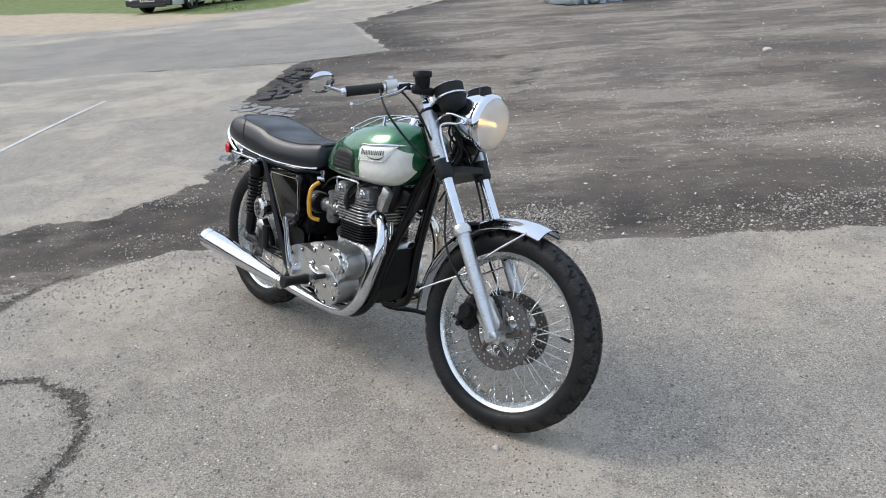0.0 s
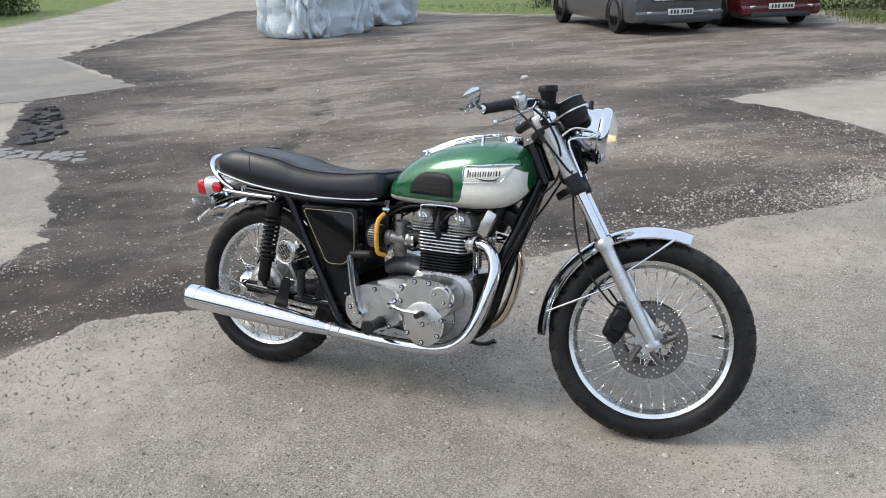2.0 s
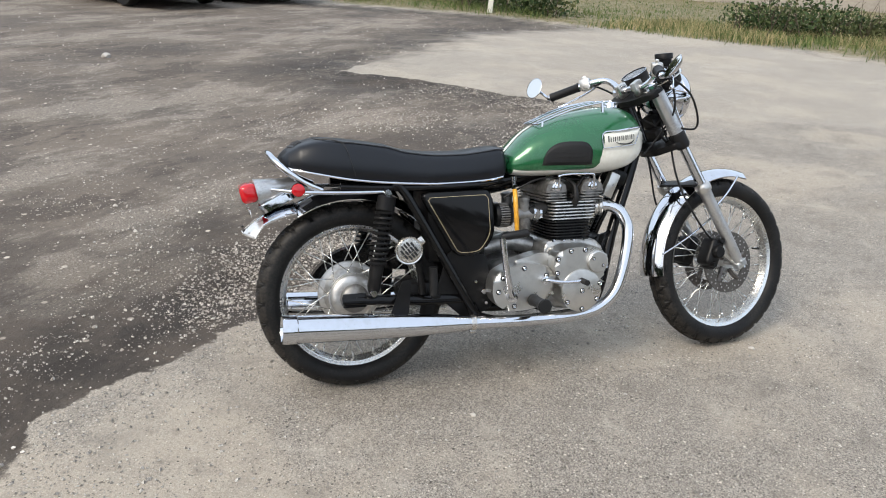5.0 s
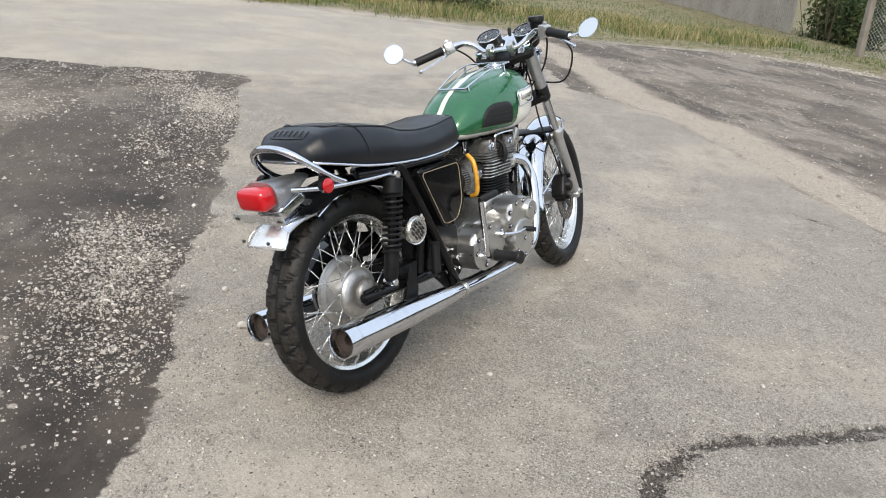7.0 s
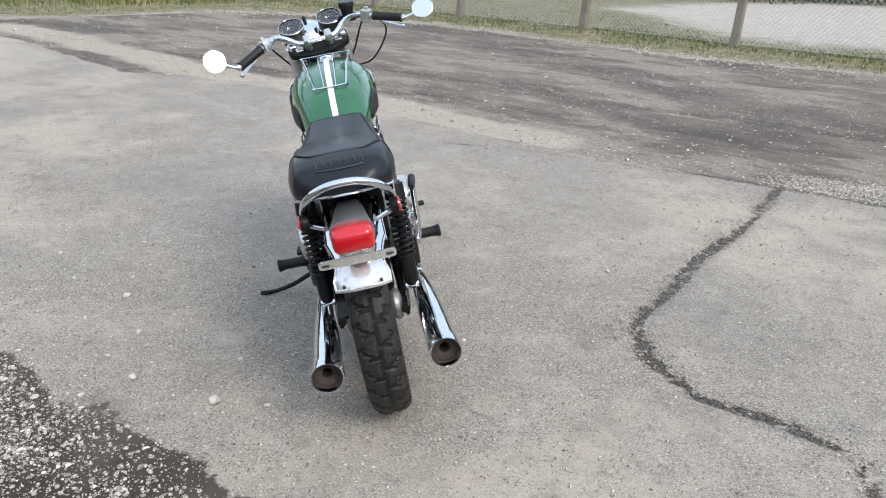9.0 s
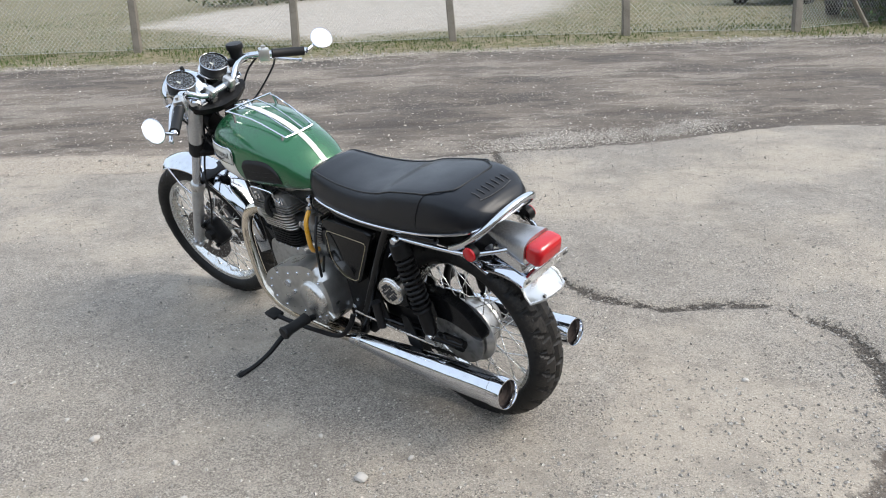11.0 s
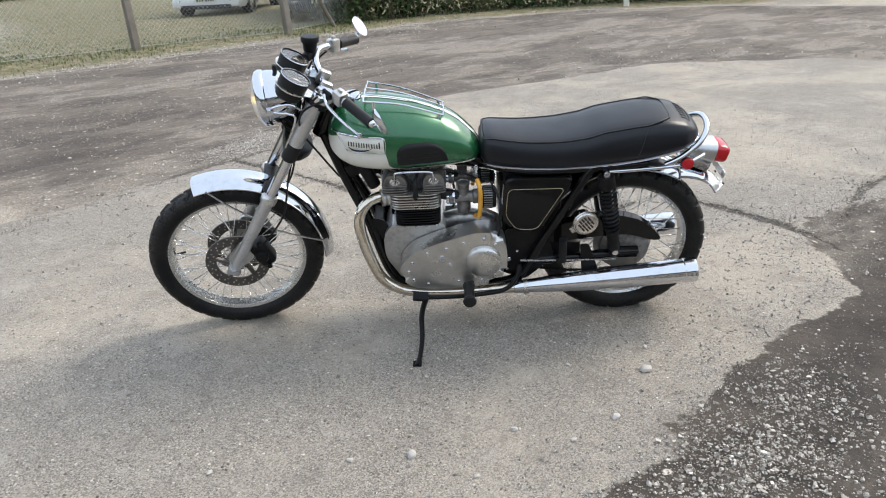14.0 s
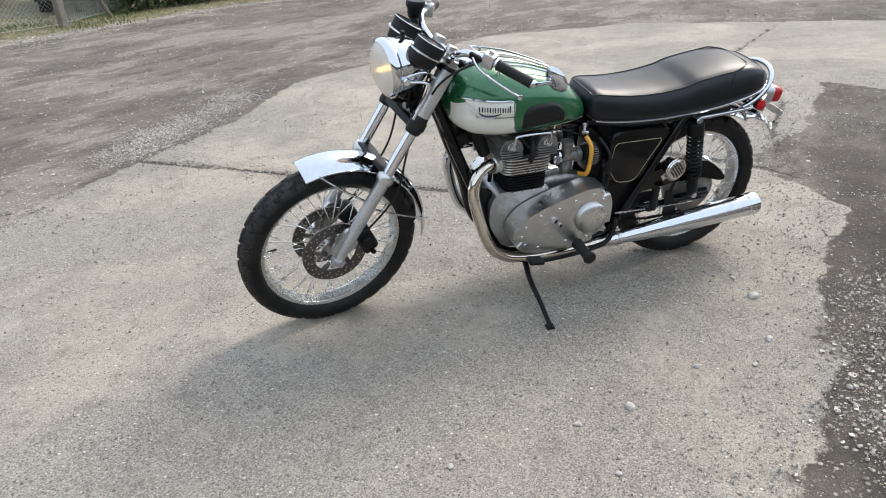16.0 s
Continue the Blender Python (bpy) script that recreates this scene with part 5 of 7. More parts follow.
# faded print on the back of the seat, kept as plain strokes
def on_back(y, k):
    """A point on the sloping back of the seat; k runs from its lower edge to the piping."""
    x = -0.200 + 0.062 * k
    pts = seat_half(x)[::-1]
    return Vector((x - 0.001, y, float(np.interp(abs(y), [p[0] for p in pts if p[1] > 0.7], [p[1] for p in pts if p[1] > 0.7])) + 0.0012))


bm = BM()
for k in range(7):
    y = -0.057 + 0.0190 * k
    tube(bm, [on_back(y - 0.004, 0.50), on_back(y - 0.002, 0.68), on_back(y, 0.88)], 0.0014, 5)
tube(bm, [on_back(-0.06, 0.42), on_back(-0.025, 0.32), on_back(0.025, 0.32), on_back(0.06, 0.42)], 0.0013, 5, 4)
part("seat_print", bm, surface("faded_grey_print", (0.055, 0.055, 0.057), (0.035, 0.035, 0.037), 0.5), seat, "faded grey lettering strokes")


# ---- frame, engine and fittings ----
def both(fn):
    for side in (RIGHT, LEFT):
        fn(side)


bm = BM()
tube(bm, [(0.985, 0, 0.885), (1.043, 0, 0.765)], 0.031, 18)
tube(bm, [(1.01, 0, 0.80), (0.90, 0, 0.71), (0.55, 0, 0.655), (0.40, 0, 0.60), (0.36, 0, 0.42), (0.36, 0, 0.28)], 0.034, 14, 5)
frame_part = part("frame", bm, "black", bike, "black enamelled tubular frame")


def frame_side(side):
    bm = tube(BM(), [(1.03, side * 0.018, 0.775), (0.975, side * 0.036, 0.62), (0.905, side * 0.062, 0.45), (0.850, side * 0.086, 0.27), (0.79, side * 0.10, 0.205), (0.70, side * 0.10, 0.19), (0.50, side * 0.105, 0.19), (0.40, side * 0.115, 0.215), (0.37, side * 0.12, 0.26)], 0.0185, 14, 6)
    part("down_tube", bm, "black", frame_part)
    bm = tube(BM(), [(0.385, side * 0.125, 0.225), (0.30, side * 0.128, 0.38), (0.157, side * 0.122, 0.635), (0.12, side * 0.118, 0.655)], 0.0145, 12, 6)
    part("seat_tube", bm, "black", frame_part)
    bm = tube(BM(), [(0.50, side * 0.06, 0.655), (0.36, side * 0.112, 0.648), (0.12, side * 0.118, 0.652), (-0.04, side * 0.112, 0.66)], 0.0125, 12, 5)
    part("seat_rail", bm, "black", frame_part)
    bm = tube(BM(), [(0.365, side * 0.095, 0.282), (0.20, side * 0.098, 0.287), (0.03, side * 0.095, 0.298), (-0.045, side * 0.092, 0.300)], [0.021, 0.018, 0.016, 0.013], 12, 4)
    box(bm, (0.075, 0.012, 0.045), pose(-0.005, side * 0.096, 0.300), 0.004)
    part("swing_arm", bm, "black", bike, "black swinging arm")
    bm = BM()
    slab(bm, rounded([(0.255, 0.30), (0.30, 0.44), (0.43, 0.42), (0.455, 0.25), (0.36, 0.205)], 0.02), 0.006, pose(0, side * 0.105 + 0.003, 0, 90), 0.001)
    plate = part("frame_plate", bm, "satin", frame_part)
    for x, z, r in ((0.418, 0.300, 0.010), (0.390, 0.335, 0.006), (0.355, 0.270, 0.008), (0.320, 0.335, 0.007), (0.425, 0.262, 0.007)):
        bm = BM()
        lathe(bm, [(r, 0), (r, 0.008), (r * 0.8, 0.010), (0, 0.010)], pose(x, side * 0.108, z, 90 if side == RIGHT else -90), 6)
        part("plate_bolt", bm, "chrome", frame_part)


both(frame_side)


def shock(side):
    top, low = Vector((0.100, side * 0.128, 0.632)), Vector((0.048, side * 0.125, 0.328))
    way = (top - low).normalized()
    n = (top - low).length
    bm = tube(BM(), [low + way * 0.0, low + way * 0.02, low + way * 0.10], [0.014, 0.022, 0.022], 16, 2)
    tube(bm, [low + way * 0.10, low + way * (n - 0.03)], 0.012, 12)
    body = part("shock_absorber", bm, "satin", bike, "black rear shock absorber")
    bm = BM()
    turns, k = 11.5, 200
    side_v = way.orthogonal().normalized()
    other = way.cross(side_v)
    tube(bm, [low + way * (0.085 + (n - 0.125) * i / k) + 0.0255 * (math.cos(turns * math.tau * i / k) * side_v + math.sin(turns * math.tau * i / k) * other) for i in range(k + 1)], 0.0048, 6, 1)
    part("coil_spring", bm, "satin", body, "black coil spring")
    bm = tube(BM(), [low + way * (n - 0.05), low + way * (n - 0.045), low + way * (n - 0.005), low + way * n], [0.026, 0.030, 0.028, 0.014], 18, 1)
    part("spring_cap", bm, "satin", body)
    bm = BM()
    lathe(bm, [(0.0, 0.020), (0.010, 0.020), (0.013, 0.015), (0.013, -0.02)], pose(*(top + Vector((0, 0, 0.006))), 90 if side == RIGHT else -90), 12)
    part("shock_bolt", bm, "chrome", body)
    bm = BM()
    lathe(bm, [(0.0, 0.020), (0.010, 0.020), (0.012, 0.015), (0.012, -0.02)], pose(*low, 90 if side == RIGHT else -90), 12)
    part("shock_bolt", bm, "chrome", body)


both(shock)


def side_cover(side):
    edge = [(0.200, 0.632), (0.437, 0.636), (0.447, 0.490), (0.402, 0.428), (0.318, 0.424)]
    bm = slab(BM(), rounded(edge, 0.03), 0.030, pose(0, side * 0.134 - (0.0 if side == RIGHT else -0.0), 0, 90) if side == RIGHT else pose(0, 0.134, 0, 90) @ Matrix.Diagonal((1, 1, -1, 1)), 0.010, 3)
    bm.transform(Matrix.Translation((0, 0.024 * -side, 0)))
    cover = part("side_cover", bm, "black", bike, "glossy black side cover with a thin gold line")
    top = 0.0 if side == RIGHT else 0.024
    line = [(0.222 + top * 0.5, 0.617 - top), (0.424, 0.620 - top), (0.432, 0.494), (0.396, 0.440), (0.325, 0.437)]
    bm = tube(BM(), [(p[0], side * 0.1405, p[1]) for p in rounded(line, 0.022, 4)], 0.0010, 5, 2, True)
    part("pinstripe", bm, "gold", cover, "thin gold line")


both(side_cover)


def horn(side):
    at = pose(0.160, side * 0.148, 0.458, 90 if side == RIGHT else -90, 0, 6 * side)
    bm = lathe(BM(), [(0.0, -0.045), (0.030, -0.045), (0.034, -0.02), (0.042, -0.008), (0.045, 0.0), (0.043, 0.004), (0.039, 0.003), (0.036, 0.007), (0.0, 0.010)], at, 36)
    box(bm, (0.026, 0.030, 0.006), at @ pose(0.036, 0.024, -0.010, 0, 0, -55), 0.004)
    body = part("horn", bm, "chrome_dull", bike, "round chrome horn with slotted face")
    bm = BM()
    for k, (u, n) in enumerate(((-0.020, 2), (-0.010, 3), (0.0, 3), (0.010, 3), (0.020, 2))):
        for j in range(n):
            v = (j - (n - 1) / 2) * 0.019
            box(bm, (0.0066, 0.0165, 0.004), at @ pose(0, 0, 0, 0, 0, 38) @ pose(u, v, 0.0100 - 0.0035 * (u * u + v * v) / 0.0009), 0.001, 1)
    part("horn_slot", bm, "ink", body)


both(horn)
bm = tube(BM(), [(0.19, -0.14, 0.42), (0.205, -0.12, 0.36), (0.21, -0.11, 0.31)], 0.012, 10)
part("footrest_hanger", bm, "satin", bike)


# engine
def engine():
    bm = BM()
    slab(bm, rounded([(0.638, 0.455), (0.835, 0.448), (0.858, 0.40), (0.856, 0.32), (0.80, 0.222), (0.68, 0.212), (0.635, 0.26)], 0.03), 0.20, pose(0, 0.10, 0, 90), 0.012)
    case = part("crankcase", bm, "cast", bike, "cast alloy crankcase of the twin engine")
    bm = slab(BM(), rounded([(0.645, 0.37), (0.56, 0.400), (0.47, 0.385), (0.44, 0.31), (0.47, 0.245), (0.645, 0.235)], 0.03), 0.18, pose(0, 0.09, 0, 90), 0.012)
    part("gearbox", bm, "dark_cast", bike, "dark alloy gearbox casing")
    bm = BM()
    slab(bm, rounded([(-0.055, -0.098), (0.055, -0.098), (0.055, 0.098), (-0.055, 0.098)], 0.036), 0.10, pose(0.730, 0, 0.440))
    barrel = part("cylinder_barrel", bm, "satin", bike, "black finned cylinder barrel")
    for k in range(7):
        bm = slab(BM(), rounded([(-0.076, -0.114), (0.080, -0.114), (0.080, 0.114), (-0.076, 0.114)], 0.036), 0.0036, pose(0.730, 0, 0.454 + 0.0098 * k), 0.0012, 1)
        part("fin", bm, "satin", barrel)
    bm = BM()
    slab(bm, rounded([(-0.060, -0.102), (0.066, -0.102), (0.066, 0.102), (-0.060, 0.102)], 0.030), 0.066, pose(0.732, 0, 0.520))
    head = part("cylinder_head", bm, "satin", bike, "finned alloy cylinder head")
    for k in range(6):
        grow = 0.003 * min(k, 3)
        bm = slab(BM(), rounded([(-0.084, -0.118 - grow), (0.090, -0.118 - grow), (0.090, 0.118 + grow), (-0.084, 0.118 + grow)], 0.034), 0.0040, pose(0.733, 0, 0.523 + 0.0112 * k), 0.0014, 1)
        part("fin", bm, "alloy", head)
    for x0, x1 in ((0.634, 0.708), (0.760, 0.842)):
        mid, half = (x0 + x1) / 2, (x1 - x0) / 2
        bm = BM()
        slab(bm, rounded([(-half * 0.94, 0.0), (half * 0.94, 0.0), (half * 0.98, 0.030), (half * 0.62, 0.056), (-half * 0.55, 0.058), (-half * 0.98, 0.032)], 0.020, 5), 0.236, pose(mid, 0.118, 0.598, 90), 0.014, 4)
        slab(bm, rounded([(-half * 0.8, -0.095), (half * 0.8, -0.095), (half * 0.8, 0.095), (-half * 0.8, 0.095)], 0.016), 0.020, pose(mid, 0, 0.582))
        rocker = part("rocker_box", bm, "dark_cast", bike, "cast alloy rocker box with finned foot")
        for k in range(4):
            bm = slab(BM(), rounded([(-half - 0.004 + 0.0015 * k, -0.126), (half + 0.004, -0.126), (half + 0.004, 0.126), (-half - 0.004, 0.126)], 0.020), 0.0036, pose(mid, 0, 0.587 + 0.0094 * k), 0.0012, 1)
            part("fin", bm, "dark_cast", rocker)
        for side in (RIGHT, LEFT):
            bm = lathe(BM(), [(0.017, 0), (0.017, 0.004), (0.012, 0.006), (0.011, 0.012), (0.007, 0.014), (0, 0.014)], pose(mid, side * 0.117, 0.630, 90 if side == RIGHT else -90), 16)
            part("rocker_nut", bm, "chrome", rocker)
            for dx in (-0.6, 0.6):
                bm = lathe(BM(), [(0.005, 0), (0.005, 0.007), (0, 0.008)], pose(mid + dx * half, side * 0.108, 0.6155), 6)
                part("rocker_nut", bm, "chrome", rocker)
            bm = lathe(BM(), [(0.021, 0), (0.021, 0.006), (0.012, 0.013), (0, 0.014)], pose(mid, side * 0.062, 0.650), 14)
            part("rocker_cap", bm, "alloy", rocker)
    for side in (RIGHT, LEFT):
        bm = tube(BM(), [(0.672, side * 0.130, 0.630), (0.672, side * 0.136, 0.660), (0.684, side * 0.136, 0.673), (0.784, side * 0.136, 0.674), (0.798, side * 0.136, 0.662), (0.800, side * 0.130, 0.630)], 0.0038, 8, 5)
        part("oil_feed_pipe", bm, "chrome", head, "thin chrome oil pipe")
        bm = tube(BM(), [(0.734, side * 0.128, 0.577), (0.733, side * 0.136, 0.600), (0.730, side * 0.122, 0.640), (0.71, side * 0.05, 0.665)], [0.010, 0.010, 0.006, 0.004], 10, 5)
        lathe(bm, [(0.0, 0.012), (0.007, 0.012), (0.007, -0.02)], pose(0.734, side * 0.120, 0.572, 90 if side == RIGHT else -90), 8)
        part("spark_plug_cap", bm, "rubber", head, "black plug cap and lead")
        bm = lathe(BM(), [(0.024, 0.0), (0.030, 0.004), (0.030, 0.012), (0.026, 0.016), (0.030, 0.020), (0.030, 0.028), (0.024, 0.032)], pose(0.826, side * 0.078, 0.556, 0, 90, side * 20), 20, False)
        part("exhaust_clamp", bm, "alloy", head)
    for side in (RIGHT, LEFT):
        for k in range(4):
            bm = lathe(BM(), [(0.006, 0), (0.006, 0.008), (0, 0.009)], pose(0.668 + 0.036 * k, side * 0.108, 0.449), 6)
            part("barrel_nut", bm, "chrome", case)
    # pushrod tube ahead of the barrel
    bm = tube(BM(), [(0.816, 0, 0.43), (0.812, 0, 0.53)], 0.015, 12)
    part("pushrod_tube", bm, "chrome", head)


engine()


def bolts(where, y, r, parent, name="cover_screw", material="chrome"):
    for x, z in where:
        s = RIGHT if y < 0 else LEFT
        bm = lathe(BM(), [(r, -0.002), (r, 0.003), (r * 0.75, 0.0045), (0.0, 0.0035)], pose(x, y, z, 90 if s == RIGHT else -90), 10)
        part(name, bm, material, parent)
        # a black ring paints the shade of a recess round the screw
        bm = lathe(BM(), [(r * 1.45, -0.004), (r * 1.45, 0.0008), (r * 0.9, 0.0009)], pose(x, y, z, 90 if s == RIGHT else -90), 12)
        part("screw_shade_ring", bm, "ink", parent)


# right side: timing cover, gearbox cover and levers
def right_covers():
    ring = [(0.728 + 0.070 * math.cos(a), 0.297 + 0.070 * math.sin(a)) for a in np.linspace(math.radians(160), math.radians(385), 20)]
    out = ring + [(0.822, 0.352), (0.828, 0.395), (0.812, 0.425), (0.780, 0.440), (0.690, 0.442), (0.648, 0.428), (0.632, 0.395), (0.640, 0.355)]
    bm = slab(BM(), rounded(out, 0.014, 3), 0.090, pose(0, -0.105, 0, 90), 0.018, 5)
    cover = part("timing_cover", bm, "alloy", bike, "polished alloy timing cover")
    bm = lathe(BM(), [(0.072, 0.0), (0.070, 0.006), (0.064, 0.008), (0.0, 0.009)], pose(0.728, -0.194, 0.297, 90), 40)
    part("cover_boss", bm, "alloy", cover)
    bm = lathe(BM(), [(0.036, 0.0), (0.036, 0.010), (0.033, 0.013), (0.0, 0.014)], pose(0.783, -0.194, 0.390, 90), 36)
    part("points_cap", bm, "alloy", cover, "round polished ignition cap")
    bolts([(0.690, 0.430), (0.740, 0.431), (0.800, 0.415), (0.818, 0.372), (0.644, 0.405), (0.642, 0.360)], -0.196, 0.006, cover)
    bolts([(0.728, 0.236), (0.676, 0.262), (0.782, 0.265), (0.792, 0.318), (0.728, 0.297)], -0.203, 0.006, cover)
    bolts([(0.766, 0.402), (0.800, 0.378)], -0.208, 0.004, cover)
    out = [(0.424, 0.318), (0.436, 0.362), (0.490, 0.392), (0.560, 0.396), (0.640, 0.375), (0.655, 0.315), (0.625, 0.262), (0.555, 0.240), (0.47, 0.242), (0.432, 0.275)]
    bm = slab(BM(), rounded(out, 0.03, 4), 0.075, pose(0, -0.100, 0, 90), 0.024, 6)
    box_cover = part("gearbox_cover", bm, "alloy", bike, "polished alloy gearbox cover")
    bolts([(0.462, 0.352), (0.535, 0.380), (0.612, 0.352), (0.446, 0.308), (0.595, 0.262), (0.50, 0.258)], -0.177, 0.006, box_cover)
    # gear lever
    bm = tube(BM(), [(0.605, -0.178, 0.338), (0.612, -0.192, 0.338), (0.66, -0.205, 0.331), (0.725, -0.212, 0.332)], [0.009, 0.007, 0.006, 0.006], 10, 4)
    lathe(bm, [(0.013, -0.01), (0.013, 0.01), (0.0, 0.012)], pose(0.605, -0.182, 0.338, 90), 14)
    lever = part("gear_lever", bm, "chrome", bike, "chrome gear lever")
    bm = tube(BM(), [(0.725, -0.200, 0.332), (0.725, -0.245, 0.332)], 0.0095, 12)
    part("lever_rubber", bm, "rubber", lever)
    # kick starter
    bm = tube(BM(), [(0.487, -0.180, 0.292), (0.480, -0.192, 0.31), (0.464, -0.198, 0.39), (0.450, -0.200, 0.488)], [0.014, 0.012, 0.0105, 0.010], 12, 4)
    lathe(bm, [(0.017, -0.012), (0.017, 0.012), (0.0, 0.014)], pose(0.487, -0.184, 0.290, 90), 16)
    kick = part("kick_starter", bm, "chrome", bike, "dull chrome kick-start lever")
    bm = tube(BM(), [(0.449, -0.196, 0.492), (0.475, -0.200, 0.494), (0.525, -0.206, 0.500), (0.535, -0.207, 0.502)], [0.008, 0.013, 0.013, 0.010], 12, 3)
    part("kick_rubber", bm, "rubber", kick, "black ribbed pedal rubber")


right_covers()


# left side: primary chaincase and clutch
def left_cover():
    out = [(0.430, 0.300), (0.430, 0.398), (0.456, 0.456), (0.520, 0.466), (0.610, 0.444), (0.690, 0.418), (0.762, 0.386), (0.802, 0.334), (0.802, 0.288), (0.768, 0.250), (0.695, 0.235), (0.56, 0.238), (0.468, 0.254)]
    bm = slab(BM(), rounded(out, 0.04, 4), 0.085, pose(0, 0.105, 0, 90) @ Matrix.Diagonal((1, 1, -1, 1)), 0.032, 8)
    cover = part("primary_cover", bm, "alloy", bike, "polished alloy primary chaincase")
    bm = lathe(BM(), [(0.062, 0.0), (0.060, 0.016), (0.054, 0.023), (0.030, 0.027), (0.0, 0.028)], pose(0.512, 0.186, 0.350, -90), 40)
    part("clutch_dome", bm, "alloy", cover, "domed clutch cover")
    edge = rounded(out, 0.04, 4)
    n = len(edge)
    mid = Vector((0.60, 0.345))
    for k in range(13):
        p = edge[(k * n) // 13]
        q = Vector(p) + (mid - Vector(p)).normalized() * 0.030
        bolts([(q.x, q.y)], 0.189, 0.0055, cover)
    bm = lathe(BM(), [(0.014, 0), (0.014, 0.004), (0.0, 0.005)], pose(0.655, 0.190, 0.362, -90), 18)
    part("inspection_plug", bm, "chrome", cover)
    bm = lathe(BM(), [(0.008, 0), (0.008, 0.004), (0.0, 0.005)], pose(0.628, 0.190, 0.338, -90), 14)
    part("inspection_plug", bm, "chrome", cover)
    # brake pedal
    bm = tube(BM(), [(0.385, 0.150, 0.30), (0.395, 0.17, 0.262), (0.44, 0.19, 0.222), (0.56, 0.205, 0.214), (0.66, 0.225, 0.226), (0.72, 0.235, 0.236)], [0.009, 0.009, 0.008, 0.008, 0.008, 0.009], 10, 5)
    box(bm, (0.055, 0.045, 0.014), pose(0.735, 0.235, 0.240, 0, -8), 0.005)
    part("brake_pedal", bm, "satin", bike, "black rear brake pedal")
    bm = tube(BM(), [(0.38, 0.14, 0.31), (0.20, 0.138, 0.302), (0.04, 0.128, 0.292)], 0.0035, 8)
    part("brake_rod", bm, "chrome_dull", bike)
    bm = slab(BM(), rounded([(0.30, 0.405), (0.14, 0.445), (0.04, 0.452), (-0.04, 0.430), (-0.10, 0.380), (-0.125, 0.345), (-0.10, 0.340), (0.0, 0.372), (0.12, 0.365), (0.30, 0.345)], 0.03), 0.038, pose(0, 0.092, 0, 90), 0.008)
    part("chain_guard", bm, "black", bike, "black pressed chain guard")
    # drive chain: the lower and upper runs
    for z0, z1 in ((0.405, 0.388), (0.235, 0.212)):
        bm = BM()
        for k in range(34):
            t = k / 33
            box(bm, (0.0125, 0.008 if k % 2 else 0.013, 0.009), pose(0.36 - 0.36 * t, 0.057, z0 + (z1 - z0) * t - 0.022 * math.sin(t * math.pi) * (z0 < 0.3)), 0.002, 1)
        part("drive_chain", bm, "satin", bike, "oily black drive chain")
    bm = BM()
    box(bm, (0.16, 0.15, 0.075), pose(0.235, 0, 0.300), 0.02)
    box(bm, (0.20, 0.19, 0.24), pose(0.335, 0, 0.520), 0.02)
    part("battery_box", bm, "satin", bike, "black battery box and swinging-arm brace")


left_cover()


def exhaust(side):
    e = side * 0.160
    pts = [(0.815, side * 0.075, 0.556), (0.864, side * 0.088, 0.560), (0.908, side * 0.108, 0.543), (0.932, side * 0.125, 0.490), (0.924, side * 0.140, 0.42), (0.896, side * 0.154, 0.325), (0.865, e, 0.265), (0.815, e, 0.226), (0.76, e, 0.210), (0.68, e, 0.203), (0.56, e, 0.203), (0.44, e, 0.207), (0.375, e, 0.211)]
    bm = tube(BM(), pts, 0.0195, 20, 6)
    # the left pipe's tan colour paints a warm reflection into plain chrome
    pipe = part("exhaust_pipe", bm, "chrome" if side == RIGHT else "pipe_warm", bike, "chrome exhaust down pipe" if side == RIGHT else "chrome exhaust down pipe with a warm reflection put into its colour", sharp=60)
    start, end = Vector((0.405, e, 0.209)), Vector((-0.240, -0.170 if side == RIGHT else 0.148, 0.247))
    way = end - start
    m = Matrix.Translation(start) @ way.to_track_quat("Z", "Y").to_matrix().to_4x4()
    n = way.length
    bm = lathe(BM(), [(0.019, 0.0), (0.0225, 0.002), (0.0225, 0.05), (0.024, 0.06), (0.031, 0.14), (0.037, 0.25), (0.041, 0.38), (0.0425, 0.50), (0.0425, n - 0.045), (0.0445, n - 0.042), (0.0445, n - 0.012), (0.0430, n), (0.0405, n), (0.0385, n - 0.004), (0.036, n - 0.03), (0.015, n - 0.034), (0.015, n - 0.12), (0, n - 0.12)], m, 36)
    silencer = part("silencer", bm, "chrome", bike, "long chrome megaphone silencer", sharp=30)
    bm = lathe(BM(), [(0.0398, n - 0.0015), (0.0355, n - 0.030), (0.015, n - 0.033), (0.0145, n - 0.10), (0.0, n - 0.11)], m, 30)
    part("silencer_mouth", bm, surface("dark_brown_metal", (0.045, 0.032, 0.026), (0.02, 0.016, 0.014), 0.8, 0.2, 80, 20), silencer, "dark brown tailpipe mouth")
    bm = lathe(BM(), [(0.0215, 0.036), (0.0255, 0.036), (0.0255, 0.050), (0.0215, 0.050)], m, 24)
    box(bm, (0.012, 0.012, 0.02), m @ pose(0.0, -0.028, 0.043) , 0.003)
    part("pipe_clamp", bm, "chrome_dull", silencer)
    bm = slab(BM(), rounded([(0.10, 0.25), (0.14, 0.36), (0.17, 0.36), (0.16, 0.25)], 0.01), 0.004, pose(0, side * 0.128, 0, 90))
    part("silencer_bracket", bm, "satin", silencer)


both(exhaust)


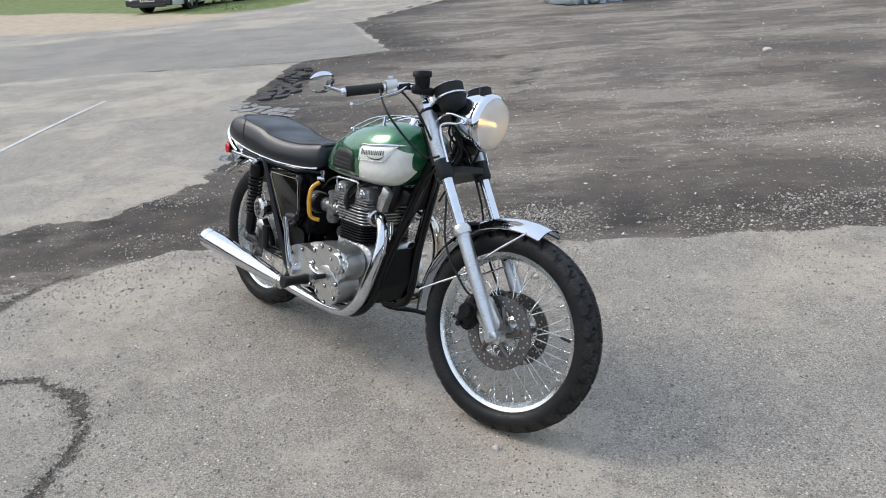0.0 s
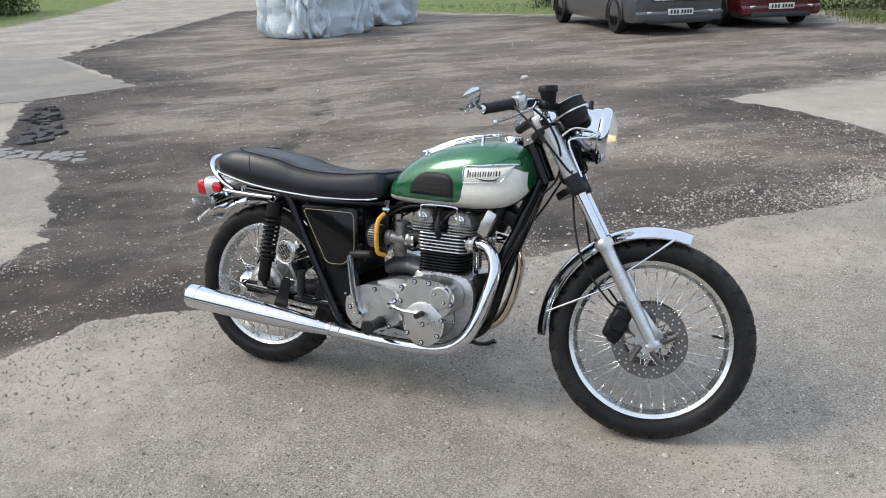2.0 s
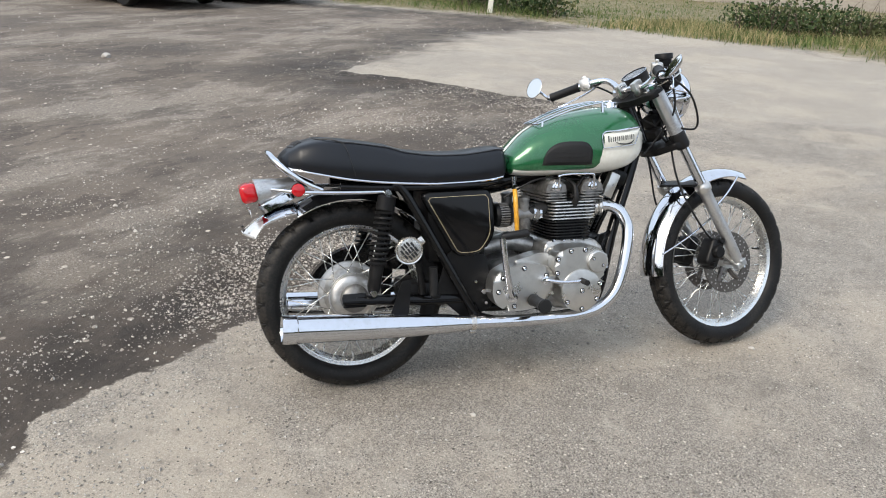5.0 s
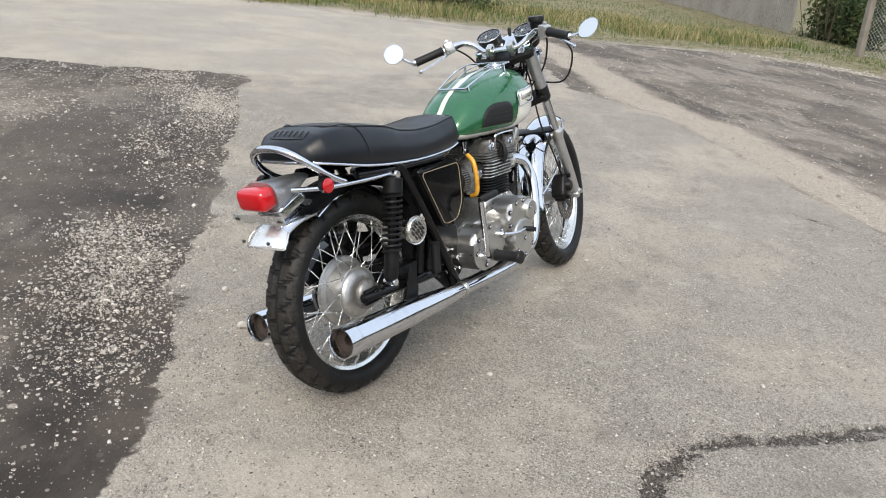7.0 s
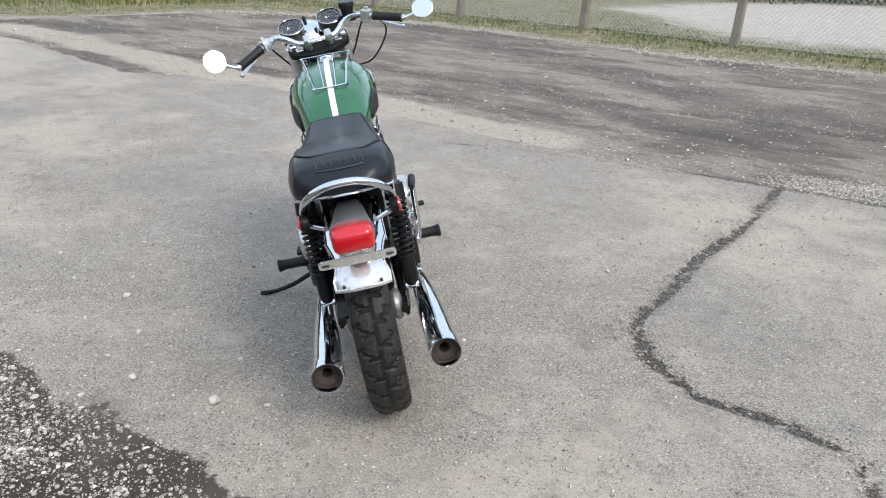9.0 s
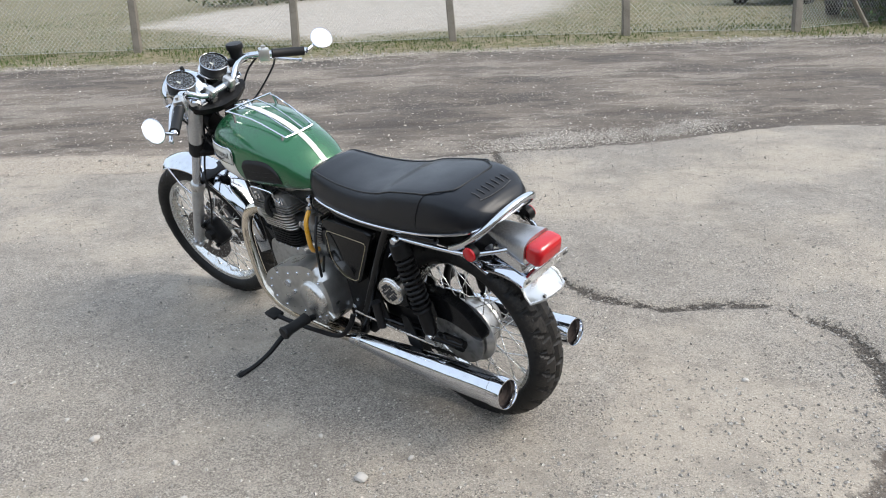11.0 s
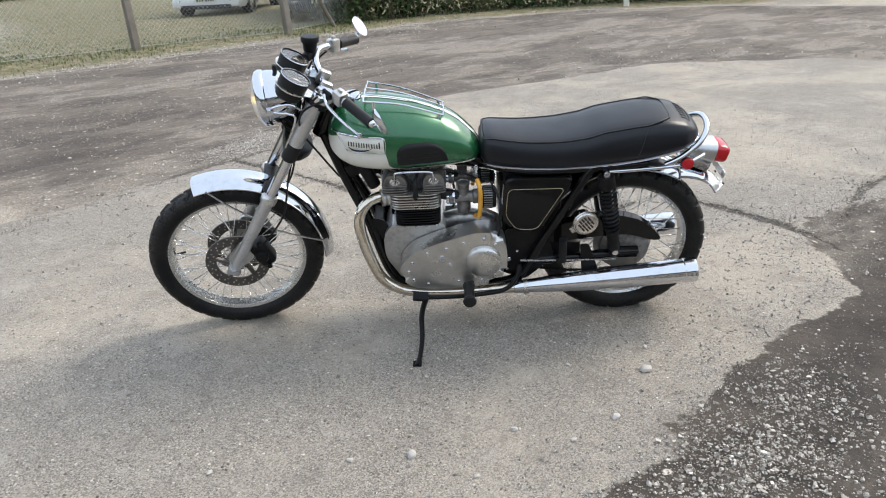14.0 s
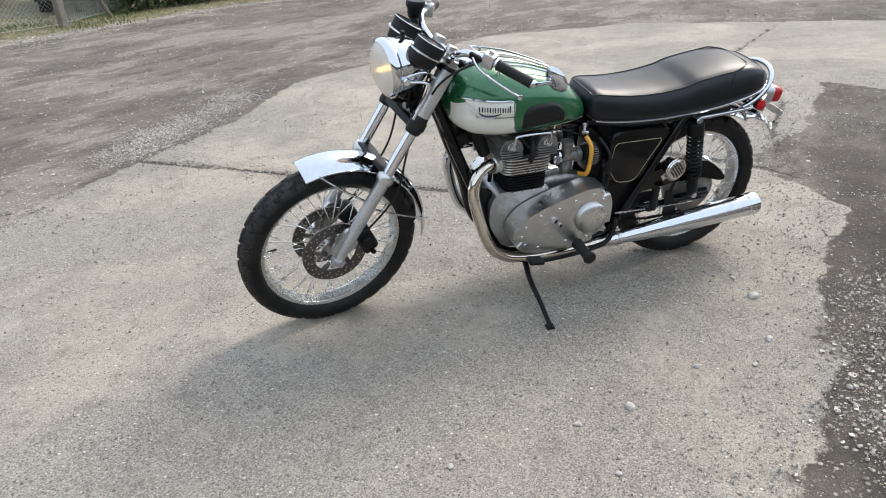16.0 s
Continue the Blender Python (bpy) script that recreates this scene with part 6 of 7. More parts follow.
def carburettor(side):
    at = pose(0.572, side * 0.075, 0.542)
    bm = BM()
    lathe(bm, [(0.018, -0.052), (0.026, -0.050), (0.026, -0.034), (0.021, -0.030), (0.021, 0.03), (0.026, 0.034), (0.026, 0.048), (0.018, 0.050)], at @ pose(0, 0, 0, 0, 90), 20)
    lathe(bm, [(0.0, -0.060), (0.018, -0.058), (0.024, -0.045), (0.024, -0.012), (0.018, -0.010)], at, 20)
    lathe(bm, [(0.019, 0.0), (0.019, 0.045), (0.022, 0.047), (0.022, 0.056), (0.008, 0.062), (0.0, 0.062)], at, 16)
    body = part("carburettor", bm, "dark_cast", bike, "dark cast alloy carburettor")
    for x in (0.606, 0.626):
        bm = lathe(BM(), [(0.021, -0.006), (0.0255, -0.004), (0.0255, 0.004), (0.021, 0.006)], pose(x, side * 0.075, 0.544, 0, 90), 20)
        part("hose_clip", bm, "chrome", body)
    bm = tube(BM(), [(0.590, side * 0.075, 0.544), (0.668, side * 0.078, 0.566)], 0.0205, 16)
    part("inlet_hose", bm, "rubber", body)
    bm = lathe(BM(), [(0.0, -0.028), (0.034, -0.028), (0.038, -0.022), (0.038, 0.022), (0.034, 0.028), (0.0, 0.028)], pose(0.490, side * 0.090, 0.545, 0, 90), 26)
    clean = part("air_filter", bm, "satin", bike, "round black air filter")
    bm = BM()
    for k in range(30):
        a = k * math.tau / 30
        box(bm, (0.030, 0.0035, 0.004), pose(0.490, side * 0.090 + 0.0385 * math.cos(a), 0.545 + 0.0385 * math.sin(a), math.degrees(a) - 90), 0)
    part("filter_gauze", bm, "dark_cast", clean)
    # fuel tap and amber hose
    bm = lathe(BM(), [(0.007, 0.0), (0.007, 0.025), (0.010, 0.027), (0.010, 0.04)], pose(0.528, side * 0.098, 0.630), 10)
    tube(bm, [(0.520, side * 0.118, 0.640), (0.535, side * 0.10, 0.640)], 0.006, 8)
    part("fuel_tap", bm, "chrome", bike, "chrome fuel tap")
    bm = tube(BM(), [(0.526, side * 0.112, 0.626), (0.518, side * 0.138, 0.604), (0.517, side * 0.146, 0.565), (0.520, side * 0.146, 0.520), (0.524, side * 0.138, 0.496), (0.535, side * 0.112, 0.486)], 0.0078, 10, 6)
    part("fuel_hose", bm, "amber", bike, "amber translucent fuel hose")


both(carburettor)
for side in (RIGHT, LEFT):
    bm = slab(BM(), rounded([(0.845, 0.455), (0.905, 0.470), (0.915, 0.43), (0.885, 0.31), (0.835, 0.225), (0.79, 0.222), (0.82, 0.32)], 0.015), 0.008, pose(0, side * 0.072 + 0.004, 0, 90), 0.001)
    part("engine_plate", bm, "black", bike, "black front engine plate")
bm = slab(BM(), rounded([(0.86, 0.44), (0.895, 0.45), (0.872, 0.31), (0.83, 0.235), (0.815, 0.26), (0.845, 0.33)], 0.01), 0.120, pose(0, 0.060, 0, 90), 0.004)
part("engine_mount", bm, "satin", bike, "black engine mounting block")
bm = tube(BM(), [(0.61, -0.10, 0.52), (0.60, -0.03, 0.50), (0.60, 0.03, 0.50), (0.61, 0.10, 0.52)], 0.004, 8)
part("balance_pipe", bm, "rubber", bike)
bm = BM()
box(bm, (0.10, 0.16, 0.16), pose(0.40, 0, 0.52), 0.015)
part("air_box", bm, "satin", bike, "black air box behind the carburettors")
bm = BM()
box(bm, (0.035, 0.028, 0.085), pose(0.885, -0.085, 0.628, 0, 24), 0.003)
box(bm, (0.004, 0.030, 0.020), pose(0.868, -0.085, 0.630, 0, 24), 0.001)
coil = part("rectifier", bm, "alloy", bike, "small square alloy box ahead of the head")
bm = BM()
lathe(bm, [(0.0, -0.055), (0.020, -0.055), (0.022, -0.05), (0.022, 0.04), (0.010, 0.055), (0.0, 0.06)], pose(0.895, -0.052, 0.640, 0, 24), 16)
lathe(bm, [(0.0, -0.055), (0.020, -0.055), (0.022, -0.05), (0.022, 0.04), (0.010, 0.055), (0.0, 0.06)], pose(0.895, 0.060, 0.640, 0, 24), 16)
part("ignition_coil", bm, "satin", bike, "black ignition coils")
# made-up black boxes that fill the dark gap between the down tubes
bm = BM()
box(bm, (0.030, 0.075, 0.120), pose(0.975, 0, 0.660, 0, 22), 0.010)
box(bm, (0.050, 0.11, 0.05), pose(0.945, 0, 0.648, 0, 22), 0.012)
part("gap_filler", bm, "satin", bike, "black box added to fill the dark gap between the down tubes")
bm = slab(BM(), rounded([(0.505, 0.395), (0.60, 0.42), (0.655, 0.415), (0.66, 0.30), (0.56, 0.26), (0.47, 0.27)], 0.02), 0.055, pose(0, -0.08, 0, 90), 0.012, 4)
part("gearbox_inner_cover", bm, "alloy", bike, "alloy inner gearbox cover")
bm = tube(BM(), [(0.640, 0.02, 0.418), (0.56, 0.035, 0.436), (0.47, 0.04, 0.415)], [0.030, 0.034, 0.024], 14)
part("starter_housing", bm, "cast", bike, "grey cast housing behind the barrel")
# engine steady and leads round the head
bm = BM()
for side in (RIGHT, LEFT):
    tube(bm, [(0.726, side * 0.12, 0.60), (0.78, side * 0.10, 0.66), (0.86, side * 0.06, 0.665)], 0.0042, 6, 5)
    tube(bm, [(0.50, side * 0.08, 0.60), (0.62, side * 0.10, 0.66), (0.80, side * 0.07, 0.652), (0.95, side * 0.04, 0.70)], 0.0035, 6, 5)
tube(bm, [(0.455, 0.15, 0.50), (0.463, 0.165, 0.44), (0.468, 0.175, 0.38), (0.45, 0.17, 0.55), (0.48, 0.12, 0.62)][::-1], 0.0045, 8, 5)
part("wiring", bm, "rubber", bike, "black leads and breather pipe")


def footpeg(side):
    low = -0.006 if side == LEFT else -0.016
    far = 0.038 if side == LEFT else 0.0
    bm = tube(BM(), [(0.535, side * 0.11, 0.230), (0.552, side * 0.15, 0.245 - low), (0.560, side * (0.185 + far), 0.256 - low)], 0.011, 10)
    hanger = part("footpeg", bm, "satin", bike, "folding footpeg with black rubber")
    bm = lathe(BM(), [(0.0, -0.048), (0.019, -0.048), (0.021, -0.044), (0.018, -0.025), (0.018, 0.025), (0.021, 0.042), (0.0235, 0.047), (0.021, 0.053), (0.0, 0.055)], pose(0.566, side * (0.222 + far), 0.258 - low, -90 if side == LEFT else 90), 18)
    part("peg_rubber", bm, "rubber", hanger, "black peg rubber")
    # pillion peg, folded up
    bm = lathe(BM(), [(0.0, -0.04), (0.013, -0.04), (0.014, 0.0), (0.014, 0.045), (0.015, 0.05), (0.0, 0.052)], pose(0.235, side * 0.158, 0.352), 14)
    tube(bm, [(0.26, side * 0.125, 0.300), (0.238, side * 0.15, 0.305), (0.235, side * 0.158, 0.32)], 0.008, 8)
    part("pillion_peg", bm, "rubber", bike, "folded black pillion peg")


both(footpeg)

bm = tube(BM(), [(0.715, 0.105, 0.175), (0.722, 0.140, 0.160), (0.737, 0.215, 0.143), (0.736, 0.30, 0.112), (0.742, 0.37, 0.096), (0.752, 0.430, 0.094)], [0.012, 0.011, 0.0095, 0.0085, 0.008, 0.009], 10, 5)
box(bm, (0.05, 0.03, 0.035), pose(0.715, 0.105, 0.182), 0.006)
box(bm, (0.030, 0.045, 0.006), pose(0.752, 0.428, 0.091, -12), 0.002)
part("side_stand", bm, "satin", bike, "black side stand swung out to the ground")

# tail: rails, grab bar, lamp
for side in (RIGHT, LEFT):
    bm = tube(BM(), [(0.105, side * 0.126, 0.640), (-0.03, side * 0.122, 0.643), (-0.145, side * 0.116, 0.648), (-0.205, side * 0.085, 0.652), (-0.240, side * 0.060, 0.655)], 0.0068, 10, 5)
    part("tail_rail", bm, "chrome", bike, "chrome tail rail")
    bm = lathe(BM(), [(0.0, -0.012), (0.018, -0.012), (0.021, 0.0), (0.021, 0.008)], pose(-0.168, side * 0.116, 0.656, 90 if side == RIGHT else -90), 24)
    cup = part("side_reflector", bm, "satin", bike, "round red side reflector")
    bm = lathe(BM(), [(0.0205, 0.006), (0.019, 0.012), (0.010, 0.015), (0.0, 0.016)], pose(-0.168, side * 0.116, 0.656, 90 if side == RIGHT else -90), 24)
    part("reflector_lens", bm, "red", cup, "red lens")
arch = [(-0.095, 0.116, 0.652), (-0.145, 0.114, 0.676), (-0.196, 0.102, 0.712), (-0.226, 0.078, 0.740), (-0.240, 0.042, 0.757)]
bm = tube(BM(), [(x, -y, z) for x, y, z in arch] + [(-0.244, 0, 0.762)] + arch[::-1], 0.0098, 14, 6)
part("grab_rail", bm, "chrome", bike, "chrome hooped grab rail")
LAMP = Matrix.Translation((-0.268, 0, 0.648)) @ pose(0, 0, 0, 0, -12)
bm = BM()
rows = []
for x, w, z0, z1 in ((0.135, 0.026, -0.006, 0.006), (0.100, 0.036, -0.016, 0.014), (0.060, 0.042, -0.028, 0.022), (0.020, 0.048, -0.036, 0.031), (-0.006, 0.053, -0.039, 0.037), (-0.016, 0.054, -0.040, 0.039)):
    mid, hh = (z0 + z1) / 2, (z1 - z0) / 2
    rows.append([LAMP @ Vector((x, w * math.copysign(abs(math.cos(t)) ** 0.55, math.cos(t)), mid + hh * math.copysign(abs(math.sin(t)) ** 0.7, math.sin(t)))) for t in np.linspace(0, math.tau, 28, endpoint=False)])
loft(bm, rows)
lamp = part("tail_lamp", bm, "fork_alloy", bike, "red tail lamp in a grey cast housing")
bm = BM()
box(bm, (0.054, 0.102, 0.060), LAMP @ pose(-0.038, 0, 0.003), 0.018, 4)
part("tail_lens", bm, "red", lamp, "red plastic lens")
bm = slab(BM(), rounded([(-0.094, -0.012), (0.094, -0.012), (0.094, 0.012), (-0.094, 0.012)], 0.010), 0.003, LAMP @ pose(-0.052, 0, -0.050) @ pose(0, 0, 0, 90, 0, 90) @ pose(0, 0, 0, 0, 0, 0), 0.0008, 1)
part("plate_bracket", bm, "plate", lamp, "pale slotted bracket bar")
bm = BM()
for y in (-0.078, 0.078):
    box(bm, (0.0035, 0.018, 0.006), LAMP @ pose(-0.0535, y, -0.050), 0.0015, 1)
part("bracket_slot", bm, "ink", lamp)
bm = BM()
slab(bm, rounded([(-0.06, -0.045), (0.05, -0.05), (0.055, 0.05), (-0.06, 0.045)], 0.02), 0.030, pose(-0.215, 0, 0.604, 0, -26), 0.008)
part("tail_bracket", bm, "chrome", lamp)
for y in (-0.045, 0.045):
    bm = lathe(BM(), [(0.0, 0.004), (0.004, 0.003), (0.005, -0.002)], pose(-0.3275, y, 0.533, 0, -42), 10)
    part("tail_bolt", bm, "ink", rearguard)


# ---- headlamp, gauges, bars ----
def front_end():
    lamp_at = pose(1.186, 0.012, 0.925, 0, 94)
    bm = lathe(BM(), [(0.0, -0.105), (0.030, -0.103), (0.055, -0.090), (0.074, -0.062), (0.083, -0.03), (0.086, 0.0), (0.086, 0.012)], lamp_at, 40)
    shell = part("headlamp", bm, "chrome", bike, "round chrome headlamp with its bulb lit", STEER, 60)
    bm = lathe(BM(), [(0.086, 0.004), (0.0905, 0.008), (0.0915, 0.020), (0.089, 0.030), (0.082, 0.036), (0.080, 0.030)], lamp_at, 48)
    part("headlamp_rim", bm, "chrome", shell, "", STEER, 60)
    bm = lathe(BM(), [(0.081, 0.033), (0.070, 0.044), (0.05, 0.053), (0.025, 0.058), (0.0, 0.060), (0.0, 0.056), (0.025, 0.054), (0.05, 0.049), (0.070, 0.040), (0.080, 0.031)], lamp_at, 48)
    part("headlamp_lens", bm, "lens", shell, "clear fluted glass lens", STEER, 0).visible_shadow = False
    bm = lathe(BM(), [(0.080, 0.028), (0.060, -0.004), (0.040, -0.022), (0.018, -0.032), (0.0, -0.033)], lamp_at, 40)
    part("headlamp_reflector", bm, "reflector", shell, "", STEER, 0)
    bm = lathe(BM(), [(0.0, 0.022), (0.004, 0.020), (0.006, 0.014), (0.006, 0.006), (0.004, -0.03)], lamp_at, 16)
    part("bulb", bm, "bulb", shell, "small warm lit bulb", STEER, 0)
    bm = lathe(BM(), [(0.006, -0.02), (0.008, 0.010), (0.006, 0.018), (0.0, 0.019)], pose(1.156, 0.012, 1.015), 12)
    part("warning_light", bm, "rubber", shell, "", STEER)
    for side in (RIGHT, LEFT):
        bm = tube(BM(), [leg(0.69, side, 0.098) + Vector((0.026, 0, 0)), Vector((1.12, side * 0.098, 0.934)), Vector((1.166, side * 0.096, 0.932)), Vector((1.190, side * 0.096, 0.921)), Vector((1.166, side * 0.097, 0.910)), Vector((1.128, side * 0.104, 0.905)), Vector((1.112, side * 0.108, 0.884)), Vector((1.158, side * 0.106, 0.790))], 0.0042, 8, 5)
        part("headlamp_bracket", bm, "chrome", shell, "bent chrome wire bracket", STEER)
        bm = lathe(BM(), [(0.0, 0.016), (0.010, 0.016), (0.012, 0.010), (0.012, -0.012)], pose(1.186, side * 0.090 + 0.008, 0.921, 90 if side == RIGHT else -90), 12)
        part("bracket_bolt", bm, "chrome", shell, "", STEER)
        # gauge
        face = RAKE.to_track_quat("Z", "Y").to_matrix().to_4x4()
        g = Matrix.Translation((1.104, side * 0.076, 0.992)) @ face
        bm = lathe(BM(), [(0.0, -0.052), (0.030, -0.050), (0.041, -0.040), (0.0455, -0.012), (0.0475, 0.020), (0.049, 0.026), (0.0450, 0.028), (0.0435, 0.023)], g, 40)
        body = part("gauge", bm, "rubber", bike, "round black instrument with white-marked dial", STEER)
        # flat carrier: a ring under the instrument that narrows to a tongue on the top yoke
        plane = Matrix.Translation((1.104, side * 0.076, 0.992)) @ Matrix(((0.857, 0, -0.515, 0), (0, 1, 0, 0), (0.515, 0, 0.857, 0), (0, 0, 0, 1)))
        rim_pts = [(0.0535 * math.cos(a), 0.0535 * math.sin(a)) for a in np.linspace(-2.45, 2.45, 30)]
        bm = slab(BM(), rim_pts + [(-0.085, 0.015), (-0.108, 0.013), (-0.108, -0.013), (-0.085, -0.015)], 0.0045, plane @ pose(0, 0, -0.012), 0.001, 1)
        part("gauge_bracket", bm, "rim", body, "bright flat instrument carrier", STEER)
        bm = lathe(BM(), [(0.0448, 0.0262), (0.0470, 0.0278), (0.0488, 0.0262)], g, 40)
        part("gauge_ring", bm, "chrome", body, "", STEER)
        bm = lathe(BM(), [(0.0442, 0.021), (0.0, 0.0215)], g, 36)
        part("dial", bm, "dial", body, "black dial", STEER)
        bm = BM()
        for k in range(19):
            a = radians(-130 + 260 * k / 18 - 90)
            big = k % 2 == 0
            box(bm, (0.007 if big else 0.004, 0.0014 if big else 0.0008, 0.0006), g @ pose(0, 0, 0.0218, 0, 0, math.degrees(a)) @ pose(0.037, 0, 0), 0)
        box(bm, (0.024, 0.0012, 0.0008), g @ pose(0, 0, 0.0224, 0, 0, 215) @ pose(0.011, 0, 0), 0)
        box(bm, (0.014, 0.006, 0.0006), g @ pose(0, 0, 0.0218, 0, 0, 90) @ pose(0, 0.012, 0) , 0)
        part("dial_marks", bm, "white", body, "white dial marks", STEER)
        bm = lathe(BM(), [(0.0448, 0.0255), (0.0, 0.0262)], g, 36)
        part("gauge_glass", bm, "glass", body, "", STEER, 0).visible_shadow = False
    # handlebar
    half = [(1.012, 0.0, 0.950), (1.014, 0.045, 0.950), (1.020, 0.075, 0.956), (1.028, 0.110, 0.980), (1.016, 0.146, 0.998), (0.984, 0.178, 0.995), (0.944, 0.222, 0.980), (0.886, 0.303, 0.955)]
    bm = tube(BM(), [(x, -y, z) for x, y, z in half[::-1]] + half[1:], 0.0112, 14, 6)
    bar = part("handlebar", bm, "chrome", bike, "chrome raised handlebar", STEER, 60)
    for side in (RIGHT, LEFT):
        bm = BM()
        box(bm, (0.040, 0.026, 0.050), pose(1.010, side * 0.042, 0.950, 0, -31), 0.006)
        part("bar_clamp", bm, "alloy", bar, "", STEER)
        p, q = Vector((0.948, side * 0.218, 0.982)), Vector((0.885, side * 0.306, 0.954))
        w = (q - p).normalized()
        bm = tube(BM(), [p - w * 0.004, p, p + w * 0.004, p + w * 0.100, q], [0.013, 0.018, 0.0158, 0.0155, 0.0165], 18, 1)
        part("grip", bm, "rubber", bar, "black rubber grip", STEER)
        # switch block
        bm = BM()
        c = Matrix.Translation(p - w * 0.03) @ w.to_track_quat("X", "Z").to_matrix().to_4x4()
        box(bm, (0.038, 0.036, 0.044), c, 0.006)
        box(bm, (0.016, 0.012, 0.012), c @ pose(0.0, 0, 0.026), 0.003)
        part("switch_block", bm, "alloy", bar, "alloy switch block", STEER)
        # lever
        bm = tube(BM(), [p - w * 0.055 + Vector((0.028, 0, -0.004)), p - w * 0.01 + Vector((0.050, 0, -0.012)), p + w * 0.06 + Vector((0.048, side * 0.002, -0.026)), p + w * 0.115 + Vector((0.040, 0, -0.034))], [0.010, 0.007, 0.006, 0.0055], 10, 5, flat=0.6)
        lathe(bm, [(0.0, -0.008), (0.006, -0.006), (0.008, 0.0), (0.006, 0.006), (0.0, 0.008)], Matrix.Translation(p + w * 0.117 + Vector((0.040, 0, -0.035))), 12)
        lever = part("brake_lever" if side == RIGHT else "clutch_lever", bm, "chrome", bar, "polished hand lever", STEER)
        bm = BM()
        box(bm, (0.040, 0.022, 0.022), Matrix.Translation(p - w * 0.060 + Vector((0.016, 0, -0.002))) @ w.to_track_quat("X", "Z").to_matrix().to_4x4(), 0.006)
        part("lever_perch", bm, "satin", bar, "", STEER)
        # bar-end mirror
        c = Vector((0.862, side * 0.384, 0.968 if side == RIGHT else 0.998))
        faces = Vector((-0.34, 0.80, 0.49)) if side == RIGHT else Vector((-0.81, 0.45, 0.37))
        nrm = ((bike.matrix_world @ STEER).inverted().to_3x3() @ faces).normalized()
        fm = Matrix.Translation(c) @ nrm.to_track_quat("Z", "Y").to_matrix().to_4x4()
        bm = tube(BM(), [q, q + w * 0.008, q + w * 0.010, c - nrm * 0.012], [0.012, 0.012, 0.006, 0.005], 10, 3)
        lathe(bm, [(0.0, -0.014), (0.018, -0.013), (0.032, -0.008), (0.0390, 0.0), (0.0400, 0.003), (0.0378, 0.004)], fm, 36)
        back = part("mirror", bm, "chrome", bar, "round chrome bar-end mirror", STEER, 60)
        bm = lathe(BM(), [(0.0382, 0.0032), (0.0, 0.0036)], fm, 36)
        part("mirror_glass", bm, "mirror", back, "", STEER, 0)
    # brake fluid reservoir on the right
    r = Vector((1.040, -0.142, 1.026))
    bm = lathe(BM(), [(0.0, -0.030), (0.018, -0.030), (0.022, -0.022), (0.0245, 0.0), (0.0245, 0.006), (0.0300, 0.007), (0.0300, 0.022), (0.0275, 0.025), (0.0, 0.026)], Matrix.Translation(r) @ pose(0, 0, 0, 6, -6), 24)
    box(bm, (0.07, 0.03, 0.028), Matrix.Translation(r + Vector((0.004, 0.005, -0.034))) @ pose(0, 0, 0, 0, 0, 60), 0.008)
    part("fluid_reservoir", bm, "satin", bar, "black brake fluid reservoir", STEER)
    # cables
    for k, pts in enumerate([
        [(0.985, -0.19, 0.990), (1.05, -0.17, 0.94), (1.09, -0.13, 0.86), (1.08, -0.06, 0.78), (1.03, -0.04, 0.72)],
        [(0.955, -0.235, 0.975), (1.04, -0.265, 0.90), (1.13, -0.19, 0.80), (1.12, -0.06, 0.82)],
        [(0.985, 0.19, 0.990), (1.08, 0.16, 0.94), (1.10, 0.10, 0.84), (1.05, 0.07, 0.72), (1.00, 0.08, 0.64)],
        [(1.07, 0.05, 0.94), (1.12, 0.06, 0.80), (1.17, 0.09, 0.66), (1.21, 0.10, 0.52), (1.30, 0.085, 0.40), (1.33, 0.075, 0.39)],
        [(1.13, -0.06, 0.78), (1.15, -0.07, 0.64), (1.19, -0.09, 0.53), (1.28, -0.085, 0.42), (1.33, -0.075, 0.40)],
        [(1.10, 0.03, 0.92), (1.06, 0.02, 0.86), (1.10, -0.02, 0.82), (1.14, 0.02, 0.79)],
        [(1.11, -0.03, 0.94), (1.10, -0.05, 0.88), (1.13, -0.02, 0.83)],
        [(1.10, 0.0, 0.80), (1.12, -0.03, 0.86), (1.08, 0.04, 0.90)],
    ]):
        bm = tube(BM(), pts, 0.0036, 8, 8)
        part("cable", bm, "rubber", bar, "", STEER)
    bm = BM()
    box(bm, (0.045, 0.09, 0.045), pose(1.105, 0, 0.79, 0, -31), 0.015)
    part("terminal_block", bm, "satin", bar, "black terminal block behind the lamp", STEER)
    bm = lathe(BM(), [(0.0, -0.03), (0.030, -0.028), (0.034, 0.0), (0.030, 0.026), (0.0, 0.028)], pose(1.125, 0.012, 0.838, 0, 70), 16)
    part("horn", bm, "satin", bar, "small black horn", STEER)
    rr = random.Random(21)
    for k in range(9):
        y0, y1 = rr.uniform(-0.06, 0.06), rr.uniform(-0.06, 0.06)
        bm = tube(BM(), [(1.10 + rr.uniform(-0.02, 0.02), y0, 0.93), (1.13 + rr.uniform(-0.02, 0.03), y0 * 1.2, 0.88), (1.14 + rr.uniform(-0.02, 0.03), (y0 + y1) / 2, 0.82), (1.13, y1, 0.775 + rr.uniform(-0.02, 0.02)), (1.10, y1 * 0.6, 0.80)], 0.0034, 6, 5)
        part("wire", bm, "satin", bar, "", STEER)


front_end()


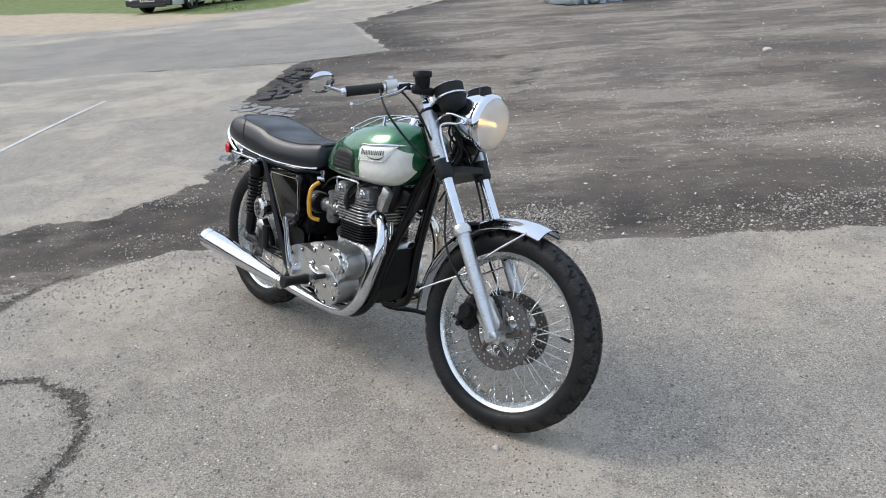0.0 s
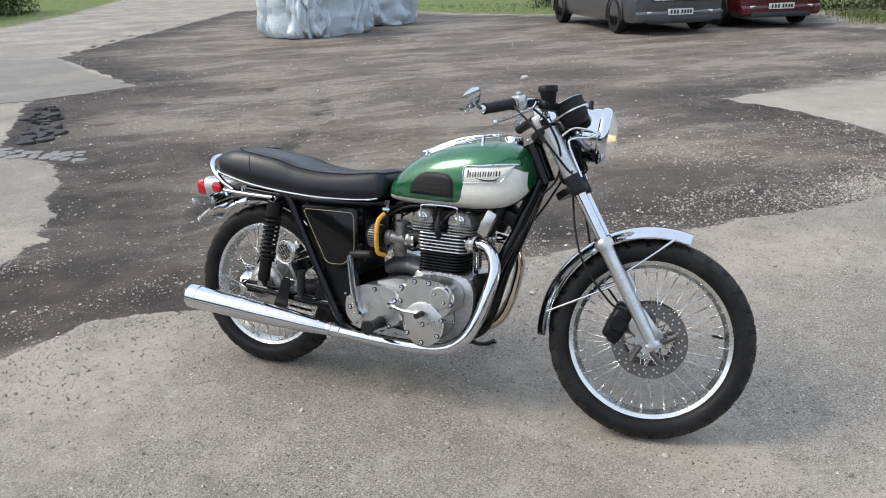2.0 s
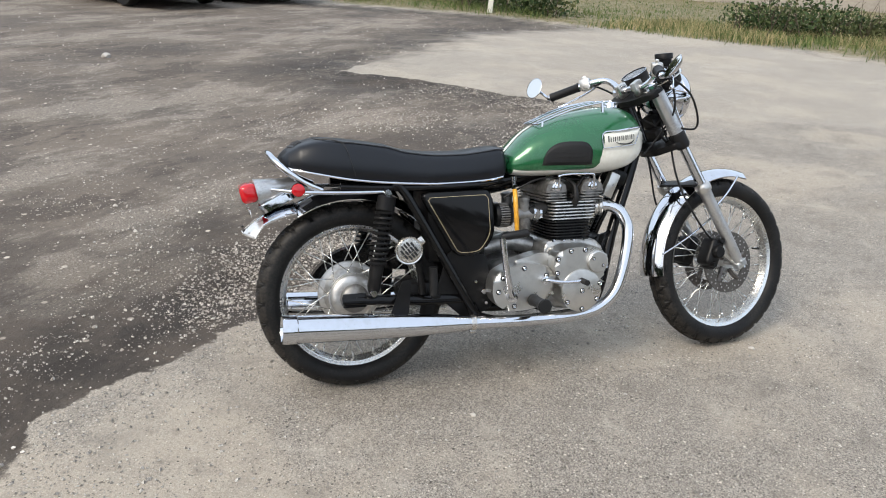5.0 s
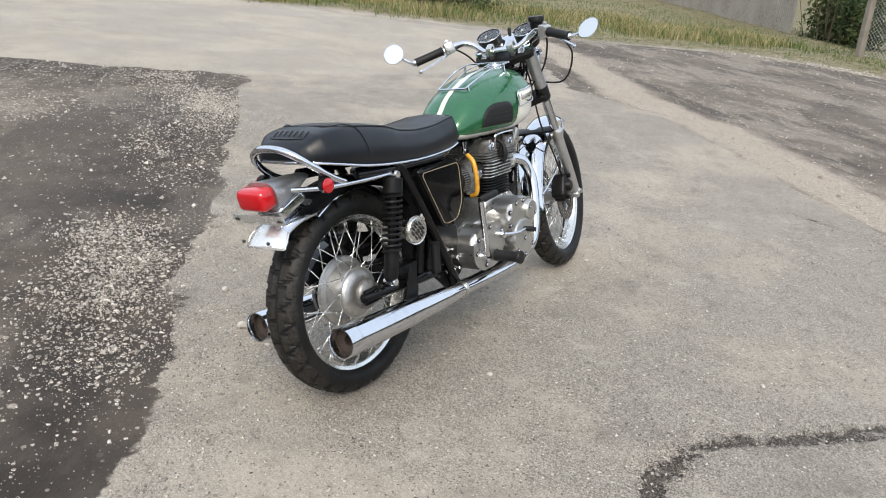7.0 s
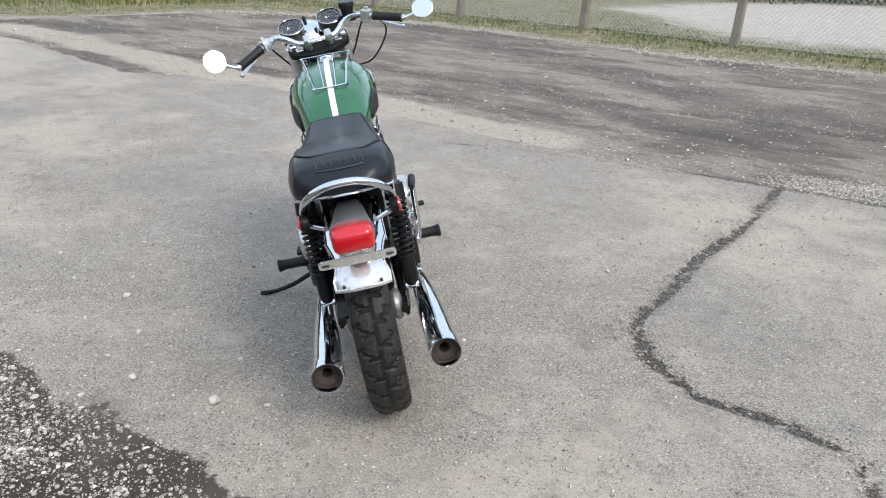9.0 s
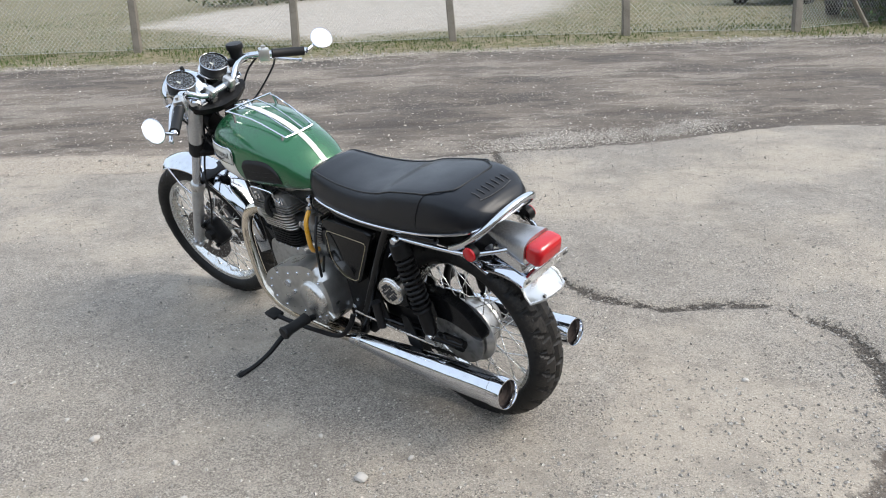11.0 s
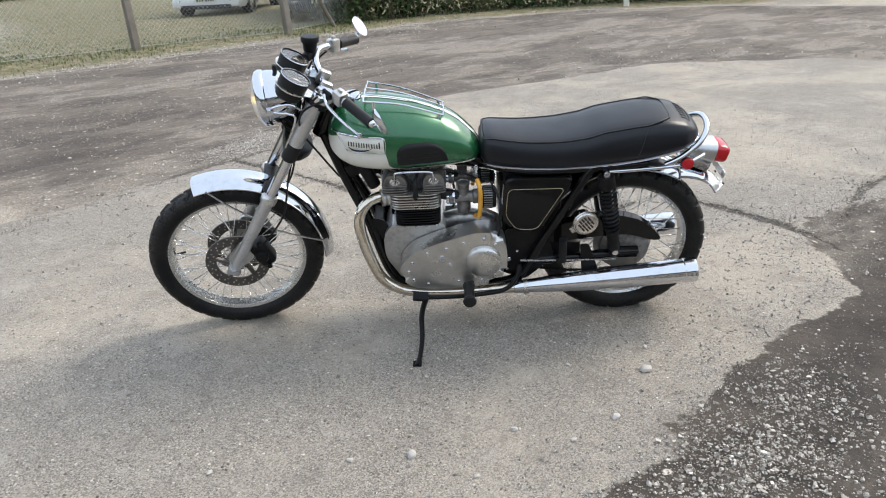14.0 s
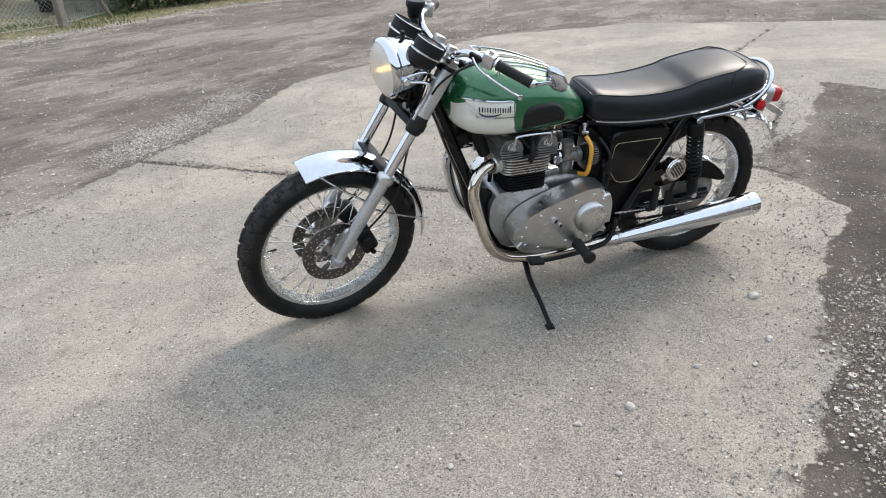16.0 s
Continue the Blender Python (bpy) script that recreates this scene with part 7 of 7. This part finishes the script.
# ---- round the yard ----
def vec_mesh(name, verts, faces, material, label, category, kind="stuff", sharp=0):
    m = bpy.data.meshes.new(name)
    m.from_pydata(np.asarray(verts).reshape(-1, 3).tolist(), [], np.asarray(faces).tolist())
    return tagged(meshed(name, m, material, None, label, sharp), "", category, "", kind)


def blades(name, px, py, tall, rng, material, label, lean=0.5, width=0.006):
    """A sheet of grass: each blade a tapering strip of two segments, bent over."""
    n = len(px)
    pz = height(px, py)
    a, b = rng.uniform(0, math.tau, n), rng.uniform(0, math.tau, n)
    bend = tall * lean * rng.uniform(0.2, 1.0, n)
    w = width * rng.uniform(0.6, 1.6, n)
    base = np.stack([px, py, pz - 0.01], -1)
    side = np.stack([np.cos(a), np.sin(a), np.zeros(n)], -1) * w[:, None]
    way = np.stack([np.cos(b) * bend, np.sin(b) * bend, np.zeros(n)], -1)
    mid = base + way * 0.35 + np.stack([0 * tall, 0 * tall, tall * 0.62], -1)
    tip = base + way + np.stack([0 * tall, 0 * tall, tall], -1)
    v = np.stack([base - side, base + side, mid + side * 0.7, mid - side * 0.7, tip], 1)
    k = np.arange(n)[:, None] * 5
    m = bpy.data.meshes.new(name)
    quads, tris = (k + np.array([0, 1, 2, 3])).tolist(), (k + np.array([3, 2, 4])).tolist()
    m.from_pydata(v.reshape(-1, 3).tolist(), [], quads + tris)
    return tagged(meshed(name, m, material, None, label, 0), "", "grass", "", "stuff")


def turf():
    rng = np.random.RandomState(8)
    x, y = rng.uniform(-22, 26, 900000), rng.uniform(-20, 32, 900000)
    f = fields(x, y)
    d = f["turf"]
    far = np.hypot(x, y - 2)
    patchy = 0.5 + 0.5 * waves(x, y, 1.4, 41)
    keep = (d > -0.25) & (f["lane"] < -0.1) & (far < 26) & (rng.uniform(0, 1, x.shape) < np.clip((0.25 + 0.9 * patchy) * np.clip(0.12 + 0.6 * (d + 0.25), 0.05, 1) * np.clip(9.0 / far, 0, 1) ** 1.2 * 0.55, 0, 1))
    x, y, d = x[keep], y[keep], d[keep]
    tall = (0.035 + 0.05 * rng.uniform(0, 1, len(x))) * (0.6 + 0.9 * np.clip(d / 1.5, 0, 1)) * np.where(x > 8, 0.72, 0.55) * np.where(y < -8.2, 0.6, 1.0)
    blades("grass", x, y, tall, rng, "grass", "short rough green and yellow grass", 0.7, 0.007)
    # dry tufts along the eastern verge and the foot of the fence
    cx, cy = [], []
    for k in range(420):
        if k < 240:
            t = rng.uniform(0, 1)
            px, py = 10.6 + rng.uniform(-0.6, 3.5) + 1.3 * math.sin(t * 3), -6.5 + 13 * t
        elif k < 330:
            px, py = rng.uniform(-9, 9), -7.7 + rng.uniform(-0.7, 0.9)
        else:
            px, py = rng.uniform(10.5, 15), rng.uniform(7, 15)
        cx.append(px), cy.append(py)
    cx, cy = np.array(cx), np.array(cy)
    ok = fields(cx, cy)["turf"] > 0.15
    cx, cy = cx[ok], cy[ok]
    pick = rng.randint(0, len(cx) // 3, 9000)
    sp = rng.normal(0, 0.24, (2, 9000))
    tall = rng.uniform(0.06, 0.24, 9000) * np.where(cx[pick] > 9.5, 1.0, 0.38)
    blades("dry_grass", cx[pick] + sp[0], cy[pick] + sp[1], tall, rng, "straw", "tall dry straw-coloured grass tufts", 0.9, 0.005)
    pick = rng.randint(0, len(cx), 22000)
    sp = rng.normal(0, 0.30, (2, 22000))
    tall = rng.uniform(0.05, 0.21, 22000) * np.where(cx[pick] > 9.5, 1.0, 0.35)
    blades("long_grass", cx[pick] + sp[0], cy[pick] + sp[1], tall, rng, "grass", "long green grass tufts", 0.8, 0.006)


turf()


def hedge(name, line, depth, tall, count, seed, label, size=0.05, bare=0):
    """A ragged hedge: leaf-sized blades round a lumpy core line, over bare stems."""
    rng = np.random.RandomState(seed)
    pts = np.array(line, float)
    seglen = np.hypot(*(pts[1:] - pts[:-1]).T)
    cum = np.concatenate([[0], np.cumsum(seglen)])
    s = rng.uniform(0, cum[-1], count)
    cx, cy = np.interp(s, cum, pts[:, 0]), np.interp(s, cum, pts[:, 1])
    lump = 0.72 + 0.28 * waves(s, s * 0.3, 2.1, seed + 3) + 0.12 * waves(s, s, 7.0, seed + 4)
    a, u = rng.uniform(0, math.tau, count), rng.power(2.2, count)
    r = u * lump
    x, y = cx + np.cos(a) * r * depth, cy + np.sin(a) * r * depth
    z = np.abs(rng.normal(0.5, 0.32, count)).clip(0.01, 1.0) * tall * lump
    z *= np.sqrt(np.clip(1.08 - (r * 0.8) ** 2, 0.05, 1))
    c = np.stack([x, y, z], -1)
    p, q = rng.normal(0, 1, (count, 3)), rng.normal(0, 1, (count, 3))
    p /= np.linalg.norm(p, axis=1)[:, None]
    q -= p * (p * q).sum(1)[:, None]
    q /= np.linalg.norm(q, axis=1)[:, None]
    L = size * rng.uniform(0.5, 1.4, count)[:, None]
    v = np.stack([c - p * L, c + q * L * 0.45, c + p * L, c - q * L * 0.45], 1)
    ob = vec_mesh(name, v, np.arange(count * 4).reshape(-1, 4), "leaf", label, "hedge")
    bm = BM()
    rr = random.Random(seed)
    for k in range(int(cum[-1] * 9) + bare):
        t = rr.uniform(0, cum[-1])
        b = Vector((np.interp(t, cum, pts[:, 0]) + rr.uniform(-1, 1) * depth * 0.7, np.interp(t, cum, pts[:, 1]) + rr.uniform(-1, 1) * depth * 0.7, -0.02))
        top = b + Vector((rr.uniform(-0.35, 0.35), rr.uniform(-0.35, 0.35), tall * rr.uniform(0.5, 1.0)))
        tube(bm, [b, (b + top) / 2 + Vector((rr.uniform(-0.1, 0.1), rr.uniform(-0.1, 0.1), 0)), top], [0.012, 0.008, 0.003], 5, 3)
    stems = part("hedge_stems", bm, "bark")
    tagged(stems, "bare brown bramble stems inside the hedge", "hedge", "", "stuff")
    return ob


hedge("hedge", [(-8.6, -8.6), (-10.5, -7.9), (-12.8, -7.0), (-15.5, -4.5), (-18, -1)], 0.9, 1.9, 26000, 50, "dense dark green hedge behind the wire fence", 0.055)
hedge("hedge", [(11.6, -9.1), (12.8, -9.2), (14.2, -9.6)], 0.6, 1.8, 9000, 51, "dark green bush beside the corrugated sheets", 0.05)
hedge("hedge", [(14.2, 4.0), (14.4, 1.6), (13.6, -1.0)], 0.7, 0.85, 7000, 52, "brown and green bramble thicket on the verge", 0.045, 60)
hedge("hedge", [(13.5, 7.5), (15.2, 10.5), (16.5, 14), (14.5, 18), (11, 23)], 0.9, 1.6, 20000, 53, "rough green hedge behind the parked cars", 0.055, 30)
hedge("hedge", [(-8.3, 27.0), (-6.6, 31.0), (-5.2, 37)], 1.2, 2.2, 12000, 54, "dark hedge beside the road", 0.07)
hedge("hedge", [(6, -22), (0, -29), (-14, -36)], 1.4, 2.2, 12000, 55, "dark hedge on the far side of the concrete", 0.09)


# wire fence
POSTS = [(9.9, -7.3), (8.38, -7.65), (6.55, -8.0), (3.88, -7.82), (1.33, -7.82), (-1.22, -7.75), (-4.05, -7.78), (-6.66, -7.36), (-9.0, -8.6)]


def fence():
    ob = thing("wire_fence", pose(*POSTS[4], 0), "galvanised chain-link fence on weathered timber posts", "fence", "", "structure")
    rr = random.Random(3)
    back = ob.matrix_world.inverted()
    tops = []
    for k, (x, y) in enumerate(POSTS):
        z = ground_z(x, y)
        lean = Vector((rr.uniform(-0.05, 0.07), rr.uniform(-0.05, 0.05), 0))
        if k == 0:
            lean = Vector((0.10, -0.03, 0))
        rows = []
        for h, w in ((-0.2, 0.062), (0.5, 0.058), (1.2, 0.054), (1.95, 0.048), (2.0, 0.036)):
            c = Vector((x, y, z + h)) + lean * h
            rows.append([c + Vector((u * w, v * w, 0)) for u, v in ((-1, -0.8), (-0.8, -1), (0.8, -1), (1, -0.8), (1, 0.8), (0.8, 1), (-0.8, 1), (-1, 0.8))])
        bm = loft(BM(), rows)
        for v in bm.verts:
            v.co += 0.006 * noise.noise_vector(v.co * 4)
        post = part("fence_post", bm, "post", ob, "leaning weathered timber post", back, 30)
        tops.append((Vector((x, y, z)), lean))
        if k == 7:
            bm = tube(BM(), [(x - 1.45, y - 0.55, 0.0), (x - 0.2, y - 0.02, 1.5)], 0.035, 6)
            part("fence_brace", bm, "post", ob, "", back)
    # netting: two families of zigzag wires, bay by bay
    for (b0, l0), (b1, l1) in zip(tops, tops[1:]):
        verts, faces = [], []
        long = (b1 - b0).length
        way = (b1 - b0) / long
        out = Vector((-way.y, way.x, 0))
        pitch, tall = 0.075, 1.85

        def at(u, h):
            t = u / long
            g = b0.lerp(b1, t) + l0.lerp(l1, t) * h
            return g + Vector((0, 0, h)) + out * (0.055 + 0.02 * math.sin(u * 2.3))
        for sgn in (1, -1):
            u = -tall if sgn == 1 else 0.0
            while u < (long if sgn == 1 else long + tall):
                # a diagonal wire from the bottom to the top, cut at the posts
                steps = []
                for i in range(7):
                    h = 0.05 + tall * i / 6
                    steps.append((u + sgn * (h - 0.05), h))
                clip = [(a, h) for a, h in steps if 0 <= a <= long]
                # ends where the wire runs into a post
                for (a0, h0), (a1, h1) in zip(steps, steps[1:]):
                    for e in (0.0, long):
                        if (a0 - e) * (a1 - e) < 0:
                            t = (e - a0) / (a1 - a0)
                            clip.append((e, h0 + t * (h1 - h0)))
                clip.sort(key=lambda q: q[1])
                for (a0, h0), (a1, h1) in zip(clip, clip[1:]):
                    p, q = at(a0, h0), at(a1, h1)
                    k = len(verts)
                    r = 0.0028
                    for c in (p, q):
                        verts += [c + way * r, c + out * r * sgn + out * 0.001 * sgn, c - way * r]
                    faces += [(k, k + 1, k + 4, k + 3), (k + 1, k + 2, k + 5, k + 4), (k + 2, k, k + 3, k + 5)]
                u += pitch
        m = bpy.data.meshes.new("fence_netting")
        m.from_pydata([back @ v for v in verts], [], faces)
        meshed("fence_netting", m, "wire", ob, "galvanised diamond netting", 0)
        for h in (0.05, 1.0, 1.9):
            bm = tube(BM(), [at(long * i / 4, h) for i in range(5)], 0.0026, 5, 2)
            part("straining_wire", bm, "wire", ob, "", back)


fence()


def marker_post(x, y, tall, label):
    bm = BM()
    box(bm, (0.11, 0.11, tall), pose(x, y, ground_z(x, y) + tall / 2 - 0.05, 3, 2, 20), 0.012)
    tagged(part("marker_post", bm, "white", None, label), "", "post")


marker_post(-13.4, -4.7, 0.9, "short white painted post beside the track")
marker_post(13.4, 9.0, 1.1, "short pale concrete post in rough grass")


def sheeting():
    """A run of corrugated sheets set upright, each sheet a piece of its own."""
    ob = thing("sheet_fence", pose(14.6, -9.1, 0), "upright grey corrugated sheets forming a boundary fence", "fence", "", "structure")
    a, b = Vector((14.6, -9.1, 0)), Vector((26.0, -11.2, 0))
    way = (b - a).normalized()
    out = Vector((-way.y, way.x, 0))
    for k in range(12):
        rows = []
        lean = 0.03 * math.sin(k * 2.1)
        for h in (-0.1, 0.9, 2.0 + 0.06 * math.sin(k * 1.7)):
            rows.append([a + way * (k * 1.02 + i * 1.04 / 60) + out * (0.022 * math.sin(i * math.tau / 6) + lean * h + 0.006 * (k % 2)) + Vector((0, 0, h)) for i in range(61)])
        bm = loft(BM(), rows, False, False)
        bmesh.ops.solidify(bm, geom=list(bm.faces), thickness=0.003)
        part("corrugated_sheet", bm, "sheet", ob, "", ob.matrix_world.inverted())


sheeting()
bm = BM()
box(bm, (26, 0.22, 1.9), pose(26, -1.5, 0.85, 0, 0, 100), 0.03)
tagged(part("boundary_wall", bm, "wall", None, "plain pale rendered boundary wall beyond the rough grass"), "", "wall", "", "structure")


# parked vehicles; local x runs ahead from the front bumper, z up
def car(name, m, label, paint, long, wide, tall, bonnet, nose, group="parked vehicles", wheel_r=0.32, plate=True, lower=None):
    ob = thing(name, m, label, "van" if tall > 1.7 else "car", group)
    h = wide / 2

    def ring(x, half, z0, z1, round_=0.12):
        q = [(half - round_ * 0.6, z0), (half, z0 + round_), (half + 0.01, (z0 + z1) / 2), (half - 0.02, z1 - round_), (half - round_, z1), (half * 0.4, z1 + 0.03)]
        return [(x, -y, z) for y, z in q] + [(x, y, z) for y, z in q[::-1]]
    base = 0.22
    stations = [(0.0, h * 0.80, base + 0.08, nose * 0.80), (-0.05, h * 0.92, base + 0.02, nose * 0.94), (-0.18, h * 0.985, base, nose), (-0.9, h, base, bonnet), (-1.5, h, base, bonnet + 0.06), (-long * 0.6, h, base, bonnet + 0.08), (-long + 0.25, h * 0.985, base + 0.02, bonnet + 0.06), (-long + 0.04, h * 0.93, base + 0.06, bonnet), (-long, h * 0.85, base + 0.12, bonnet * 0.92)]
    body = part("body", loft(BM(), [ring(*s) for s in stations]), paint, ob, sharp=35)
    van = tall > 1.7
    front = -0.85 if van else -1.15
    cab = [(front, h * 0.90, bonnet - 0.02, bonnet + 0.05), (front - 0.75, h * 0.84, bonnet - 0.02, tall - 0.05), (front - 1.0, h * 0.83, bonnet - 0.02, tall), (-long * 0.72, h * 0.83, bonnet - 0.02, tall), (-long + (0.12 if van else 0.75), h * 0.84, bonnet - 0.02, tall - 0.08), (-long + 0.06, h * 0.86, bonnet - 0.02, (tall - 0.3) if van else bonnet + 0.06)]
    part("cabin", loft(BM(), [ring(*s, 0.10) for s in cab]), paint, ob, sharp=35)
    bm = BM()
    w = h * 0.72
    slab(bm, rounded([(-w, 0.06), (w, 0.06), (w * 0.92, 0.86), (-w * 0.92, 0.86)], 0.08), 0.012, pose(front - 0.02, 0, bonnet + 0.03) @ Matrix.Rotation(math.atan2(0.75, tall - bonnet - 0.1), 4, "Y").inverted() @ pose(0, 0, 0, 90, 0, 90) @ pose(0, 0, 0.0))
    part("windscreen", bm, "window", ob, "dark windscreen")
    for side in (-1, 1):
        bm = slab(BM(), rounded([(front - 0.75, bonnet + 0.06), (front - 1.15, tall - 0.14), (-long * 0.62, tall - 0.14), (-long * 0.62, bonnet + 0.06)], 0.05), 0.012, pose(0, side * h * 0.855 + 0.006, 0, 90))
        part("side_window", bm, "window", ob, "dark side window")
        bm = BM()
        box(bm, (0.09, 0.16, 0.12), pose(front - 0.45, side * (h + 0.08), bonnet + 0.16), 0.03)
        part("door_mirror", bm, paint, ob)
        # headlamp, fog lamp
        bm = BM()
        box(bm, (0.16, 0.34, 0.14), pose(-0.09, side * h * 0.70, nose * 0.86, 0, -18, -side * 14), 0.05, 3)
        part("headlight", bm, "chrome", ob, "clear headlight")
        bm = BM()
        box(bm, (0.05, 0.20, 0.07), pose(-0.012, side * h * 0.62, 0.40, 0, 0, -side * 8), 0.02, 2)
        part("fog_lamp", bm, "chrome_dull", ob)
        for x in (-0.88, -long + 0.85):
            c = pose(x, side * (h - 0.10), wheel_r, -90)
            bm = lathe(BM(), [(wheel_r * 0.62, -0.10), (wheel_r * 0.92, -0.11), (wheel_r, -0.08), (wheel_r, 0.08), (wheel_r * 0.92, 0.11), (wheel_r * 0.62, 0.10)], c, 36, True)
            tyre = part("wheel", bm, "tyre", ob, "black tyre on an alloy wheel")
            bm = lathe(BM(), [(wheel_r * 0.63, -0.06), (wheel_r * 0.63, 0.09), (wheel_r * 0.58, 0.095), (wheel_r * 0.56, 0.03), (0.0, 0.03)] if side > 0 else [(wheel_r * 0.63, 0.06), (wheel_r * 0.63, -0.09), (wheel_r * 0.58, -0.095), (wheel_r * 0.56, -0.03), (0.0, -0.03)], c, 36)
            rim_mat = "satin" if paint == "van_paint" else "rim"
            part("wheel_rim", bm, "satin", tyre)
            bm = BM()
            for s in range(5):
                a = s * math.tau / 5 + 0.3
                box(bm, (wheel_r * 0.56, 0.07, 0.03), c @ pose(0, 0, side * 0.07, 0, 0, math.degrees(a)) @ pose(wheel_r * 0.30, 0, 0), 0.012, 2)
            lathe(bm, [(0.06, 0.05 * side), (0.05, 0.09 * side), (0.0, 0.095 * side)], c, 16)
            part("wheel_spokes", bm, rim_mat, tyre)
            bm = BM()
            arch = [(x + (wheel_r + 0.05) * math.cos(t), side * (h + 0.006), wheel_r + (wheel_r + 0.05) * math.sin(t)) for t in np.linspace(-0.2, math.pi + 0.2, 15)]
            part("wheel_arch", tube(bm, arch, 0.022, 6, 2), "trim", ob)
    bm = BM()
    box(bm, (0.05, wide * 0.62, 0.16), pose(-0.012, 0, nose * 0.70), 0.03, 2)
    grille = part("grille", bm, "trim", ob, "dark grille")
    for k in range(3):
        bm = BM()
        box(bm, (0.02, wide * 0.58, 0.016), pose(0.016, 0, nose * 0.70 - 0.045 + 0.045 * k), 0.005, 1)
        part("grille_bar", bm, "chrome_dull", grille)
    bm = BM()
    box(bm, (0.10, wide * 0.93, 0.20), pose(-0.03, 0, 0.34), 0.045, 3)
    part("bumper", bm, lower or paint, ob)
    bm = BM()
    box(bm, (0.06, wide * 0.70, 0.10), pose(0.005, 0, 0.255), 0.02, 2)
    part("lower_intake", bm, "trim", ob)
    if plate:
        bm = BM()
        box(bm, (0.012, 0.52, 0.112), pose(0.028, 0, 0.415), 0.004, 1)
        board = part("number_plate", bm, "white", ob, "white number plate with dark bars")
        for y in (-0.19, -0.125, -0.06, 0.03, 0.09, 0.15, 0.205):
            bm = BM()
            box(bm, (0.004, 0.040, 0.070), pose(0.0355, y, 0.415), 0.001, 1)
            part("plate_bar", bm, "ink", board)
    return ob


def heading(dx, dy):
    return math.degrees(math.atan2(dy, dx))


car("van", pose(8.62, 12.95, 0.0, 0, 0, heading(-0.17, -0.985)), "grey metallic panel van with black wheels parked on dirt", "van_paint", 4.9, 1.90, 1.98, 1.08, 0.96, wheel_r=0.33)
car("car", pose(10.98, 12.85, 0.0, 0, 0, heading(-0.30, -0.95)), "dark red hatchback parked beside the grey van", "red_paint", 4.2, 1.76, 1.55, 0.98, 0.86)
car("car", pose(-9.6, 23.4, 0.0, 0, 0, heading(-0.30, -0.95)), "white car parked on sandy ground by the road", "white_car", 4.3, 1.80, 1.60, 1.0, 0.88, lower="trim")
car("car", pose(-8.9, -9.2, 0.0, 0, 0, heading(0.55, 0.75)), "dark blue car standing behind the wire fence", "dark_car", 4.3, 1.78, 1.5, 0.95, 0.84)
car("car", pose(-8.4, -13.2, 0.0, 0, 0, heading(0.75, 0.66)), "silver-white car parked on grass beyond the fence", "white_car", 4.3, 1.78, 1.5, 0.95, 0.84)


def covered(x, y, turn, sx, sy, tall, seed, label):
    """A bulky load under a tarpaulin: sharp hanging creases, gathered corners and a hem tucked in at the ground."""
    bm = BM()
    rows = []
    n, m = 260, 26
    for j in range(m + 1):
        t = j / m
        row = []
        for i in range(n):
            a = i * math.tau / n
            c, s = math.cos(a), math.sin(a)
            e = 0.40
            px, py = sx / 2 * math.copysign(abs(c) ** e, c), sy / 2 * math.copysign(abs(s) ** e, s)
            if t < 0.80:
                z = tall * t / 0.80
                out = 1.0 + 0.04 * (1 - t) - 0.10 * max(0.0, 1 - t / 0.09) ** 2
            else:
                u = (t - 0.80) / 0.20
                z = tall * (1 + 0.06 * math.sin(u * 1.5))
                out = 1 - u * 0.97
            hang = 1.15 - 0.5 * t
            sway = 0.25 * noise.noise(Vector((px * 1.5, py * 1.5, z * 1.3 + seed)))
            crease = 0.0
            for f, deep, slope in ((2.6, 0.17, 0.55), (5.5, 0.10, 0.9), (11.0, 0.045, 2.2)):
                k = abs(noise.noise(Vector((px * f + seed * 7 + sway * f, py * f + sway * f, z * slope))))
                crease += deep * (min(k * 3.2, 1.0) - 0.65)
            crumple = 0.05 * noise.noise(Vector((px * 6, py * 6, z * 6 + seed)))
            fold = (crease + crumple) * hang
            row.append(bm.verts.new((px * out + c * fold, py * out + s * fold, z + 0.03 * noise.noise(Vector((px * 5, py * 5, seed))) * (t > 0))))
        rows.append(row)
    for p, q in zip(rows, rows[1:]):
        for i in range(n):
            bm.faces.new((p[i], p[(i + 1) % n], q[(i + 1) % n], q[i]))
    bm.faces.new(rows[-1])
    ob = part("covered_load", bm, "tarp", None, label, sharp=60)
    ob.matrix_world = pose(x, y, 0.0, 0, 0, turn)
    tagged(ob, "", "tarpaulin", "covered loads")


covered(2.75, 18.0, 28, 2.1, 1.7, 1.5, 1, "pale blue-grey tarpaulin draped over a square load")
covered(4.7, 20.2, 20, 1.7, 1.7, 1.4, 2, "pale blue tarpaulin over a second long load")


# unseen leafy ring, added to block low sky and darken horizon reflections
def unseen_backdrop():
    rng = np.random.RandomState(77)
    n = 60000
    a = rng.uniform(0, math.tau, n)
    top = 11 + 3.5 * waves(a * 40, a * 13, 0.35, 5) + 2.0 * waves(a * 40, a * 13, 1.4, 6)
    r = 85 + rng.normal(0, 5, n)
    z = rng.power(1.3, n) * top
    c = np.stack([r * np.cos(a), r * np.sin(a), z], -1)
    p, q = rng.normal(0, 1, (n, 3)), rng.normal(0, 1, (n, 3))
    p /= np.linalg.norm(p, axis=1)[:, None]
    q -= p * (p * q).sum(1)[:, None]
    q /= np.linalg.norm(q, axis=1)[:, None]
    L = rng.uniform(0.5, 1.3, n)[:, None]
    v = np.stack([c - p * L, c + q * L * 0.7, c + p * L, c - q * L * 0.7], 1)
    vec_mesh("unseen_backdrop", v, np.arange(n * 4).reshape(-1, 4), "woods", "dark leafy ring added out of view to block low sky", "woods")


unseen_backdrop()
